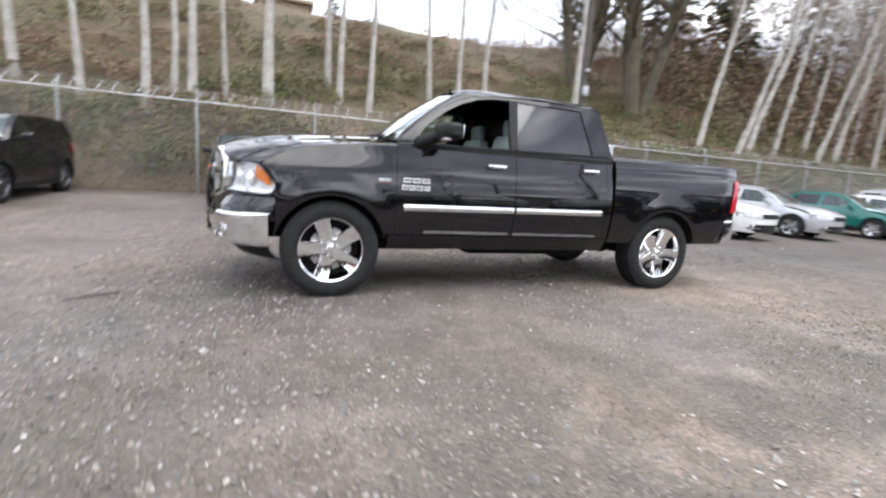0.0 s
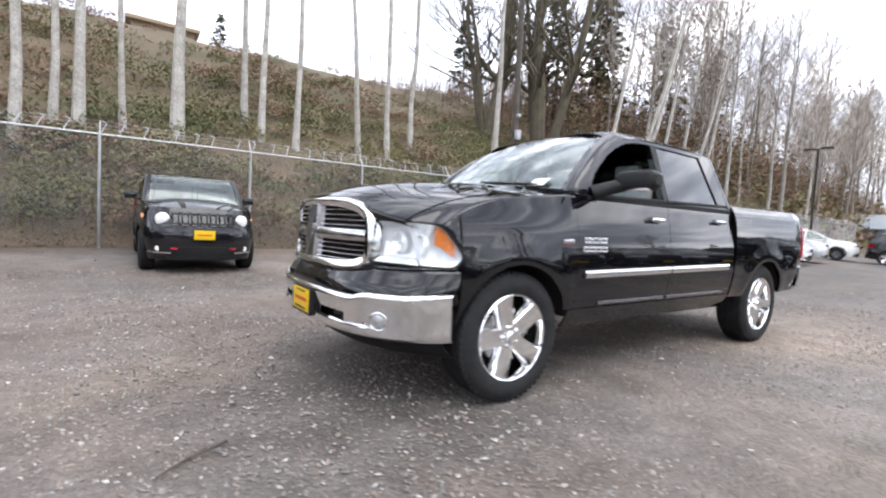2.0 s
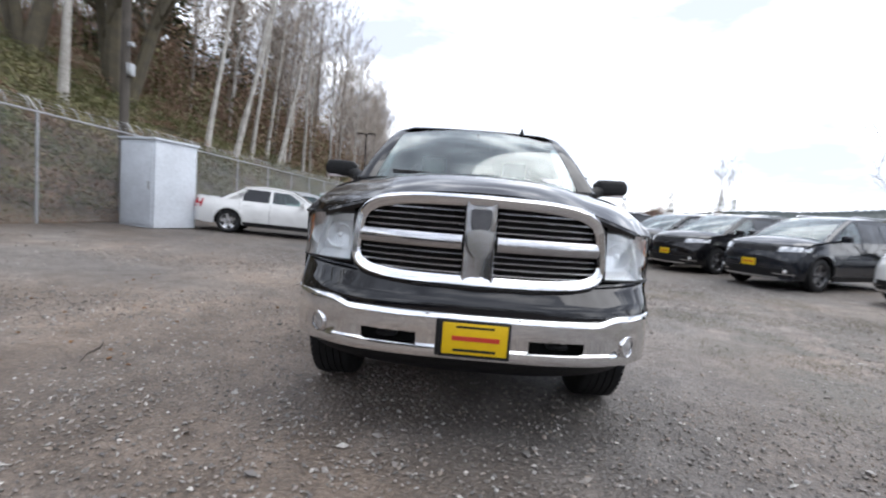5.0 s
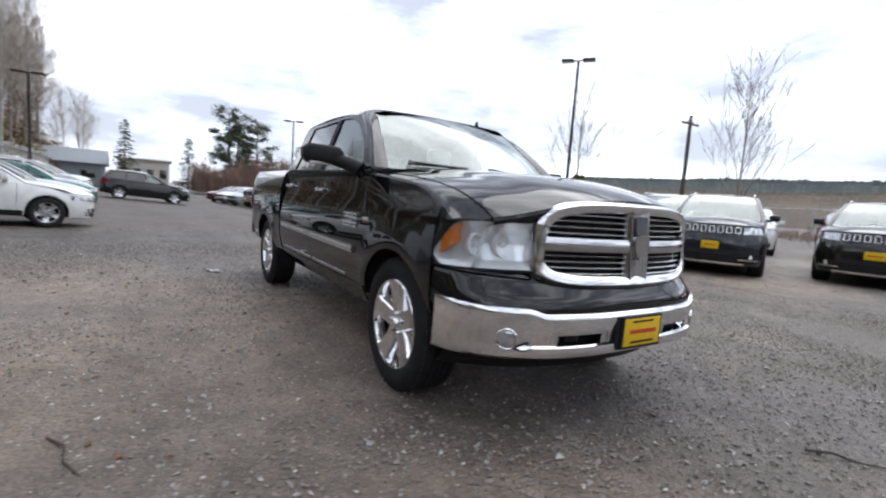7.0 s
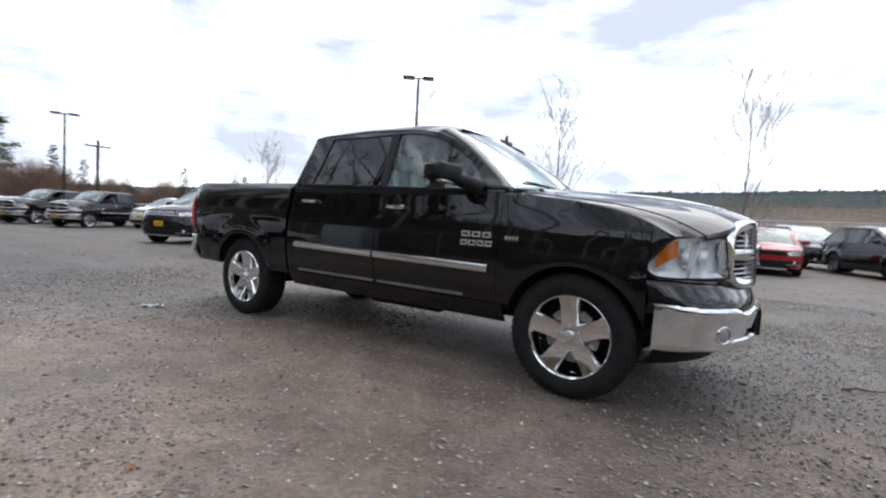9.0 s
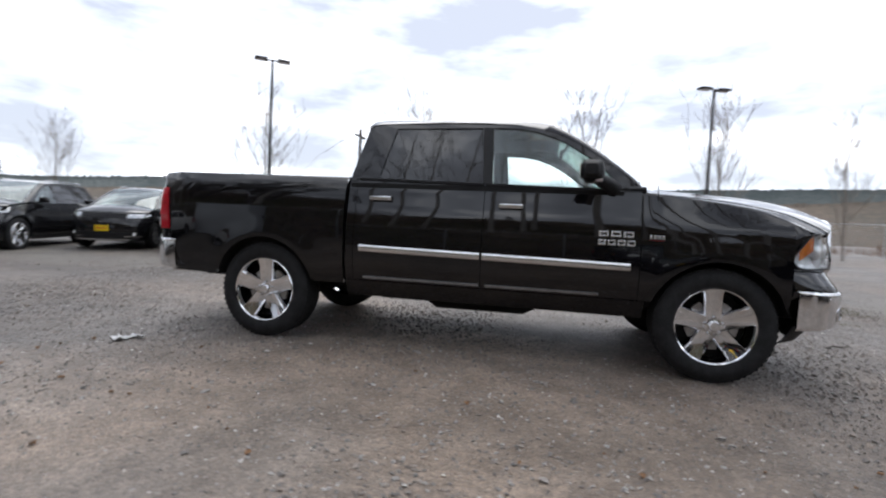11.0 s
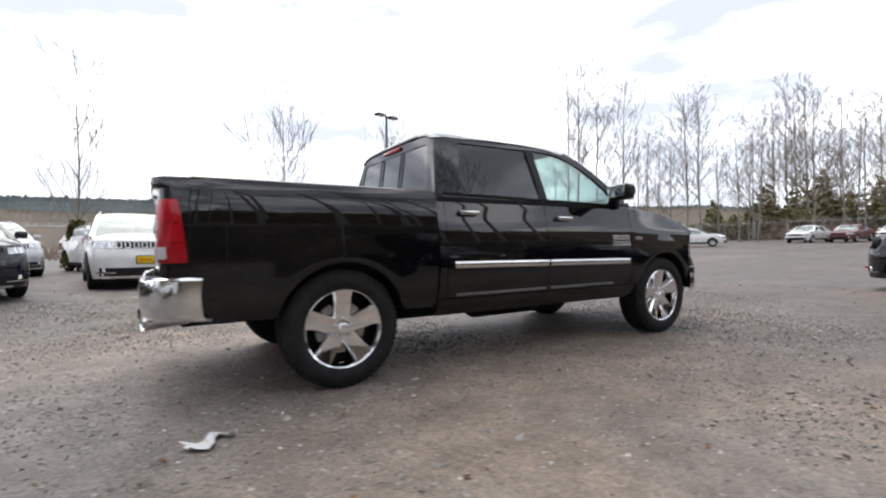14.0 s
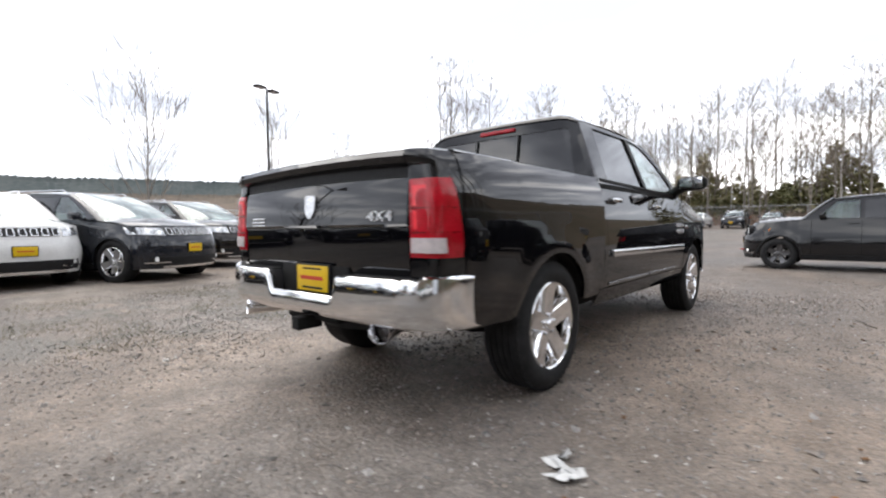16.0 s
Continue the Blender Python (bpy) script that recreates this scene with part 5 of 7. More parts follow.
# ---- parked cars ----
def paint(name, c, metal=0.0):
    return mat(name, c, 0.35, metal, vary=0.08, scale=5, coat=1.0, spec=0.0 if max(c) < 0.05 else 0.3)


P_WHITE = paint("white_car_paint", (0.612, 0.612, 0.603))
P_SILVER = paint("silver_car_paint", (0.42, 0.43, 0.44), 0.5)
P_BLACK = paint("black_parked_paint", (0.006, 0.006, 0.007))
P_GREY = paint("graphite_car_paint", (0.012, 0.014, 0.019), 0.2)
P_RED = paint("red_car_paint", (0.273, 0.0039, 0.0078))
P_MAROON = paint("maroon_car_paint", (0.1, 0.012, 0.014))
P_TEAL = paint("teal_green_paint", (0, 0.112, 0.091))
P_BROWN = paint("brown_black_paint", (0.010, 0.0085, 0.0075))
M_DARKRIM = mat("dark_alloy", (0.12, 0.12, 0.125), 0.3, 0.9, vary=0.1, scale=20)
M_ALLOY = mat("silver_alloy", (0.55, 0.55, 0.56), 0.25, 0.9, vary=0.1, scale=20)
M_CABIN = mat("dim_car_interior", (0.0245, 0.0238, 0.0231), 0.8, vary=0.3, scale=10)


def build_car(name, label, category, c, paint_mat, rim):
    """A parked car that faces +x, built from a few lengths in c."""
    L, W, H, wb, fo, tr = c["L"], c["W"], c["H"], c["wb"], c["fo"], c["tr"]
    belt_z, hf, cowl, wst, rrx, rbx, deck = c["belt"], c["hood"], c["cowl"], c["ws"], c["roof_end"], c["rear_base"], c["deck"]
    half, xe, xr = W / 2, L / 2 - 0.52, -L / 2 + 0.3
    ax = (L / 2 - fo, L / 2 - fo - wb)
    ar = tr + 0.05
    car = thing(name, label, category)

    def sy(x, z):
        y = half * table([(0.2, 0.93), (0.38, 0.98), (0.6, 1.0), (0.78, 0.985), (belt_z, 0.935), (belt_z + 0.1, 0.91)], z)
        if x > xe - 0.7:
            y *= 1 - 0.06 * ((x - xe + 0.7) / 0.7) ** 2
        if x < xr + 0.6:
            y *= 1 - 0.045 * ((xr + 0.6 - x) / 0.6) ** 2
        for hx in ax:
            r = math.hypot(x - hx, z - tr)
            if r < ar + 0.14:
                y += 0.018 * max(0, 1 - abs(r - ar - 0.03) / 0.1)
        return y

    def lo(x):
        for hx in ax:
            d = abs(x - hx)
            if d < ar:
                return max(0.25, tr + math.sqrt(ar * ar - d * d))
        return 0.25

    def top(x):
        return table([(xr, deck), (rbx, deck), (rbx + 0.15, belt_z + 0.02), (cowl - 0.3, belt_z), (cowl, belt_z - 0.015), (xe, hf)] if rbx > xr + 0.2 else [(xr, belt_z + 0.05), (cowl - 0.3, belt_z), (cowl, belt_z - 0.015), (xe, hf)], x)

    xs = set(round(v, 3) for v in steps(xr, xe, 26))
    for hx in ax:
        for k in range(15):
            xs.add(round(hx + ar * math.cos(math.pi * k / 14), 3))
        xs.update((round(hx + ar + 0.001, 3), round(hx - ar - 0.001, 3)))
    xs = sorted(x for x in xs if xr <= x <= xe)

    def nose(y, z, o=0.0):
        ye = sy(xe, z)
        k = min(1.0, abs(y) / ye)
        return (xe + (0.52 + o) * (1 - k ** 2.7) ** 0.5 - 0.16 * max(0, (z - 0.60) / 0.4) ** 2 - 0.05 * max(0, (0.4 - z) / 0.2), y, z)

    def tailp(y, z, o=0.0):
        ye = sy(xr, z)
        k = min(1.0, abs(y) / ye)
        return (xr - (0.3 + o) * (1 - k ** 3.5) ** 0.5 + 0.10 * max(0, (z - 0.7) / 0.5), y, z)

    for s in (1, -1):
        part("body_side", Mesh().grid([[(x, s * sy(x, z), z) for z in steps(lo(x), top(x), 10)] for x in xs], flip=s > 0), paint_mat, car, solid=0.02)
        part("sill_trim", Mesh().grid([[(x, s * (sy(x, z) + 0.008), z) for z in (0.23, 0.30, 0.345)] for x in steps(ax[1] + ar + 0.02, ax[0] - ar - 0.02, 6)], flip=s > 0), M_BLACKPL, car, solid=0.012)
        for hx in ax:
            trim = Mesh().grid([[(hx + r * math.cos(t), s * (sy(hx + r * math.cos(t), tr + r * math.sin(t)) + 0.006), tr + r * math.sin(t)) for r in (ar, ar + 0.035)] for t in steps(0.05, math.pi - 0.05, 15)], flip=s < 0)
            part("arch_trim", trim, M_BLACKPL if c.get("clad") else paint_mat, car, solid=0.01)
            part("wheel_well", Mesh().grid([[(hx + (ar + 0.01) * math.cos(t), s * y, tr + (ar + 0.01) * math.sin(t)) for y in (half - 0.32, half - 0.05)] for t in steps(0, math.pi, 12)]), M_DARK, car, solid=0.01)
    part("front_fascia", Mesh().grid([[nose(sy(xe, z) * math.sin(a), z) for z in steps(0.24, hf, 9)] for a in steps(-math.pi / 2, math.pi / 2, 25)]), paint_mat, car, solid=0.02)
    dk = deck if rbx > xr + 0.2 else belt_z + 0.05
    part("rear_fascia", Mesh().grid([[tailp(sy(xr, z) * math.sin(a), z) for z in steps(0.28, dk, 9)] for a in steps(-math.pi / 2, math.pi / 2, 21)], flip=True), paint_mat, car, solid=0.02)

    def hood(u, v):
        yb = lerp(half * 0.90, sy(xe, hf), u)
        y = v * yb
        xf = nose(y * 0.995, hf)[0]
        return (lerp(cowl, xf, u), y, lerp(belt_z - 0.005, hf, 0.5 * u + 0.5 * u ** 4) + 0.07 * (1 - v * v) * (1 - u ** 3) + 0.012 * (1 if abs(v) < 0.7 else 0) * (1 - u ** 4))
    part("hood", Mesh().grid([[hood(u, v) for v in steps(-1, 1, 17)] for u in steps(0, 1, 10)]), paint_mat, car, solid=0.02)
    yb, yt = half * 0.925, half * c.get("top_w", 0.73)
    zt = H - 0.075

    def cy(z):
        return lerp(yb, yt, (z - belt_z) / (zt - belt_z))

    rx0 = rbx if rbx > xr + 0.2 else xr - 0.18
    arc = lambda x: 0.02 - 0.055 * ((x - (wst + rrx) / 2) / ((wst - rrx) / 2)) ** 2
    outline = [(rx0, belt_z - 0.01), (cowl + 0.02, belt_z - 0.01), (lerp(cowl, wst, 0.5), lerp(belt_z, zt, 0.53))] + [(x, zt + arc(x)) for x in steps(wst, rrx, 7)]
    b1, b2 = c["pillars"]
    wz0, wz1 = belt_z + 0.025, zt - 0.06
    def front_edge(z):
        return lerp(cowl, wst, (z - belt_z) / (zt - belt_z)) - 0.12
    def rear_edge(z):
        return lerp(rx0, rrx, (z - belt_z) / (zt - belt_z)) + 0.14
    wins = [[(b1 + 0.04, wz0), (front_edge(wz0) - 0.1, wz0), (front_edge(wz0 + 0.1) - 0.03, wz0 + 0.1), (front_edge(wz1) - 0.02, wz1 - 0.015), (b1 + 0.04, wz1)], [(b2 + 0.04, wz0), (b1 - 0.04, wz0), (b1 - 0.04, wz1), (b2 + 0.07, wz1)]]
    if rear_edge(wz0) < b2 - 0.2:
        wins.append([(rear_edge(wz0), wz0), (b2 - 0.05, wz0), (b2 - 0.02, wz1), (rear_edge(wz1) + 0.03, wz1 - 0.02)])
    for s in (1, -1):
        part("window_frame", slab(outline, wins, lambda u, v, w, s=s: (u, s * (cy(v) - w), v), 0.05), paint_mat, car, angle=25)
        for w_ in wins:
            part("side_window", slab(w_, (), lambda u, v, w, s=s: (u, s * (cy(v) - 0.008 - w), v), 0.005), M_TINT if w_ is not wins[0] else M_GLASS, car, smooth=False)
        part("roof_rail", Mesh().tube([(rrx + 0.2, s * (yt - 0.04), H - 0.035), (rrx + 0.3, s * (yt - 0.04), H + 0.005), (wst - 0.3, s * (yt - 0.04), H + 0.005), (wst - 0.2, s * (yt - 0.04), H - 0.04)], 0.014, 6), M_BLACKPL if paint_mat is not P_BLACK else M_CHROME_SOFT, car) if c.get("rails") else None
        mx = cowl - 0.32
        part("door_mirror", Mesh().box(mx, s * (half + 0.09), belt_z + 0.09, 0.13, 0.2, 0.14, 0.045).box(mx + 0.02, s * (half - 0.02), belt_z + 0.03, 0.08, 0.12, 0.05, 0.015), paint_mat, car)
        for hx_ in (b1 + 0.08, b2 + 0.12):
            part("door_handle", Mesh().box(hx_ + 0.05, s * (sy(hx_, belt_z - 0.1) + 0.015), belt_z - 0.1, 0.17, 0.022, 0.028, 0.01), paint_mat, car)
        for xg in (b1, b2 - 0.02, cowl - 0.12):
            part("door_gap", Mesh().grid([[(xg + d, s * (sy(xg, z) + 0.011), z) for d in (-0.004, 0.004)] for z in steps(0.36, belt_z - 0.02, 8)]), M_DARK, car, solid=0.002)
        # lamps
        hz0, hz1 = hf - c.get("lamp_drop", 0.03) - c["lamp_h"], hf - c.get("lamp_drop", 0.03)
        if c.get("round"):
            at = Matrix.Translation(Vector(nose(s * half * 0.66, (hz0 + hz1) / 2)) + Vector((0.04, 0, 0))) @ Matrix.Rotation(radians(-90 + s * 14), 4, "Z")
            hl = part("headlight", Mesh().lathe([(0.001, 0.014), (0.07, 0.008), (0.108, -0.01), (0.112, -0.06)], 24, at), M_REFLECT, car, "round clear headlight")
            part("headlight_ring", Mesh().lathe([(0.108, -0.004), (0.116, 0.010), (0.126, 0.0), (0.126, -0.08)], 24, at), M_BLACKPL, hl)
            part("side_marker", Mesh().grid([[nose(s * lerp(0.90, 0.955, t) * half, z, 0.03) for z in steps(hz0 + 0.1, hz0 + 0.17, 3)] for t in steps(0, 1, 4)], flip=s > 0), M_AMBER, car, "orange corner lamp", solid=0.015)
            part("tow_hook", Mesh().tube([tuple(Vector(nose(s * 0.48 * half, 0.43)) + Vector(d)) for d in ((-0.02, -0.04, 0), (0.05, -0.04, 0), (0.07, 0, 0), (0.05, 0.04, 0), (-0.02, 0.04, 0))], 0.014, 6), M_RED, car, "red tow hook")
        else:
            part("headlight", Mesh().grid([[nose(s * lerp(0.56, 0.945, t) * half, lerp(hz0 + 0.03 * t, hz1 - 0.01 * (1 - t), b), 0.02) for b in steps(0, 1, 4)] for t in steps(0, 1, 9)], flip=s > 0), M_LAMPGREY, car, "clear wraparound headlight", solid=0.02)
        fz = 0.42
        part("fog_light", Mesh().lathe([(0.001, 0.012), (0.04, 0.008), (0.052, -0.02)], 12, Matrix.Translation(Vector(nose(s * half * 0.72, fz)) + Vector((0.008, 0, 0))) @ Matrix.Rotation(radians(-90 + s * 18), 4, "Z")), M_REFLECT, car)
        part("bumper_trim", Mesh().grid([[nose(s * t * half, z, 0.018) for z in (fz - 0.075, fz - 0.05)] for t in steps(0.52, 0.86, 6)], flip=s > 0), M_CHROME_SOFT, car, solid=0.012)
        tz0, tz1 = dk - 0.32, dk - 0.08
        part("tail_light", Mesh().grid([[tailp(s * lerp(0.6, 0.97, t) * half, z, 0.012) for z in steps(tz0, tz1, 3)] for t in steps(0, 1, 6)], flip=s < 0), M_RED, car, "red tail light", solid=0.015)
    # grille
    gz1 = hf - c.get("lamp_drop", 0.03)
    gz0 = gz1 - c["lamp_h"] * 0.95
    gr = part("grille", Mesh().grid([[nose(t * half, z, 0.012) for z in (gz0, gz1)] for t in steps(-0.52, 0.52, 13)]), M_BLACKPL if c["slots"] else M_DARK, car, "dark grille", solid=0.012)
    for k in range(c["slots"]):
        yc = lerp(-0.46, 0.46, k / (c["slots"] - 1)) * half
        ring = rounded([(-0.043, gz0 + 0.012), (0.043, gz0 + 0.012), (0.043, gz1 - 0.012), (-0.043, gz1 - 0.012)], 0.02, 2)
        pts = [tuple(Vector(nose(yc + d, z, 0.02)) + Vector((0.012, 0, 0))) for d, z in ring]
        part("grille_slot", Mesh().tube(pts + pts[:1], 0.0085 if not c.get("round") else 0.011, 4, False), M_CHROME_SOFT if not (c.get("round") or c.get("dark_slots")) else P_BLACK, gr)
    part("lower_intake", Mesh().grid([[nose(t * half, z, 0.008) for z in (0.29, 0.38, 0.46)] for t in steps(-0.80, 0.80, 15)]), M_BLACKPL, car, "black lower intake", solid=0.02)
    part("skid_plate", Mesh().grid([[nose(t * half, z, 0.02) for z in (0.25, 0.29)] for t in steps(-0.62, 0.62, 11)]), M_BLACKPL if not c.get("rails") else M_CHROME_SOFT, car, solid=0.015)
    if c.get("plate", True):
        px = nose(0, 0.50)[0] + 0.02
        pl = part("plate_frame", Mesh().box(px, 0, c.get("plate_z", 0.52), 0.014, 0.335, 0.175, 0.004), M_BLACKPL, car)
        part("plate_card", Mesh().box(px + 0.008, 0, c.get("plate_z", 0.52), 0.006, 0.31, 0.152, 0.002), M_YELLOW, pl, "yellow dealer plate card")
        part("plate_print", Mesh().box(px + 0.0115, 0, c.get("plate_z", 0.52), 0.002, 0.22, 0.022, 0.0), M_REDINK, pl)

    # roof and glass
    part("roof", Mesh().grid([[(x, yt * t * (1.01), zt + arc(max(rrx, min(wst, x))) + (H - zt - 0.02) * (1 - abs(t) ** 2.6) - 0.03 * max(0, (x - wst + 0.25) / 0.25) ** 2 * (1 - abs(t) ** 2)) for t in steps(-1, 1, 15)] for x in steps(rrx - 0.02, wst + 0.01, 10)]), paint_mat, car, solid=0.02)
    ws = Mesh().grid([[(lerp(cowl + 0.06, wst, u) + 0.06 * (1 - v * v) * (1 - 0.5 * u), v * lerp(yb - 0.06, yt - 0.02, u), lerp(belt_z + 0.0, zt + 0.002, u) + 0.035 * math.sin(math.pi * u)) for v in steps(-1, 1, 11)] for u in steps(0, 1, 7)])
    part("windshield", ws, M_GLASS, car, "windshield reflecting the sky", solid=0.006)
    rg = Mesh().grid([[(lerp(rx0 + 0.0, rrx - 0.01, u) - 0.05 * (1 - v * v), v * lerp(yb - 0.06, yt - 0.02, u), lerp(belt_z + 0.03, zt - 0.02, u)) for v in steps(-1, 1, 9)] for u in steps(0, 1, 5)])
    part("rear_window", rg, M_TINT, car, solid=0.006)
    for s in (1, -1):
        part("front_pillar", Mesh().grid([[(lerp(cowl + 0.06, wst, u) + d, s * (lerp(yb - 0.06, yt - 0.02, u) + o), lerp(belt_z - 0.005, zt - 0.005, u) + 0.03 * math.sin(math.pi * u)) for d, o in ((0.012, -0.03), (0.016, 0.01), (-0.03, 0.062))] for u in steps(0, 1, 6)], flip=s > 0), paint_mat, car, solid=0.02)
    if rbx > xr + 0.2:
        part("trunk_lid", Mesh().grid([[(lerp(rbx + 0.02, tailp(v * half * 0.9, deck)[0] + 0.0, u), v * half * 0.915, deck + 0.02 * (1 - v * v) - 0.0 * u) for v in steps(-1, 1, 9)] for u in steps(0, 1, 5)]), paint_mat, car, solid=0.02)
    ins = Mesh().box(-0.1, 0, 0.55, L * 0.62, W * 0.86, 0.5, 0.05).box(cowl - 0.35, 0, belt_z - 0.08, 0.5, W * 0.84, 0.16, 0.05)
    part("cabin_tub", ins, M_CABIN, car)
    for x, y in ((0.15, 0.37), (0.15, -0.37), (-0.75, 0.37), (-0.75, -0.37)):
        part("seat_back", Mesh().box(x - 0.15, y, belt_z + 0.02, 0.14, 0.46, 0.62, 0.05, Matrix.Rotation(radians(-12), 4, "Y")).box(x - 0.24, y, belt_z + 0.36 * (H / 1.75), 0.09, 0.24, 0.16, 0.04), M_CABIN, car)
    part("floor_pan", Mesh().box(0, 0, 0.32, L * 0.86, W * 0.8, 0.16, 0.04), M_DARK, car)
    wm = c["wheel"]
    for hx in ax:
        for s in (1, -1):
            r = Matrix.Rotation(0 if s > 0 else math.pi, 4, "Z") @ Matrix.Rotation(hx * 2.0 + s, 4, "Y")
            add_wheel(car, wm, Matrix.Translation((hx, s * (half - 0.015), tr)) @ r, rim_mat=rim)
    return car


W_SUV = wheel_meshes(0.375, 0.25, 0.255, 28)
W_DARK = wheel_meshes(0.36, 0.225, 0.225, 28)
W_SEDAN = wheel_meshes(0.325, 0.21, 0.215, 28)
C_SUV = dict(L=4.82, W=1.94, H=1.74, wb=2.915, fo=0.94, tr=0.375, belt=1.13, hood=1.03, cowl=1.06, ws=0.14, roof_end=-1.96, rear_base=-9, deck=1.1, pillars=(-0.18, -1.15), lamp_h=0.15, slots=7, rails=True, wheel=W_SUV, top_w=0.69, plate_z=0.62)
C_MID = dict(L=4.62, W=1.86, H=1.68, wb=2.7, fo=0.95, tr=0.36, belt=1.08, hood=0.97, cowl=1.10, ws=0.10, roof_end=-1.78, rear_base=-9, deck=1.1, pillars=(-0.16, -1.05), lamp_h=0.12, slots=7, rails=True, wheel=W_DARK, plate_z=0.56, clad=True, top_w=0.68, dark_slots=True)
C_BOX = dict(L=4.23, W=1.80, H=1.69, wb=2.57, fo=0.80, tr=0.35, belt=1.14, hood=1.07, cowl=0.84, ws=0.36, roof_end=-1.85, rear_base=-9, deck=1.1, pillars=(-0.12, -0.98), lamp_h=0.23, lamp_drop=0.06, slots=7, wheel=W_DARK, plate_z=0.66, clad=True, round=True, top_w=0.79)
C_SEDAN = dict(L=4.65, W=1.80, H=1.43, wb=2.7, fo=0.93, tr=0.325, belt=0.92, hood=0.76, cowl=1.02, ws=0.35, roof_end=-0.95, rear_base=-1.62, deck=0.98, pillars=(-0.2, -1.02), lamp_h=0.13, slots=0, plate=False, wheel=W_SEDAN, top_w=0.66)

suv = build_car("suv", "black five-door SUV with chrome-slotted grille and yellow dealer plate", "car", C_SUV, P_BLACK, M_ALLOY)
mid = build_car("suv", "black crossover SUV with dark wheels and yellow dealer plate", "car", C_MID, P_BLACK, M_DARKRIM)
boxy = build_car("suv", "boxy black SUV with round headlights and red tow hooks", "car", C_BOX, P_BLACK, M_DARKRIM)
sedan = build_car("sedan", "white four-door sedan parked on gravel", "car", C_SEDAN, P_WHITE, M_ALLOY)
USED = set()


def park(kind, x, y, facing, colour=None, label="", group="", old=P_BLACK):
    """Stand a car with the middle of its front axle at (x, y); facing is its heading in degrees."""
    c = {id(suv): C_SUV, id(mid): C_MID, id(boxy): C_BOX, id(sedan): C_SEDAN}[id(kind)]
    d = c["L"] / 2 - c["fo"]
    a = radians(facing)
    cx, cy_ = x - d * math.cos(a), y - d * math.sin(a)
    zf, zr = ground_z(x, y), ground_z(x - c["wb"] * math.cos(a), y - c["wb"] * math.sin(a))
    tilt = math.atan2(zf - zr, c["wb"])
    m = Matrix.Translation((cx, cy_, zr + (zf - zr) * (c["wb"] - d) / c["wb"])) @ Matrix.Rotation(a, 4, "Z") @ Matrix.Rotation(-tilt, 4, "Y")
    if id(kind) not in USED:
        USED.add(id(kind))
        kind.matrix_basis = m
        ob = kind
    else:
        ob = copy_thing(kind, m)
    base = P_WHITE if kind == sedan else P_BLACK
    for o in ob.children_recursive:
            if o.type == "MESH" and o.data.materials and o.data.materials[0] == base and not o.name.startswith("grille_slot"):
                o.material_slots[0].link = "OBJECT"
                o.material_slots[0].material = colour or base
    tagged(ob, label, "", group)
    return ob


FACE = -66
# beside the bank
park(boxy, 2.65, -6.28, 90, None, "boxy black SUV with round headlights and red tow hooks", "cars along the fence")
park(boxy, 7.75, -5.9, 88, None, "boxy black SUV parked by the chain-link fence", "cars along the fence")
park(boxy, 9.7, -1.25, 88, None, "boxy black SUV standing side-on on the gravel", "cars along the fence")
# long row on the far side of the lot
row = "row of dealer cars"
park(suv, -12.5, 3.8, FACE, None, "black SUV with chrome-slotted grille in the dealer row", row)
park(mid, -10.7, 6.0, FACE, None, "black crossover SUV with yellow dealer plate", row)
park(mid, -8.6, 6.55, FACE, None, "black crossover SUV with yellow dealer plate", row)
park(mid, -5.95, 7.24, FACE, P_GREY, "dark grey crossover SUV with yellow dealer plate", row)
park(suv, -3.29, 8.54, -82, P_WHITE, "white SUV with chrome-slotted grille and yellow plate", row)
park(suv, -1.09, 8.16, FACE, P_GREY, "graphite SUV with chrome grille and bumper trim", row)
park(suv, 1.15, 10.0, -77, P_BROWN, "brown-black SUV with yellow dealer plate", row)
park(sedan, 3.05, 13.4, FACE - 24, P_RED, "red four-door sedan parked in the dealer row", row)
park(mid, 7.0, 15.2, FACE, None, "black crossover SUV in the dealer row", row)
park(suv, 9.8, 16.4, FACE, P_GREY, "dark grey SUV in the dealer row", row)
park(suv, -24.6, 8.4, FACE, P_WHITE, "white SUV in the dealer row", row)
for px, py, lab in ((-26.4, 5.4, "black crew-cab pickup with chrome bumper in the dealer row"), (-30.6, 4.4, "black crew-cab pickup with chrome bumper in the dealer row")):
    a = radians(FACE)
    pick = copy_thing(truck, Matrix.Translation((px - HUB_X * math.cos(a), py - HUB_X * math.sin(a), ground_z(px, py))) @ Matrix.Rotation(a, 4, "Z"))
    tagged(pick, lab, "pickup truck", row)
park(sedan, -34.2, 3.8, FACE, P_SILVER, "silver sedan in the dealer row", row)
park(sedan, -37.4, 3.4, FACE, None, "white sedan in the dealer row", row)
park(sedan, -40.4, 3.0, FACE, P_MAROON, "maroon sedan in the dealer row", row)
# second row behind it
back_row = "second row of dealer cars"
for k, (kind, col, lab) in enumerate(((suv, P_WHITE, "white SUV behind the front row"), (mid, P_SILVER, "silver crossover behind the front row"), (suv, P_WHITE, "white SUV behind the front row"), (mid, P_GREY, "dark grey crossover behind the front row"), (suv, P_SILVER, "silver SUV behind the front row"), (mid, P_WHITE, "white crossover behind the front row"), (suv, P_MAROON, "maroon SUV behind the front row"), (mid, P_WHITE, "white crossover behind the front row"), (suv, P_BLACK, "black SUV behind the front row"), (sedan, None, "white sedan behind the front row"))):
    park(kind, -19.0 + 3.0 * k, 9.6 + 1.25 * k, FACE, None if col == P_BLACK else col, lab, back_row)
# cars at the western end
west = "cars by the western bank"
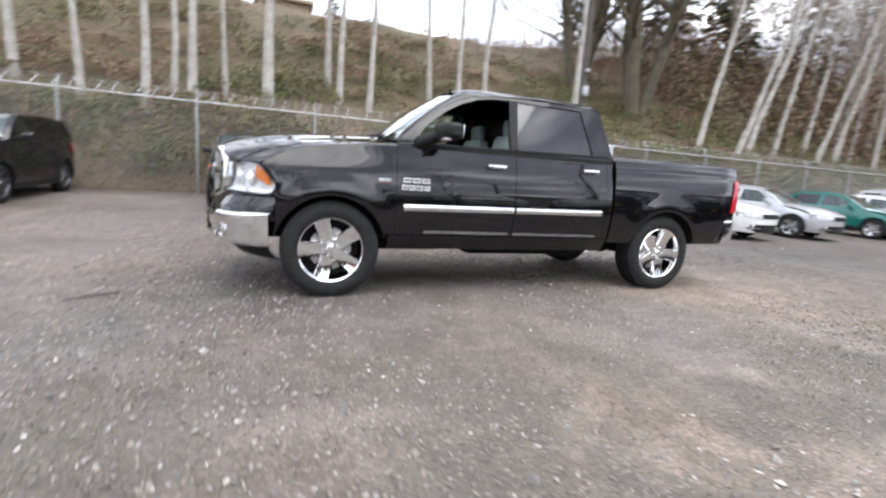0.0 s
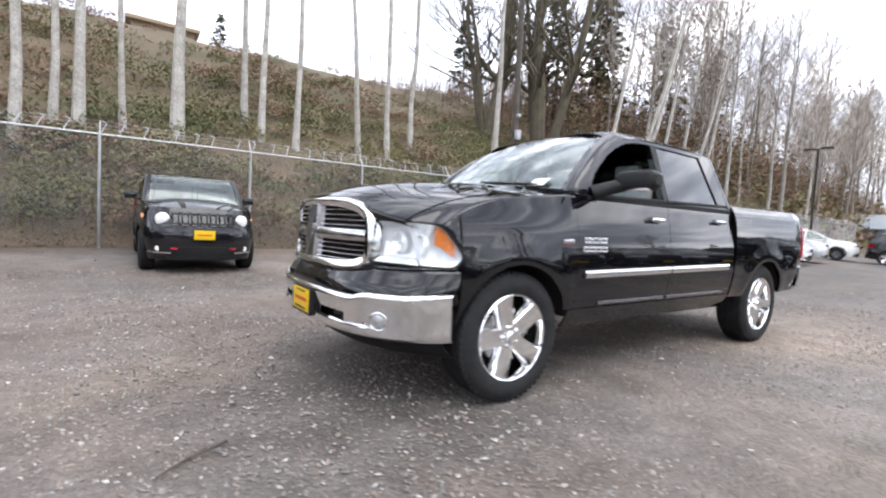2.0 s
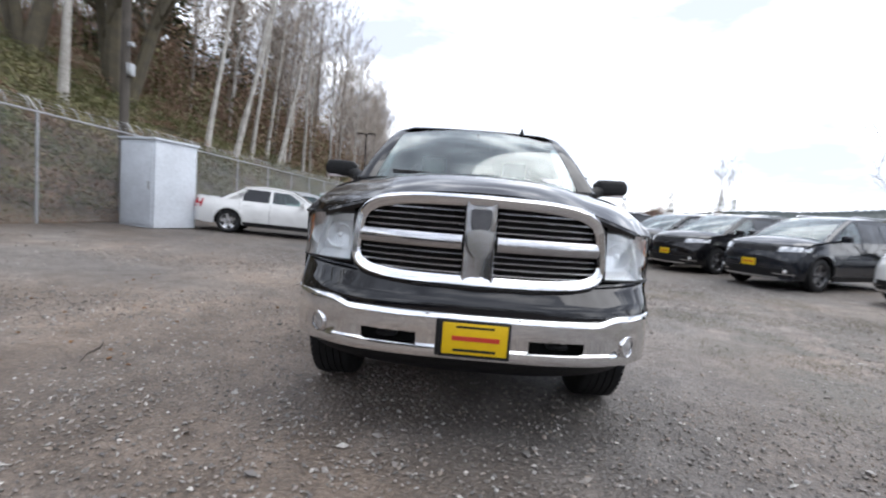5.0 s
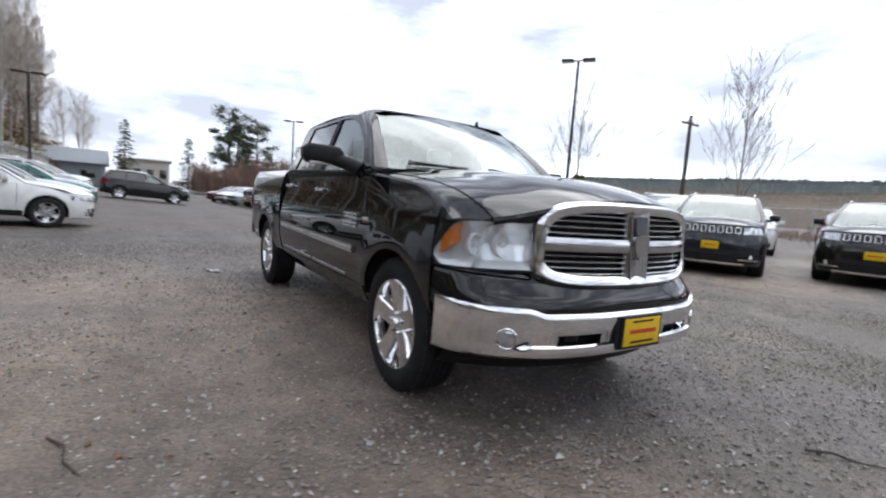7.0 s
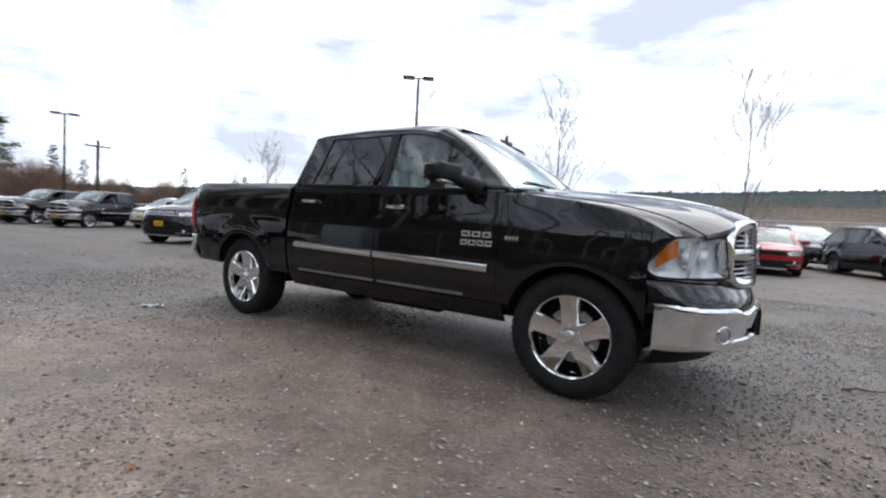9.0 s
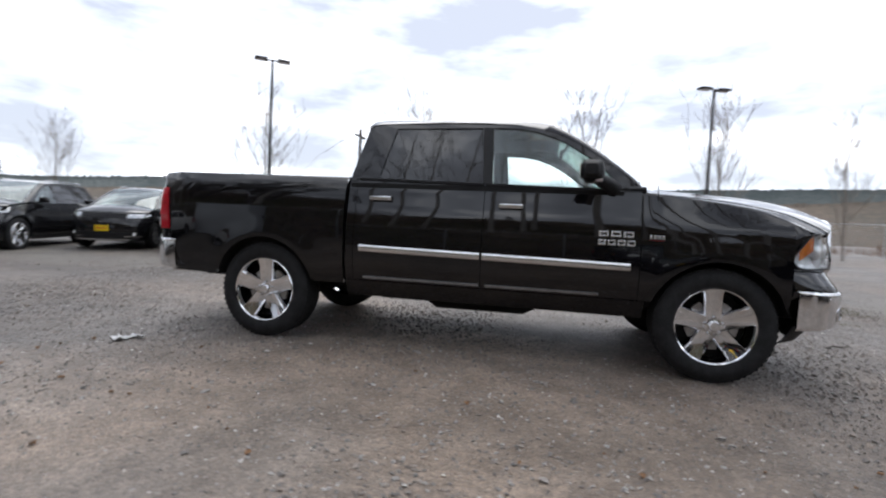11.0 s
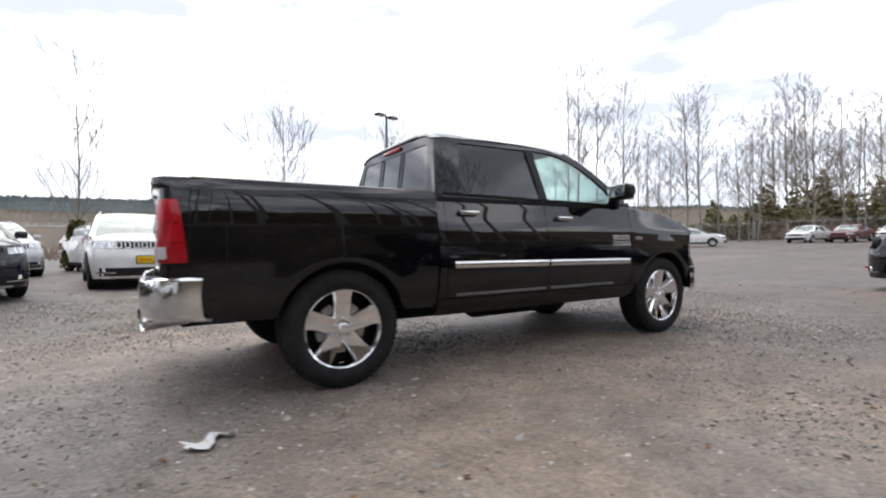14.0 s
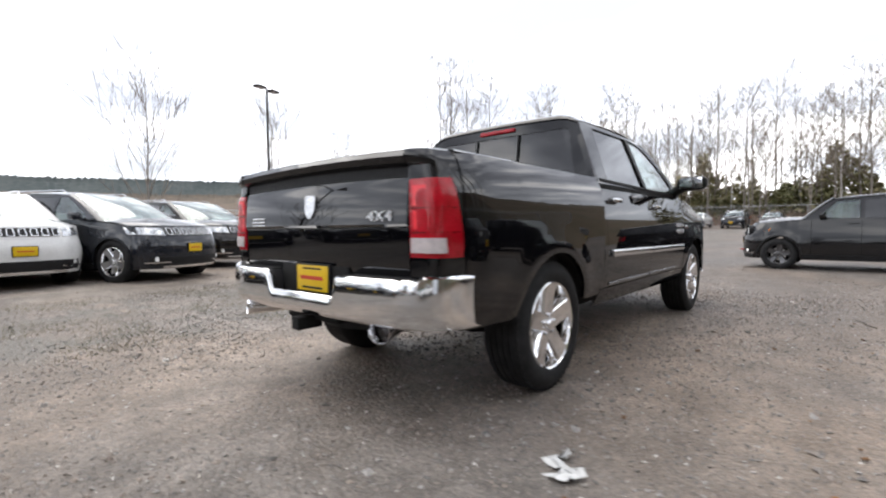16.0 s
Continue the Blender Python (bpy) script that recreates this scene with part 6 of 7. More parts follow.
park(sedan, -9.6, -4.3, 104, None, "white four-door sedan parked on gravel", west)
park(sedan, -12.9, -4.6, 104, P_SILVER, "pale silver sedan beside a white one", west)
park(sedan, -17.2, -4.8, 104, P_TEAL, "teal green sedan parked in a row", west)
park(sedan, -20.6, -5.2, 104, None, "white sedan parked in a row", west)
park(mid, -24.0, -5.6, 104, P_SILVER, "silver crossover parked in a row", west)
park(suv, -31.0, -0.9, 95, None, "black SUV standing side-on at the end of the lot", west)
park(mid, -30.5, -6.0, 104, P_WHITE, "white crossover parked in a row", west)
# far side of the eastern lot
east = "cars on the eastern lot"
for k, (kind, col, lab, x, y, f) in enumerate(((suv, P_WHITE, "white SUV parked across the gravel lot", 24.6, 14.5, -55), (sedan, None, "long white sedan beside a white SUV", 32.5, 15.4, -60), (sedan, P_SILVER, "silver sedan behind the white SUV", 24.2, 21.0, -112), (sedan, None, "white sedan by the far fence", 42.0, 13.5, 178), (sedan, P_MAROON, "maroon sedan by the far fence", 43.0, 11.0, 178), (sedan, P_WHITE, "white sedan by the far fence", 43.5, 8.2, 178), (mid, P_GREY, "dark grey crossover by the far fence", 44.5, 5.2, 180), (sedan, P_GREY, "dark sedan by the far fence", 45.0, 2.4, 180))):
    park(kind, x, y, f, col, lab, east)


# ---- fences ----
def build_fence(name, label, a, b, height, spacing, arms=1, fabric=True, wire_r=0.0022, mesh_step=0.075, base=None, post_r=0.03):
    """Chain-link fence from a to b: posts with slanted arms, top rail, diamond fabric, barbed strands."""
    fence = thing(name, label, "fence")
    ax_, ay_ = a
    bx_, by_ = b
    ln = math.hypot(bx_ - ax_, by_ - ay_)
    d = ((bx_ - ax_) / ln, (by_ - ay_) / ln)
    nrm = (-d[1], d[0])
    n = int(round(ln / spacing))
    z0 = base if base is not None else None

    def at(t, h, off=0.0):
        x, y = ax_ + d[0] * t + nrm[0] * off, ay_ + d[1] * t + nrm[1] * off
        return (x, y, (z0 if z0 is not None else ground_z(x, y)) + h)

    post_me = None
    for k in range(n + 1):
        t = ln * k / n
        pm = Mesh().tube([at(t, -0.1), at(t, height + 0.04)], post_r, 8)
        pm.tube([at(t, height + 0.02), at(t, height + 0.32, 0.24 * arms)], [0.016, 0.012], 5)
        part("fence_post", pm, M_GALV, fence, recalc=False)
    part("top_rail", Mesh().tube([at(0, height), at(ln, height)], 0.021, 8), M_GALV, fence, "galvanised top rail", recalc=False)
    if fabric:
        fm = Mesh()
        k = -height
        while k < ln:
            for sgn in (1, -1):
                t0, t1 = k, k + height
                h0, h1 = (0.03, height - 0.02) if sgn > 0 else (height - 0.02, 0.03)
                c0, c1 = max(t0, 0), min(t1, ln)
                if c1 - c0 > 0.05:
                    q0, q1 = (c0 - t0) / height, (c1 - t0) / height
                    fm.tube([at(c0, lerp(h0, h1, q0), 0.034), at(c1, lerp(h0, h1, q1), 0.034)], wire_r, 3, False)
            k += mesh_step
        fo = part("chain_link_fabric", fm, M_WIRE, fence, "grey diamond wire fabric", recalc=False)
        fo["kind"] = "stuff"
    for j in range(3):
        pts = []
        for k in range(n * 6 + 1):
            t = ln * k / (n * 6)
            u = (k % 6) / 6
            f = 0.4 + 0.3 * j
            pts.append(at(t, height + 0.02 + 0.30 * f - 0.03 * math.sin(math.pi * u), 0.24 * arms * f))
        part("barbed_strand", Mesh().tube(pts, 0.003, 4, False), M_GALV, fence, recalc=False)
    curl = Mesh()
    rnd = random.Random(5)
    for k in range(int(ln / 0.45)):
        t = k * 0.45 + rnd.uniform(-0.1, 0.1)
        if 0 < t < ln:
            curl.tube([at(t, height + 0.03), at(t + 0.05, height + 0.16, 0.1 * arms), at(t + 0.1, height + 0.27, 0.2 * arms), at(t + 0.02, height + 0.31, 0.26 * arms)], 0.010, 4)
    co_ = part("outrigger_wire", curl, M_GALV, fence, recalc=False)
    co_["kind"] = "stuff"
    return fence


build_fence("chain_link_fence", "tall galvanised chain-link fence with barbed wire at the bank", (16.36, -9.42), (-47.7, -9.42), 2.44, 3.05, 1, base=0.2, mesh_step=0.07, wire_r=0.0023)
build_fence("chain_link_fence", "galvanised chain-link fence behind the rows of cars", (-40.0, 26.0), (52.0, 31.0), 1.9, 3.05, 1, mesh_step=0.16, wire_r=0.004)
build_fence("chain_link_fence", "galvanised chain-link fence across the eastern lot", (52.0, 31.0), (54.0, -12.0), 1.9, 3.05, -1, mesh_step=0.16, wire_r=0.004)

# ---- poles and small structures ----
def light_pole(x, y, h, turn):
    p = thing("street_lamp", "tall dark parking-lot lamp with two flat heads", "street lamp", "parking lot lamps", Matrix.Translation((x, y, ground_z(x, y))) @ Matrix.Rotation(radians(turn), 4, "Z"))
    part("pole", Mesh().tube([(0, 0, 0), (0, 0, h * 0.5), (0, 0, h)], [0.085, 0.075, 0.06], 8), M_LAMPPOLE, p)
    part("base", Mesh().tube([(0, 0, -0.05), (0, 0, 0.6)], 0.25, 14), mat_concrete, p, "concrete base")
    for s in (1, -1):
        hd = Mesh()
        hd.grid([[(s * xx, yy, h + zz - 0.05) for yy, zz in ((-0.2, 0.0), (-0.19, 0.1), (0.19, 0.1), (0.2, 0.0), (-0.2, 0.0))] for xx in (0.22, 0.26, 0.74, 0.78)], flip=s > 0)
        hd.tube([(0, 0, h - 0.01), (s * 0.24, 0, h - 0.01)], 0.03, 6)
        part("lamp_head", hd, M_LAMPPOLE, p, "flat bronze lamp head")
        part("lamp_lens", Mesh().box(s * 0.5, 0, h - 0.055, 0.44, 0.32, 0.02, 0.006), M_CLEARLAMP, p)
    return p


mat_concrete = mat("concrete", (0.216, 0.21, 0.198), 0.85, vary=0.15, scale=3, bump=0.2, bscale=40)
light_pole(-12.2, 15.3, 8.3, 35)
light_pole(8.4, 20.8, 8.3, 20)
light_pole(-37, 8.2, 7.2, 60)
light_pole(-34, -8.4, 7.0, 80)


def utility_pole(x, y, h, label, z=None):
    z = ground_z(x, y) if z is None else z
    p = thing("utility_pole", label, "utility pole", "utility poles", Matrix.Translation((x, y, z)))
    part("pole", Mesh().tube([(0, 0, -0.2), (0, 0, h * 0.5), (0, 0, h)], [0.13, 0.115, 0.09], 10), M_WOODPOLE, p)
    part("crossarm", Mesh().box(0, 0, h - 0.45, 0.1, 1.6, 0.1, 0.01), M_WOODPOLE, p)
    for k in (-0.7, -0.25, 0.25, 0.7):
        part("insulator", Mesh().lathe([(0.001, 0.12), (0.03, 0.11), (0.04, 0.06), (0.025, 0.04), (0.04, 0.0)], 8, Matrix.Translation((0, k, h - 0.4)) @ Matrix.Rotation(radians(90), 4, "X")), mat_concrete, p)
    return p


utility_pole(-11.0, 23.3, 6.8, "short wooden utility pole behind the parked cars")
utility_pole(-35.7, 9.7, 5.6, "weathered utility pole at the western end")
tall = utility_pole(-8.3, -9.95, 11.0, "dark tall pole behind the chain-link fence", 0.2)
part("pole_box", Mesh().box(0, 0.16, 4.3, 0.2, 0.14, 0.34, 0.02).box(0, 0.16, 5.0, 0.14, 0.14, 0.12, 0.02), M_GALV, tall, "grey metal box on the pole")

cab = thing("utility_cabinet", "tall pale grey metal utility cabinet in front of the fence", "cabinet", "", Matrix.Translation((-7.55, -8.35, ground_z(-7.5, -8.3))) @ Matrix.Rotation(radians(-14), 4, "Z"))
M_CABMETAL = mat("pale_grey_sheet_metal", (0.5, 0.53, 0.57), 0.45, vary=0.1, scale=1.5, bump=0.1, bscale=5)
part("cabinet_body", Mesh().box(0, 0, 1.13, 1.35, 1.15, 2.26, 0.02), M_CABMETAL, cab)
part("cabinet_roof", Mesh().box(0, 0, 2.29, 1.45, 1.25, 0.06, 0.015), M_CABMETAL, cab)
part("cabinet_door", Mesh().box(0.69, 0.0, 1.12, 0.03, 1.0, 2.05, 0.008), M_CABMETAL, cab)
part("door_latch", Mesh().box(0.715, 0.42, 1.1, 0.03, 0.03, 0.2, 0.006), M_STEEL, cab)


# ---- trees ----
def limb(m, rnd, p, d, length, r, depth, gravity=0.0, n=5, spread=0.7, twigs=3, thin=0.004):
    """A branch with side branches."""
    pts, rad = [p.copy()], [r]
    q, e = p.copy(), d.normalized()
    seg = 4 if depth > 0 else 3
    kids = []
    for k in range(seg):
        e = (e + Vector((rnd.uniform(-1, 1), rnd.uniform(-1, 1), rnd.uniform(-0.6, 0.9) + gravity)) * 0.16).normalized()
        q = q + e * (length / seg)
        pts.append(q.copy())
        rad.append(max(r * (1 - 0.8 * (k + 1) / seg), thin))
        kids.append((q.copy(), e.copy()))
    m.tube(pts, rad, n if depth > 1 else 3, False)
    if depth > 0:
        for k in range(twigs + (1 if depth > 1 else 0)):
            q, e = kids[rnd.randrange(len(kids))]
            side = Vector((rnd.uniform(-1, 1), rnd.uniform(-1, 1), rnd.uniform(-0.2, 0.8)))
            limb(m, rnd, q, e + side * spread, length * rnd.uniform(0.45, 0.7), r * 0.5, depth - 1, gravity, n, spread, twigs, thin)


def trunk_path(rnd, h, lean, bend=0.05):
    pts = []
    x = y = 0.0
    for k in range(9):
        t = k / 8
        pts.append(Vector((lean[0] * h * t + x, lean[1] * h * t + y, h * t)))
        x += rnd.uniform(-bend, bend) * h * 0.12
        y += rnd.uniform(-bend, bend) * h * 0.12
    return pts


def alder(seed, h, r, first=0.45, bark=None, twig=None, count=26, lean=(0, 0), upright=0.5, size=0.17, thin=0.007):
    """Slim bare tree: pale trunk and fine ascending branches."""
    rnd = random.Random(seed)
    t = Mesh()
    pts = trunk_path(rnd, h, lean)
    rad = [lerp(r, 0.02, (k / 8) ** 0.9) for k in range(9)]
    rad[0] *= 1.25
    t.tube(pts, rad, 9)
    br = Mesh()
    for k in range(count):
        u = lerp(first, 0.98, (k + rnd.random()) / count)
        i = min(7, int(u * 8))
        p = pts[i].lerp(pts[i + 1], u * 8 - i)
        a = rnd.uniform(0, 2 * math.pi)
        limb(br, rnd, p, Vector((math.cos(a), math.sin(a), upright)), h * size * (1.25 - u) * rnd.uniform(0.7, 1.3) + 0.5, max(lerp(r, 0.02, u) * 0.38, thin), 2, 0.25, 4, 0.7, 2, thin)
    return t.data("trunk", bark or M_BARK), br.data("crown", twig or M_TWIG, False)


def stand_tree(name, label, category, group, data, m, keep={}):
    ob = thing(name, label, category, group, m)
    for nm, me in data:
        o = new(nm, me)
        o.parent = ob
    return ob


def conifer(seed, h, spread, bare=0.1, gaps=0.0, tiers=26):
    """Fir or pine: trunk with tiers of drooping boughs made of small needle sprays."""
    rnd = random.Random(seed)
    t = Mesh().tube([(0, 0, 0), (0.05, 0, h * 0.5), (0, 0, h)], [h * 0.016, h * 0.011, 0.02], 8)
    c = Mesh()
    for k in range(tiers):
        u = lerp(bare, 0.99, k / (tiers - 1))
        z = h * u
        reach = spread * (1 - u) ** 0.75 * rnd.uniform(0.75, 1.15) + 0.15
        for j in range(rnd.randint(4, 6)):
            if rnd.random() < gaps:
                continue
            a = rnd.uniform(0, 2 * math.pi)
            d = Vector((math.cos(a), math.sin(a), 0))
            side = Vector((-d.y, d.x, 0))
            t.tube([(0, 0, z), tuple(d * reach + Vector((0, 0, z - reach * 0.12)))], [0.03, 0.008], 3, False)
            for q in range(max(5, int(reach * 5))):
                f = rnd.uniform(0.15, 1.0)
                o = d * reach * f + side * rnd.uniform(-1, 1) * reach * 0.32 * (1.1 - f * 0.6) + Vector((0, 0, z - reach * 0.16 * f + rnd.uniform(-0.15, 0.1)))
                w, l = rnd.uniform(0.12, 0.24) * (0.5 + h / 20), rnd.uniform(0.3, 0.55) * (0.5 + h / 20)
                e = (d + side * rnd.uniform(-0.9, 0.9) + Vector((0, 0, rnd.uniform(-0.5, 0.15)))).normalized()
                s_ = e.cross(Vector((rnd.uniform(-0.4, 0.4), rnd.uniform(-0.4, 0.4), 1))).normalized()
                b = len(c.v)
                c.v.extend([tuple(o - s_ * w * 0.5), tuple(o + e * l * 0.5 - s_ * w + Vector((0, 0, 0.04))), tuple(o + e * l - Vector((0, 0, 0.06))), tuple(o + e * l * 0.5 + s_ * w + Vector((0, 0, 0.04))), tuple(o + s_ * w * 0.5)])
                c.f.append((b, b + 1, b + 2))
                c.f.append((b, b + 2, b + 4))
                c.f.append((b + 4, b + 2, b + 3))
    return t.data("trunk", M_DARKBARK), c.data("crown", M_NEEDLE, False)


M_GREYTWIG = mat("grey_brown_twigs", (0.160, 0.132, 0.108), 0.9, vary=0.25, scale=2, per_island=0.25)
ALDERS = [alder(s, 17, r, 0.42, lean=l) for s, r, l in ((1, 0.12, (0.0, 0.01)), (2, 0.11, (-0.03, 0.0)), (3, 0.13, (0.02, 0.02)), (4, 0.10, (-0.05, 0.01)))]
BIG_ALDER = alder(9, 19, 0.175, 0.45)
LEANERS = [alder(20 + k, 16, 0.13, 0.5, lean=(-0.22 - 0.05 * k, 0.03)) for k in range(3)]
GREYS = [alder(30 + k, 14, 0.11, 0.3, M_GREYBARK, M_GREYTWIG, 36, (0.03 * k - 0.03, 0.02), 0.9, 0.17, 0.011) for k in range(3)]
TWIGGY = [alder(40 + k, 13, 0.1, 0.25, M_GREYBARK, M_GREYTWIG, 38, (0.02, -0.02), 1.0, 0.19, 0.011) for k in range(2)]
# fine twigs of the far trees
names_row = "pale alders along the bank"


def put_tree(data, x, y, turn, sc, label, category="tree", group="", z=None):
    z = (bank_z(x, y) if y < -9.6 else ground_z(x, y)) if z is None else z
    m = Matrix.Translation((x, y, z - 0.1)) @ Matrix.Rotation(radians(turn), 4, "Z") @ Matrix.Diagonal((sc, sc, sc, 1))
    ob = stand_tree("tree", label, category, group, list(zip(("trunk", "crown"), data)), None)
    ob.matrix_basis = m
    return ob


A_LABEL = "slim bare alder with pale grey-white trunk on the bank"
for k, (x, y, sc) in enumerate(((5.86, -11.9, 1.0), (5.23, -12.7, 0.9), (4.69, -12.6, 1.05), (3.73, -12.95, 0.85), (0.22, -14.7, 0.95), (-0.10, -13.55, 1.0), (-1.2, -13.3, 0.85), (-3.79, -13.85, 1.0), (-5.09, -13.95, 0.92), (-6.47, -14.5, 1.0), (-10.67, -13.85, 1.1), (7.6, -12.4, 1.0), (9.5, -13.2, 1.05), (12.0, -13.5, 1.0))):
    put_tree(ALDERS[k % 4], x, y, k * 77, sc, A_LABEL, "tree", names_row)
put_tree(BIG_ALDER, 2.41, -12.95, 0, 1.0, "tall bare alder with thick white trunk on the bank", "tree", names_row)
for k, (x, y, sc, t) in enumerate(((-16.5, -12.1, 1.0, 10), (-18.8, -12.0, 1.05, -10), (-20.4, -12.6, 1.1, 0), (-22.6, -12.8, 1.0, 12), (-25.0, -12.2, 0.95, -8), (-27.5, -12.8, 1.05, 5), (-30.5, -12.4, 1.0, 0), (-34.0, -13.0, 1.0, 14), (-38.0, -12.6, 1.05, -12), (-43.0, -13.4, 1.0, 4))):
    put_tree(LEANERS[k % 3] if k < 6 else ALDERS[k % 4], x, y, t, sc, "bare pale alder leaning away along the bank", "tree", "leaning alders")


def maple(seed):
    """Big dark bare tree with several mossy stems."""
    rnd = random.Random(seed)
    t = Mesh()
    br = Mesh()
    for a, ln_, r in ((0.2, 15, 0.42), (2.2, 13, 0.3), (4.0, 14, 0.26), (5.3, 11, 0.22)):
        d = Vector((math.cos(a) * 0.22, math.sin(a) * 0.22, 1))
        pts = [Vector((math.cos(a) * 0.2, math.sin(a) * 0.2, -0.3))]
        for k in range(8):
            d = (d + Vector((rnd.uniform(-0.12, 0.12), rnd.uniform(-0.12, 0.12), 0.06))).normalized()
            pts.append(pts[-1] + d * ln_ / 8)
        t.tube(pts, [lerp(r, 0.05, k / 8) for k in range(9)], 9)
        for k in range(16):
            i = rnd.randint(2, 7)
            e = Vector((rnd.uniform(-1, 1), rnd.uniform(-1, 1), rnd.uniform(0.2, 1)))
            limb(br, rnd, pts[i], e, rnd.uniform(2, 4.5), lerp(r, 0.05, i / 8) * 0.45, 2, 0.2, 5, 0.8, 3)
    return t.data("trunk", M_DARKBARK), br.data("crown", M_DARKBARK, False)


put_tree(maple(3), -15.6, -15.6, 0, 1.1, "large dark bare maple with mossy stems on the bank", "tree")
put_tree(maple(8), -13.2, -17.6, 60, 0.9, "dark bare maple with mossy stems on the bank", "tree")
FIRS = [conifer(50 + k, 12 + k, 2.6, 0.08) for k in range(2)]


def pine(seed, h, spread):
    """Tall pine: bare stem below, rounded open crown of needle tufts on crooked limbs."""
    rnd = random.Random(seed)
    t = Mesh().tube([(0, 0, 0), (0.15, 0.1, h * 0.35), (-0.1, 0.05, h * 0.7), (0.1, 0, h * 0.97)], [h * 0.017, h * 0.013, h * 0.009, 0.04], 8)
    c = Mesh()
    for k in range(60):
        u = rnd.random()
        z = h * lerp(0.22, 0.97, u)
        reach = spread * math.sqrt(max(0.05, 1 - ((u - 0.42) / 0.62) ** 2)) * rnd.uniform(0.35, 1.0)
        a = rnd.uniform(0, 2 * math.pi)
        p = Vector((math.cos(a) * reach, math.sin(a) * reach, z + rnd.uniform(-0.3, 0.5)))
        t.tube([(0, 0, z - 0.5), tuple(p * 0.55 + Vector((0, 0, z * 0.45 - 0.3))), tuple(p)], [0.07, 0.05, 0.02], 4, False)
        r = rnd.uniform(0.55, 1.15)
        for q in range(70):
            o = p + Vector((rnd.gauss(0, 0.55), rnd.gauss(0, 0.55), rnd.gauss(0, 0.3))) * r
            leaf(c, rnd, o, rnd.uniform(0.14, 0.3))
    return t.data("trunk", M_DARKBARK), c.data("crown", M_NEEDLE, False)


def leaf(m, rnd, p, size):
    d = Vector((rnd.uniform(-1, 1), rnd.uniform(-1, 1), rnd.uniform(-0.7, 0.7))).normalized()
    e = d.cross(Vector((rnd.uniform(-1, 1), rnd.uniform(-1, 1), 1))).normalized()
    f = d.cross(e) * size * 0.25
    b = len(m.v)
    m.v.extend([tuple(p - d * size), tuple(p + e * size * 0.55 + f), tuple(p + d * size), tuple(p - e * size * 0.55 + f)])
    m.f.append((b, b + 1, b + 2))
    m.f.append((b, b + 2, b + 3))


PINES = [pine(60 + k, 17, 4.4) for k in range(2)]
rnd = random.Random(11)
for k, (x, y, sc) in enumerate(((-22.5, -21, 0.9), (-29, -22, 1.05), (-2.4, -36.5, 0.42), (-38, -22, 0.95), (-25.0, -36, 0.85), (-35, -27, 1.1), (-45, -21, 0.95))):
    put_tree(FIRS[k % 2], x, y, k * 50, sc, "dark green fir on the wooded bank", "tree", "firs on the bank")
for k, (x, y, sc) in enumerate(((-85, 9.5, 0.88), (-84, 14, 0.78), (-88, 11.5, 0.84))):
    put_tree(PINES[k % 2], x, y, k * 80, sc, "tall open-crowned pine beyond the lot", "tree", "pines beyond the lot")
for k, (x, y, sc) in enumerate(((-86, 3.5, 0.75), (-57.2, -4.4, 0.58), (-75, 22, 0.6), (-74, 27, 0.5), (-66, 31, 0.6), (-58, 34, 0.5), (-62, 38, 0.55), (-80, 20, 0.7))):
    put_tree(FIRS[k % 2], x, y, k * 65, sc, "dark fir beyond the western end of the lot", "tree", "firs beyond the lot")

# bare trees round the lot
VASE = [alder(70 + k, 7.0, 0.055, 0.12, M_GREYBARK, M_GREYTWIG, 30, (0, 0), 2.0, 0.36, 0.009) for k in range(3)]
for k, (x, y, sc, lab) in enumerate(((-5.6, 18.2, 0.95, "bare vase-shaped young tree behind the parked cars"), (2.3, 19.3, 1.0, "bare vase-shaped young tree behind the parked cars"), (9.5, 22.4, 1.05, "bare young tree with ivy on its trunk"), (-14.6, 18.8, 1.0, "bare young tree beside a lamp post"), (16.5, 24.5, 0.95, "bare young tree along the far fence"), (21, 25, 0.9, "bare young tree along the far fence"), (24, 27, 0.9, "bare young tree along the far fence"), (-27, 17, 0.8, "bare young tree along the far fence"))):
    put_tree(VASE[k % 3], x, y, k * 90, sc, lab, "tree", "young trees round the lot")


def ivy_sleeve(x, y, h, r, seed):
    rnd = random.Random(seed)
    m = Mesh()
    for k in range(1100):
        a, z = rnd.uniform(0, 6.28), rnd.uniform(0.1, h)
        p = Vector((x + math.cos(a) * r * (1.15 - 0.7 * z / h) * rnd.uniform(0.6, 1), y + math.sin(a) * r * (1.15 - 0.7 * z / h), ground_z(x, y) + z))
        leaf(m, rnd, p, rnd.uniform(0.06, 0.13))
    ob = part("ivy", m, M_IVY, None, smooth=False, recalc=False)
    tagged(ob, "yellow-green ivy climbing a bare trunk", "ivy", kind="stuff")


ivy_sleeve(9.5, 22.4, 3.2, 0.55, 1)
ivy_sleeve(-14.6, 18.8, 3.2, 0.62, 2)
ivy_sleeve(-5.6, 18.2, 1.9, 0.5, 3)

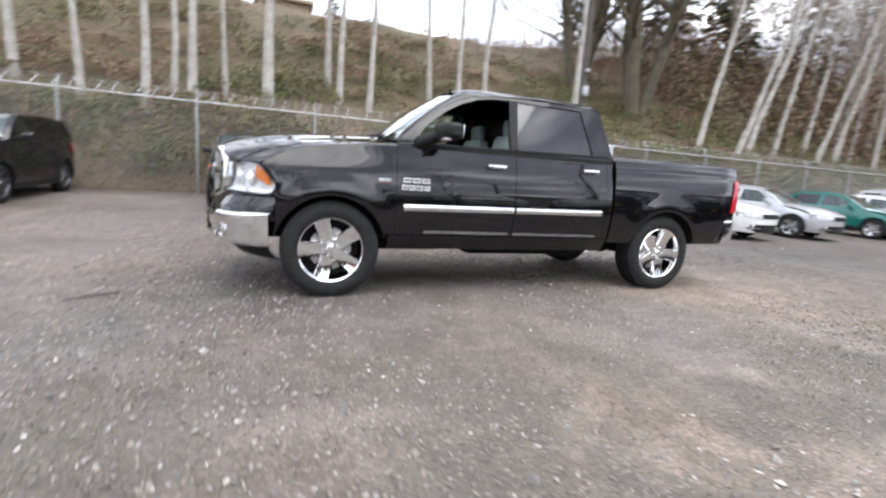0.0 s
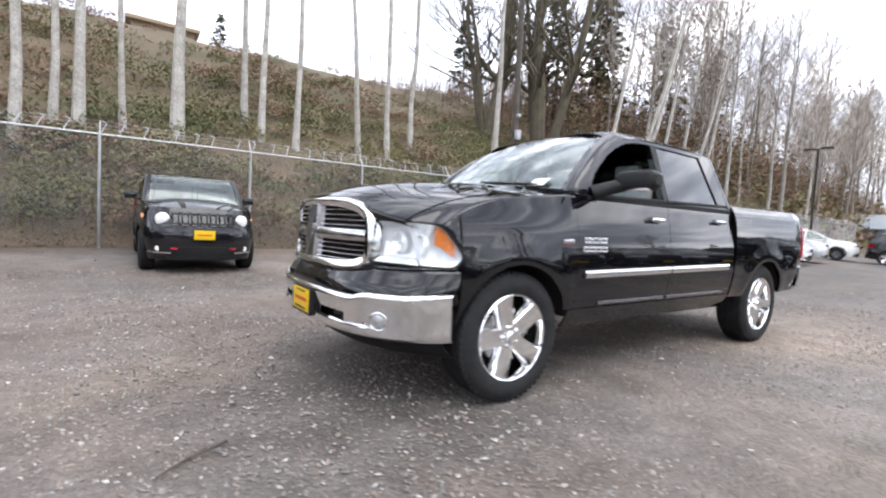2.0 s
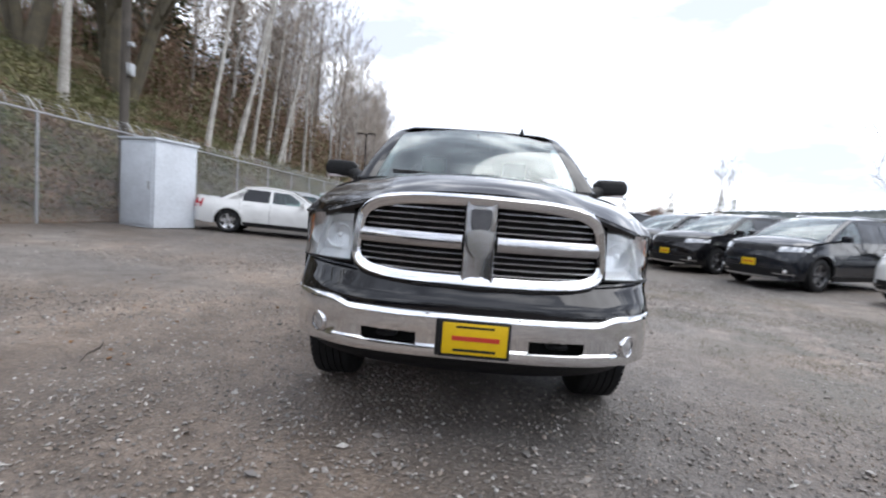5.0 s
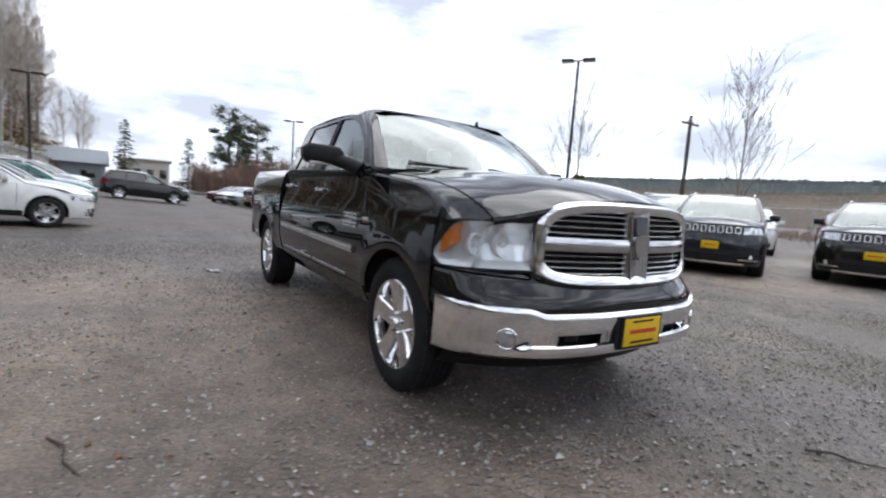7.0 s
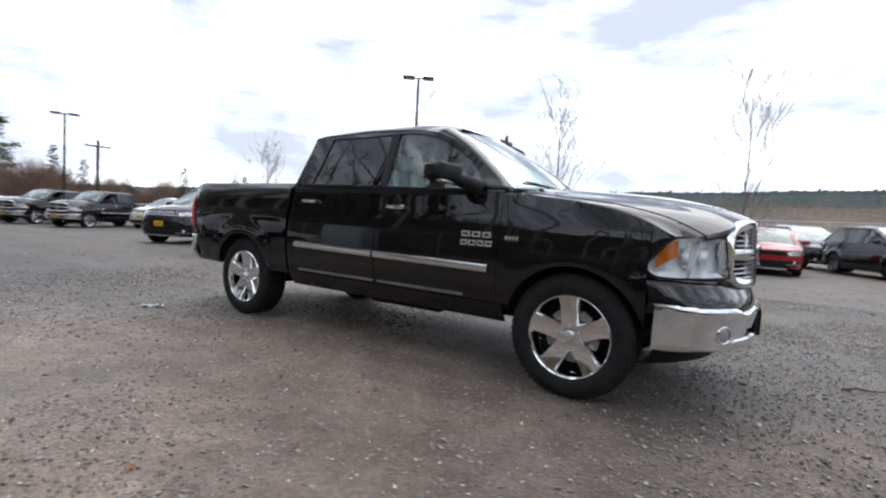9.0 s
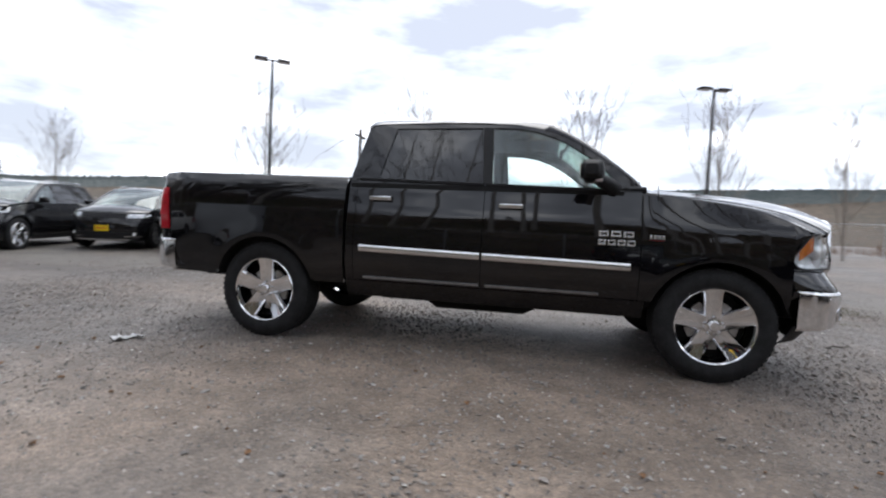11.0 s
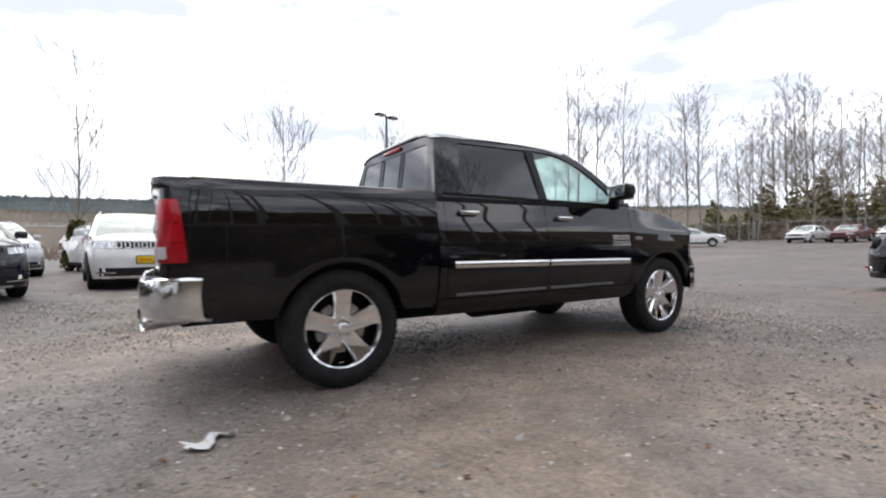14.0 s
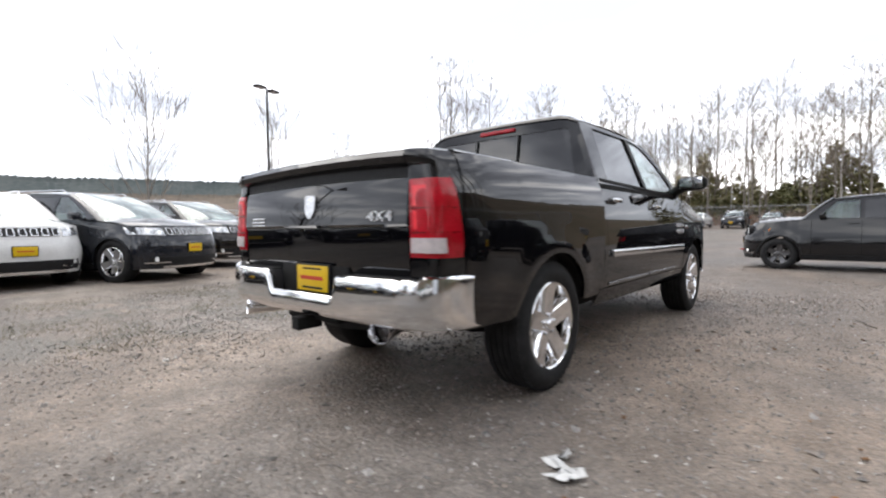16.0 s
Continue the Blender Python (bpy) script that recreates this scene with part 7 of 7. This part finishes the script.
# tall bare trees along the eastern side
rnd = random.Random(21)
for k in range(54):
    a, d = radians(lerp(-8, 25, (k + rnd.random()) / 54)), rnd.uniform(56, 78)
    h = d * math.tan(radians(rnd.uniform(10.5, 15.5)))
    kind, hk = ((GREYS[k % 3], 14), (TWIGGY[k % 2], 13), (ALDERS[k % 4], 17))[(k % 5 > 1) + (k % 7 == 0) if k % 7 else 2]
    put_tree(kind, -3.5 + d * math.cos(a), -3 + d * math.sin(a), rnd.uniform(0, 360), h / hk, "tall bare tree along the eastern edge of the lot", "tree", "trees east of the lot", 0.0)
for k, (a, d, e) in enumerate(((45.6, 46, 11), (44.5, 47, 20), (43.4, 45, 20.5), (41.2, 46, 19.5), (38.3, 48, 19.5), (36.9, 50, 12), (35.6, 52, 13), (34.4, 51, 12), (33.2, 55, 13), (31.5, 54, 17), (30.2, 52, 17), (28.6, 56, 12), (26.8, 56, 12.5))):
    a = radians(a)
    put_tree((GREYS + TWIGGY)[k % 5], -2.3 + d * math.cos(a), -4.2 + d * math.sin(a), k * 100, d * math.tan(radians(e)) / 13.6, "tall slim bare tree standing in a clump", "tree", "trees east of the lot", 0.0)
# bare woodland at the western end
WEST = [alder(80 + k, 15, 0.12, 0.3, M_BARK if k < 1 else M_GREYBARK, M_PALETWIG, 42, (-0.12 + 0.05 * k, 0.02), 1.1, 0.2, 0.012) for k in range(3)]
for k in range(32):
    x, y = rnd.uniform(-78, -19), rnd.uniform(-27, -12.5)
    put_tree(WEST[k % 3], x, y, rnd.uniform(-25, 25), rnd.uniform(0.65, 1.05), "bare pale alder in the western wood", "tree", "western woodland")
for k in range(16):
    x, y = lerp(-26, -66, k / 15) + rnd.uniform(-1, 1), rnd.uniform(-15.5, -10.8)
    put_tree(WEST[k % 3], x, y, rnd.uniform(-25, 25), rnd.uniform(0.85, 1.15), "bare pale alder in the western wood", "tree", "western woodland")
for k in range(26):
    x, y = rnd.uniform(-120, -46), rnd.uniform(-30, -10)
    put_tree(WEST[k % 3], x, y, rnd.uniform(0, 360), rnd.uniform(0.8, 1.2), "bare tree with reddish twigs at the western end", "tree", "western woodland")


# ---- growth on the bank ----
def scatter(name, label, category, material, count, seed, xr, yr, size, rise, dens=None, kind="stuff"):
    rnd = random.Random(seed)
    m = Mesh()
    made = 0
    while made < count:
        x, y = rnd.uniform(*xr), rnd.uniform(*yr)
        if dens and rnd.random() > dens(x, y):
            continue
        z = bank_z(x, y) + rnd.random() ** 1.6 * rise * (0.4 + 0.9 * abs(noise.noise((x * 0.45, y * 0.45, seed))) * 2)
        leaf(m, rnd, Vector((x, y, z)), rnd.uniform(0.6, 1.3) * size)
        made += 1
    ob = part(name, m, material, None, smooth=False, recalc=False)
    tagged(ob, label, category, kind=kind)


def patch(s):
    return lambda x, y: max(0.03, min(1.0, 0.5 + 2.2 * noise.noise((x * 0.22, y * 0.3, s))))


def mounds(name, label, category, material, count, leaves, seed, xr, yr, rad, size, dens=None, squash=0.7):
    """Rounded bushes growing into each other: leaves on uneven domes, thick on top and thin below."""
    rng = random.Random(seed)
    m = Mesh()
    made = 0
    while made < count:
        x, y = rng.uniform(*xr), rng.uniform(*yr)
        if dens and rng.random() > dens(x, y):
            continue
        made += 1
        r = rng.uniform(*rad)
        c = Vector((x, y, bank_z(x, y) + r * 0.1))
        sx, sz = rng.uniform(0.8, 1.4), rng.uniform(0.8, 1.2) * squash
        for k in range(int(leaves * (r / rad[1]) ** 1.5) + 8):
            a, h = rng.uniform(0, 6.283), rng.random() ** 0.7
            w = math.sqrt(max(0.0, 1 - h * h))
            q = (0.80 + 0.28 * noise.noise((x + 2.4 * w * math.cos(a), y + 2.4 * w * math.sin(a), 2.4 * h))) * rng.uniform(0.82, 1.10)
            leaf(m, rng, c + Vector((math.cos(a) * w * r * sx * q, math.sin(a) * w * r * q, h * r * sz * q)), rng.uniform(0.6, 1.35) * size)
    ob = part(name, m, material, None, smooth=False, recalc=False)
    tagged(ob, label, category, kind="stuff")


LOW = lambda x, y: smooth_table([(-26, 0.05), (-17, 0.35), (-14.0, 1.0)], y)
mounds("brambles", "tangled green bramble mounds covering the lower bank", "brambles", M_BRUSH, 620, 190, 1, (-36, 14), (-19, -10.2), (0.4, 1.0), 0.052, lambda x, y: patch(4)(x, y) * LOW(x, y))
mounds("brambles", "green and brown brambles pressing against the chain-link fence", "brambles", M_BRUSH, 560, 200, 21, (-36, 14), (-12.0, -10.05), (0.4, 0.85), 0.05, lambda x, y: 0.35 + patch(2)(x, y), 0.9)
mounds("bracken", "brown dead stems and leaves at the foot of the bank", "bracken", M_DRY, 330, 150, 22, (-36, 14), (-12.2, -10.0), (0.35, 0.75), 0.048, patch(12), 0.9)
mounds("bracken", "dry brown bracken and grass on the bank", "bracken", M_DRY, 760, 150, 3, (-40, 15), (-27, -11.2), (0.4, 1.0), 0.052, lambda x, y: patch(9)(x, y) * smooth_table([(-27, 0.6), (-18, 1.0), (-12.5, 0.4)], y), 0.5)
mounds("brambles", "olive brambles higher up the bank", "brambles", M_BRUSH, 220, 150, 2, (-40, 15), (-25, -16), (0.4, 0.9), 0.052, patch(14), 0.55)
scatter("brambles", "thin green leaves between the bushes", "brambles", M_BRUSH, 42000, 31, (-36, 14), (-20, -9.75), 0.045, 0.5)
scatter("leaf_litter", "reddish fallen leaves along the foot of the fence", "leaf litter", M_DRY, 9000, 32, (-30, 13), (-10.0, -9.5), 0.04, 0.12)
scatter("undergrowth", "mixed brown undergrowth on the far bank", "undergrowth", M_DRY, 16000, 4, (-130, -44), (-30, -10), 0.3, 2.2)
scatter("undergrowth", "olive undergrowth on the far bank", "undergrowth", M_BRUSH, 14000, 5, (-130, -40), (-30, -10), 0.28, 2.4)
scatter("thicket", "tall tangled brown thicket under the western alders", "thicket", M_DRY, 80000, 6, (-80, -19), (-27, -12.5), 0.11, 7.5, patch(3))
scatter("thicket", "olive ivy and scrub among the western alders", "thicket", M_BRUSH, 26000, 7, (-80, -19), (-27, -12.5), 0.12, 5.0, patch(7))


def twig_mass(name, label, material, count, seed, xr, yr, h, lean=0.25, zf=None, r=0.006):
    rnd = random.Random(seed)
    m = Mesh()
    for k in range(count):
        x, y = rnd.uniform(*xr), rnd.uniform(*yr)
        z = zf(x, y)
        hh = rnd.uniform(0.4, 1.0) * h * (0.45 + 1.3 * abs(noise.noise((x * 0.13, y * 0.13, seed))))
        dx, dy = rnd.uniform(-lean, lean) * hh, rnd.uniform(-lean, lean) * hh
        m.tube([(x, y, z), (x + dx * 0.4, y + dy * 0.4, z + hh * 0.6), (x + dx, y + dy, z + hh)], [r, r * 0.75, r * 0.3], 3, False)
    ob = part(name, m, material, None, smooth=False, recalc=False)
    tagged(ob, label, "shrubs", kind="stuff")


twig_mass("shrub_twigs", "grey-brown shrub stems behind the chain-link fence", M_TWIG, 2600, 7, (-36, 14), (-12.5, -9.8), 1.6, 0.45, bank_z, 0.009)
twig_mass("wood_stems", "thin bare stems of the wood on the bank top", M_TWIG, 1700, 8, (-60, -9), (-36, -22), 4.5, 0.16, bank_z, 0.02)
twig_mass("wood_stems", "dense bare brown stems of the western wood", M_REDTWIG, 5200, 12, (-130, -17), (-34, -14), 6.5, 0.15, bank_z, 0.022)
twig_mass("red_shrubs", "reddish bare shrubs beyond the western lot", M_REDTWIG, 9000, 9, (-80, -70), (3.5, 34), 5.6, 0.3, lambda x, y: 0.1, 0.05)
twig_mass("dry_hedge", "tawny dry scrub along the eastern fence", M_DRY, 6500, 10, (56, 84), (-14, 44), 2.8, 0.3, lambda x, y: 0.9, 0.05)
twig_mass("dry_hedge", "tawny dry scrub beyond the northern fence", M_DRY, 5200, 13, (-60, 60), (36, 60), 1.5, 0.3, lambda x, y: 0.1, 0.04)
scatter_e = Mesh()
rnd = random.Random(33)
for k in range(60000):
    d, a = rnd.uniform(66, 90), radians(lerp(-14, 34, rnd.random()))
    x, y = -3.5 + d * math.cos(a), -3 + d * math.sin(a)
    top_z = d * math.tan(radians(table([(-14, 6.4), (22, 6.2), (30, 3.4), (34, 2.0)], math.degrees(a)))) * (0.40 + abs(noise.noise((math.degrees(a) * 0.45, d * 0.05, 3))) * 1.5)
    leaf(scatter_e, rnd, Vector((x, y, rnd.random() * top_z)), rnd.uniform(0.22, 0.5))
tagged(part("evergreen_scrub", scatter_e, M_OLIVE, None, smooth=False, recalc=False), "olive evergreen scrub at the eastern edge", "scrub", kind="stuff")

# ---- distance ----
# No air haze here: distance haze is mixed into these two colours.
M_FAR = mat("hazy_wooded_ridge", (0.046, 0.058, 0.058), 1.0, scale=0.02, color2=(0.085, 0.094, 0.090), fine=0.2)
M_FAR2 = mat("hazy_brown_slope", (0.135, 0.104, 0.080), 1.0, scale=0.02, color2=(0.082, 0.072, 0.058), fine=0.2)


def ridge_rise(a):
    """Angle of the skyline over the horizon, by direction."""
    return smooth_table([(5, 1.6), (22, 3.3), (32, 4.0), (42, 4.55), (50, 5.3), (66, 5.55), (82, 5.35), (98, 4.95), (115, 4.65), (128, 4.3), (146, 2.9), (158, 2.0), (170, 0.8), (178, 0.15)], a)


def ridge(name, label, r, share, material, seed, a0, a1, rough, thick):
    """A long wooded rise: a smooth face below and an uneven line of tree tops."""
    rows, n = [], 1800
    for k in range(n):
        deg = lerp(a0, a1, k / (n - 1))
        a = radians(deg)
        top = (r + thick) * math.tan(radians(ridge_rise(deg))) * smooth_table(share, deg)
        top *= 1 + 0.05 * noise.noise((deg * 0.09, seed, 0))
        trees = rough * r * 0.01 * (abs(noise.noise((k * 0.83, seed, 1))) + 0.7 * abs(noise.noise((k * 0.23, seed, 4))))
        rows.append([((r + d) * math.cos(a), (r + d) * math.sin(a), z) for d, z in ((0, -2), (thick * 0.5, top * 0.55), (thick * 0.97, top * 0.93), (thick, top + trees), (thick * 2, -2))])
    ob = part(name, Mesh().grid(rows), material, None, recalc=False)
    tagged(ob, label, "hills", kind="structure")


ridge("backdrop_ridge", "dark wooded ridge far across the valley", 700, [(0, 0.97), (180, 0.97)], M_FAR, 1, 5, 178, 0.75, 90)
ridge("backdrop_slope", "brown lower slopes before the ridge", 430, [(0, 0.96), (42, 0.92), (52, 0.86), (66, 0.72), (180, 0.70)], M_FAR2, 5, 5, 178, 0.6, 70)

# buildings
M_SIDING = mat("cream_siding", (0.434, 0.406, 0.35), 0.7, vary=0.06, scale=2)
M_ROOFING = mat("grey_metal_roof", (0.18, 0.198, 0.216), 0.5, vary=0.1, scale=2)
M_TAN = mat("tan_stucco", (0.252, 0.198, 0.132), 0.8, vary=0.08, scale=1)


def building(x, y, z, turn, sx, sy_, h, wall_m, roof_m, label, pitched, wins=4):
    b = thing("building", label, "building", "", Matrix.Translation((x, y, z)) @ Matrix.Rotation(radians(turn), 4, "Z"))
    part("wall", Mesh().box(0, 0, h / 2, sx, sy_, h, 0.02), wall_m, b)
    if pitched:
        rf = Mesh().prism([(-sy_ / 2 - 0.4, h), (0, h + pitched), (sy_ / 2 + 0.4, h), (sy_ / 2 + 0.4, h - 0.12), (-sy_ / 2 - 0.4, h - 0.12)], -sx / 2 - 0.4, sx / 2 + 0.4, lambda u, v, w: (w, u, v))
        part("roof", rf, roof_m, b)
    else:
        part("roof", Mesh().box(0, 0, h + 0.12, sx + 0.6, sy_ + 0.6, 0.24, 0.04), roof_m, b)
    for s in (1, -1):
        for k in range(wins):
            xx = lerp(-sx / 2, sx / 2, (k + 0.5) / wins)
            w = part("window", Mesh().box(xx, s * (sy_ / 2 + 0.01), h * 0.55, sx / wins * 0.5, 0.06, h * 0.3, 0.01), M_TINT, b)
            part("window_frame", Mesh().box(xx, s * (sy_ / 2 + 0.005), h * 0.55 - h * 0.16, sx / wins * 0.56, 0.1, 0.06, 0.01), roof_m, w)
    return b


building(-76, -2.6, 0, 88, 6, 6, 3.9, M_SIDING, M_SIDING, "low cream flat-roofed building beyond the lot", 0)
building(-62, -11.5, 0, 92, 10, 9, 2.6, M_ROOFING, M_ROOFING, "low grey metal-roofed shed behind the parked cars", 1.6)
building(1.6, -34, 10.9, 0, 3.4, 5, 1.5, M_TAN, M_TAN, "tan building on top of the bank", 0)

# ---- on the ground ----
def stone_field(name, label, count, seed, area, smin, smax):
    """Loose broken stones half sunk in the ground, one mesh."""
    rng = np.random.default_rng(seed)
    base = np.array(((1, 0, 0), (-1, 0, 0), (0, 1, 0), (0, -1, 0), (0, 0, 1), (0, 0, -1)), dtype=float)
    tri = np.array(((0, 2, 4), (2, 1, 4), (1, 3, 4), (3, 0, 4), (2, 0, 5), (1, 2, 5), (3, 1, 5), (0, 3, 5)))
    x, y = rng.uniform(*area[0], count), rng.uniform(*area[1], count)
    size = smin + (smax - smin) * rng.random(count) ** 2.4
    pts = base[None] * rng.uniform(0.65, 1.25, (count, 6, 1))
    pts = pts * np.stack((rng.uniform(0.8, 1.35, count), rng.uniform(0.6, 1.0, count), rng.uniform(0.35, 0.65, count)), 1)[:, None, :]
    tip, roll, yaw = rng.uniform(-0.5, 0.5, count), rng.uniform(-0.5, 0.5, count), rng.uniform(0, 6.283, count)
    for ang, (i, j) in ((tip, (1, 2)), (roll, (0, 2)), (yaw, (0, 1))):
        c, d = np.cos(ang)[:, None], np.sin(ang)[:, None]
        u, v = pts[:, :, i] * c - pts[:, :, j] * d, pts[:, :, i] * d + pts[:, :, j] * c
        pts[:, :, i], pts[:, :, j] = u, v
    pts *= size[:, None, None]
    z = np.array([ground_z(a, b) for a, b in zip(x, y)]) + size * 0.12
    pts += np.stack((x, y, z), 1)[:, None, :]
    faces = (np.arange(count)[:, None, None] * 6 + tri[None]).reshape(-1, 3)
    me = bpy.data.meshes.new(name)
    me.from_pydata(pts.reshape(-1, 3), [], faces)
    me.materials.append(M_STONE)
    ob = new(name, me)
    tagged(ob, label, "gravel", kind="stuff")


stone_field("gravel", "loose grey and brown gravel stones", 125000, 1, ((-6.6, 6.2), (-6.2, 6.4)), 0.0055, 0.018)
stone_field("gravel", "scattered larger gravel stones", 3500, 2, ((-10, 9), (-8.5, 9)), 0.014, 0.034)

# litter and leaves
lit = Mesh()
rows = []
rnd = random.Random(4)
for i in range(9):
    r = []
    for j in range(7):
        u, v = i / 8 - 0.5, j / 6 - 0.5
        r.append((u * 0.22 + rnd.uniform(-0.02, 0.02), v * 0.085 * (1.1 - 0.5 * u) + rnd.uniform(-0.015, 0.015) + 0.05 * math.sin(u * 7), 0.012 + abs(noise.noise((u * 5, v * 6, 2))) * 0.07))
    rows.append(r)
paper = part("paper_scrap", lit.grid(rows), M_WHITE, None, solid=0.002)
paper.matrix_basis = Matrix.Translation((-2.66, -1.46, 0.0)) @ Matrix.Rotation(radians(20), 4, "Z")
tagged(paper, "crumpled white paper scrap lying on the gravel", "litter")
leaf_me = Mesh()
leaf_me.grid([[(u * 0.06, v * 0.035 * (1 - (2 * abs(u)) ** 2 * 0.8), 0.008 + 0.02 * v * v + 0.012 * u) for v in steps(-1, 1, 5)] for u in steps(-0.5, 0.5, 5)])
leaf_data = leaf_me.data("fallen_leaf", M_LEAF)
for k in range(130):
    ob = new("fallen_leaf", leaf_data)
    x, y = rnd.uniform(-6, 4), rnd.uniform(-5.6, -1.2)
    if k > 105:
        x, y = rnd.uniform(-8, 8), rnd.uniform(-9, -6)
    elif k > 45:
        x, y = rnd.uniform(-3.5, 2.5), rnd.uniform(-4.4, -2.2)
    ob.matrix_basis = Matrix.Translation((x, y, ground_z(x, y) + 0.004)) @ Matrix.Rotation(rnd.uniform(0, 6.28), 4, "Z") @ Matrix.Diagonal((*(rnd.uniform(0.22, 0.55),) * 3, 1))
    tagged(ob, "dry orange-brown fallen leaf on the gravel", "leaf", "fallen leaves")


def stick(points, r, label):
    ob = part("stick", Mesh().tube([(x, y, ground_z(x, y) + z) for x, y, z in points], [r, r * 0.9, r * 0.8, r * 0.4], 5), M_STICK, None)
    tagged(ob, label, "stick")


M_STICK = mat("dry_stick_wood", (0.06, 0.048, 0.038), 0.9, vary=0.3, scale=20, bump=0.3, bscale=80)
stick(((3.38, 0.70, 0.012), (3.47, 0.78, 0.022), (3.56, 0.80, 0.014), (3.68, 0.90, 0.012)), 0.008, "dark dry stick lying on the gravel")
stick(((1.72, -2.62, 0.01), (1.85, -2.54, 0.018), (1.98, -2.53, 0.012), (2.12, -2.46, 0.01)), 0.006, "thin dry stick lying on the gravel")

grass = Mesh()
rnd = random.Random(77)
while len(grass.v) < 9000 * 9:
    x, y = rnd.uniform(-4, 5.5), rnd.uniform(2.3, 6.0)
    if noise.noise((x * 1.1, y * 1.1, 0.0)) < -0.05 + 0.3 * rnd.random():
        continue
    h = rnd.uniform(0.012, 0.04)
    dx, dy, z = rnd.uniform(-1, 1) * h, rnd.uniform(-1, 1) * h, ground_z(x, y)
    grass.tube([(x, y, z), (x + dx * 0.4, y + dy * 0.4, z + h * 0.7), (x + dx, y + dy, z + h)], [0.0014, 0.0011, 0.0004], 3, False)
tagged(part("grass", grass, M_GRASS, None, smooth=False, recalc=False), "thin short dead grass growing through the gravel", "grass", kind="stuff")
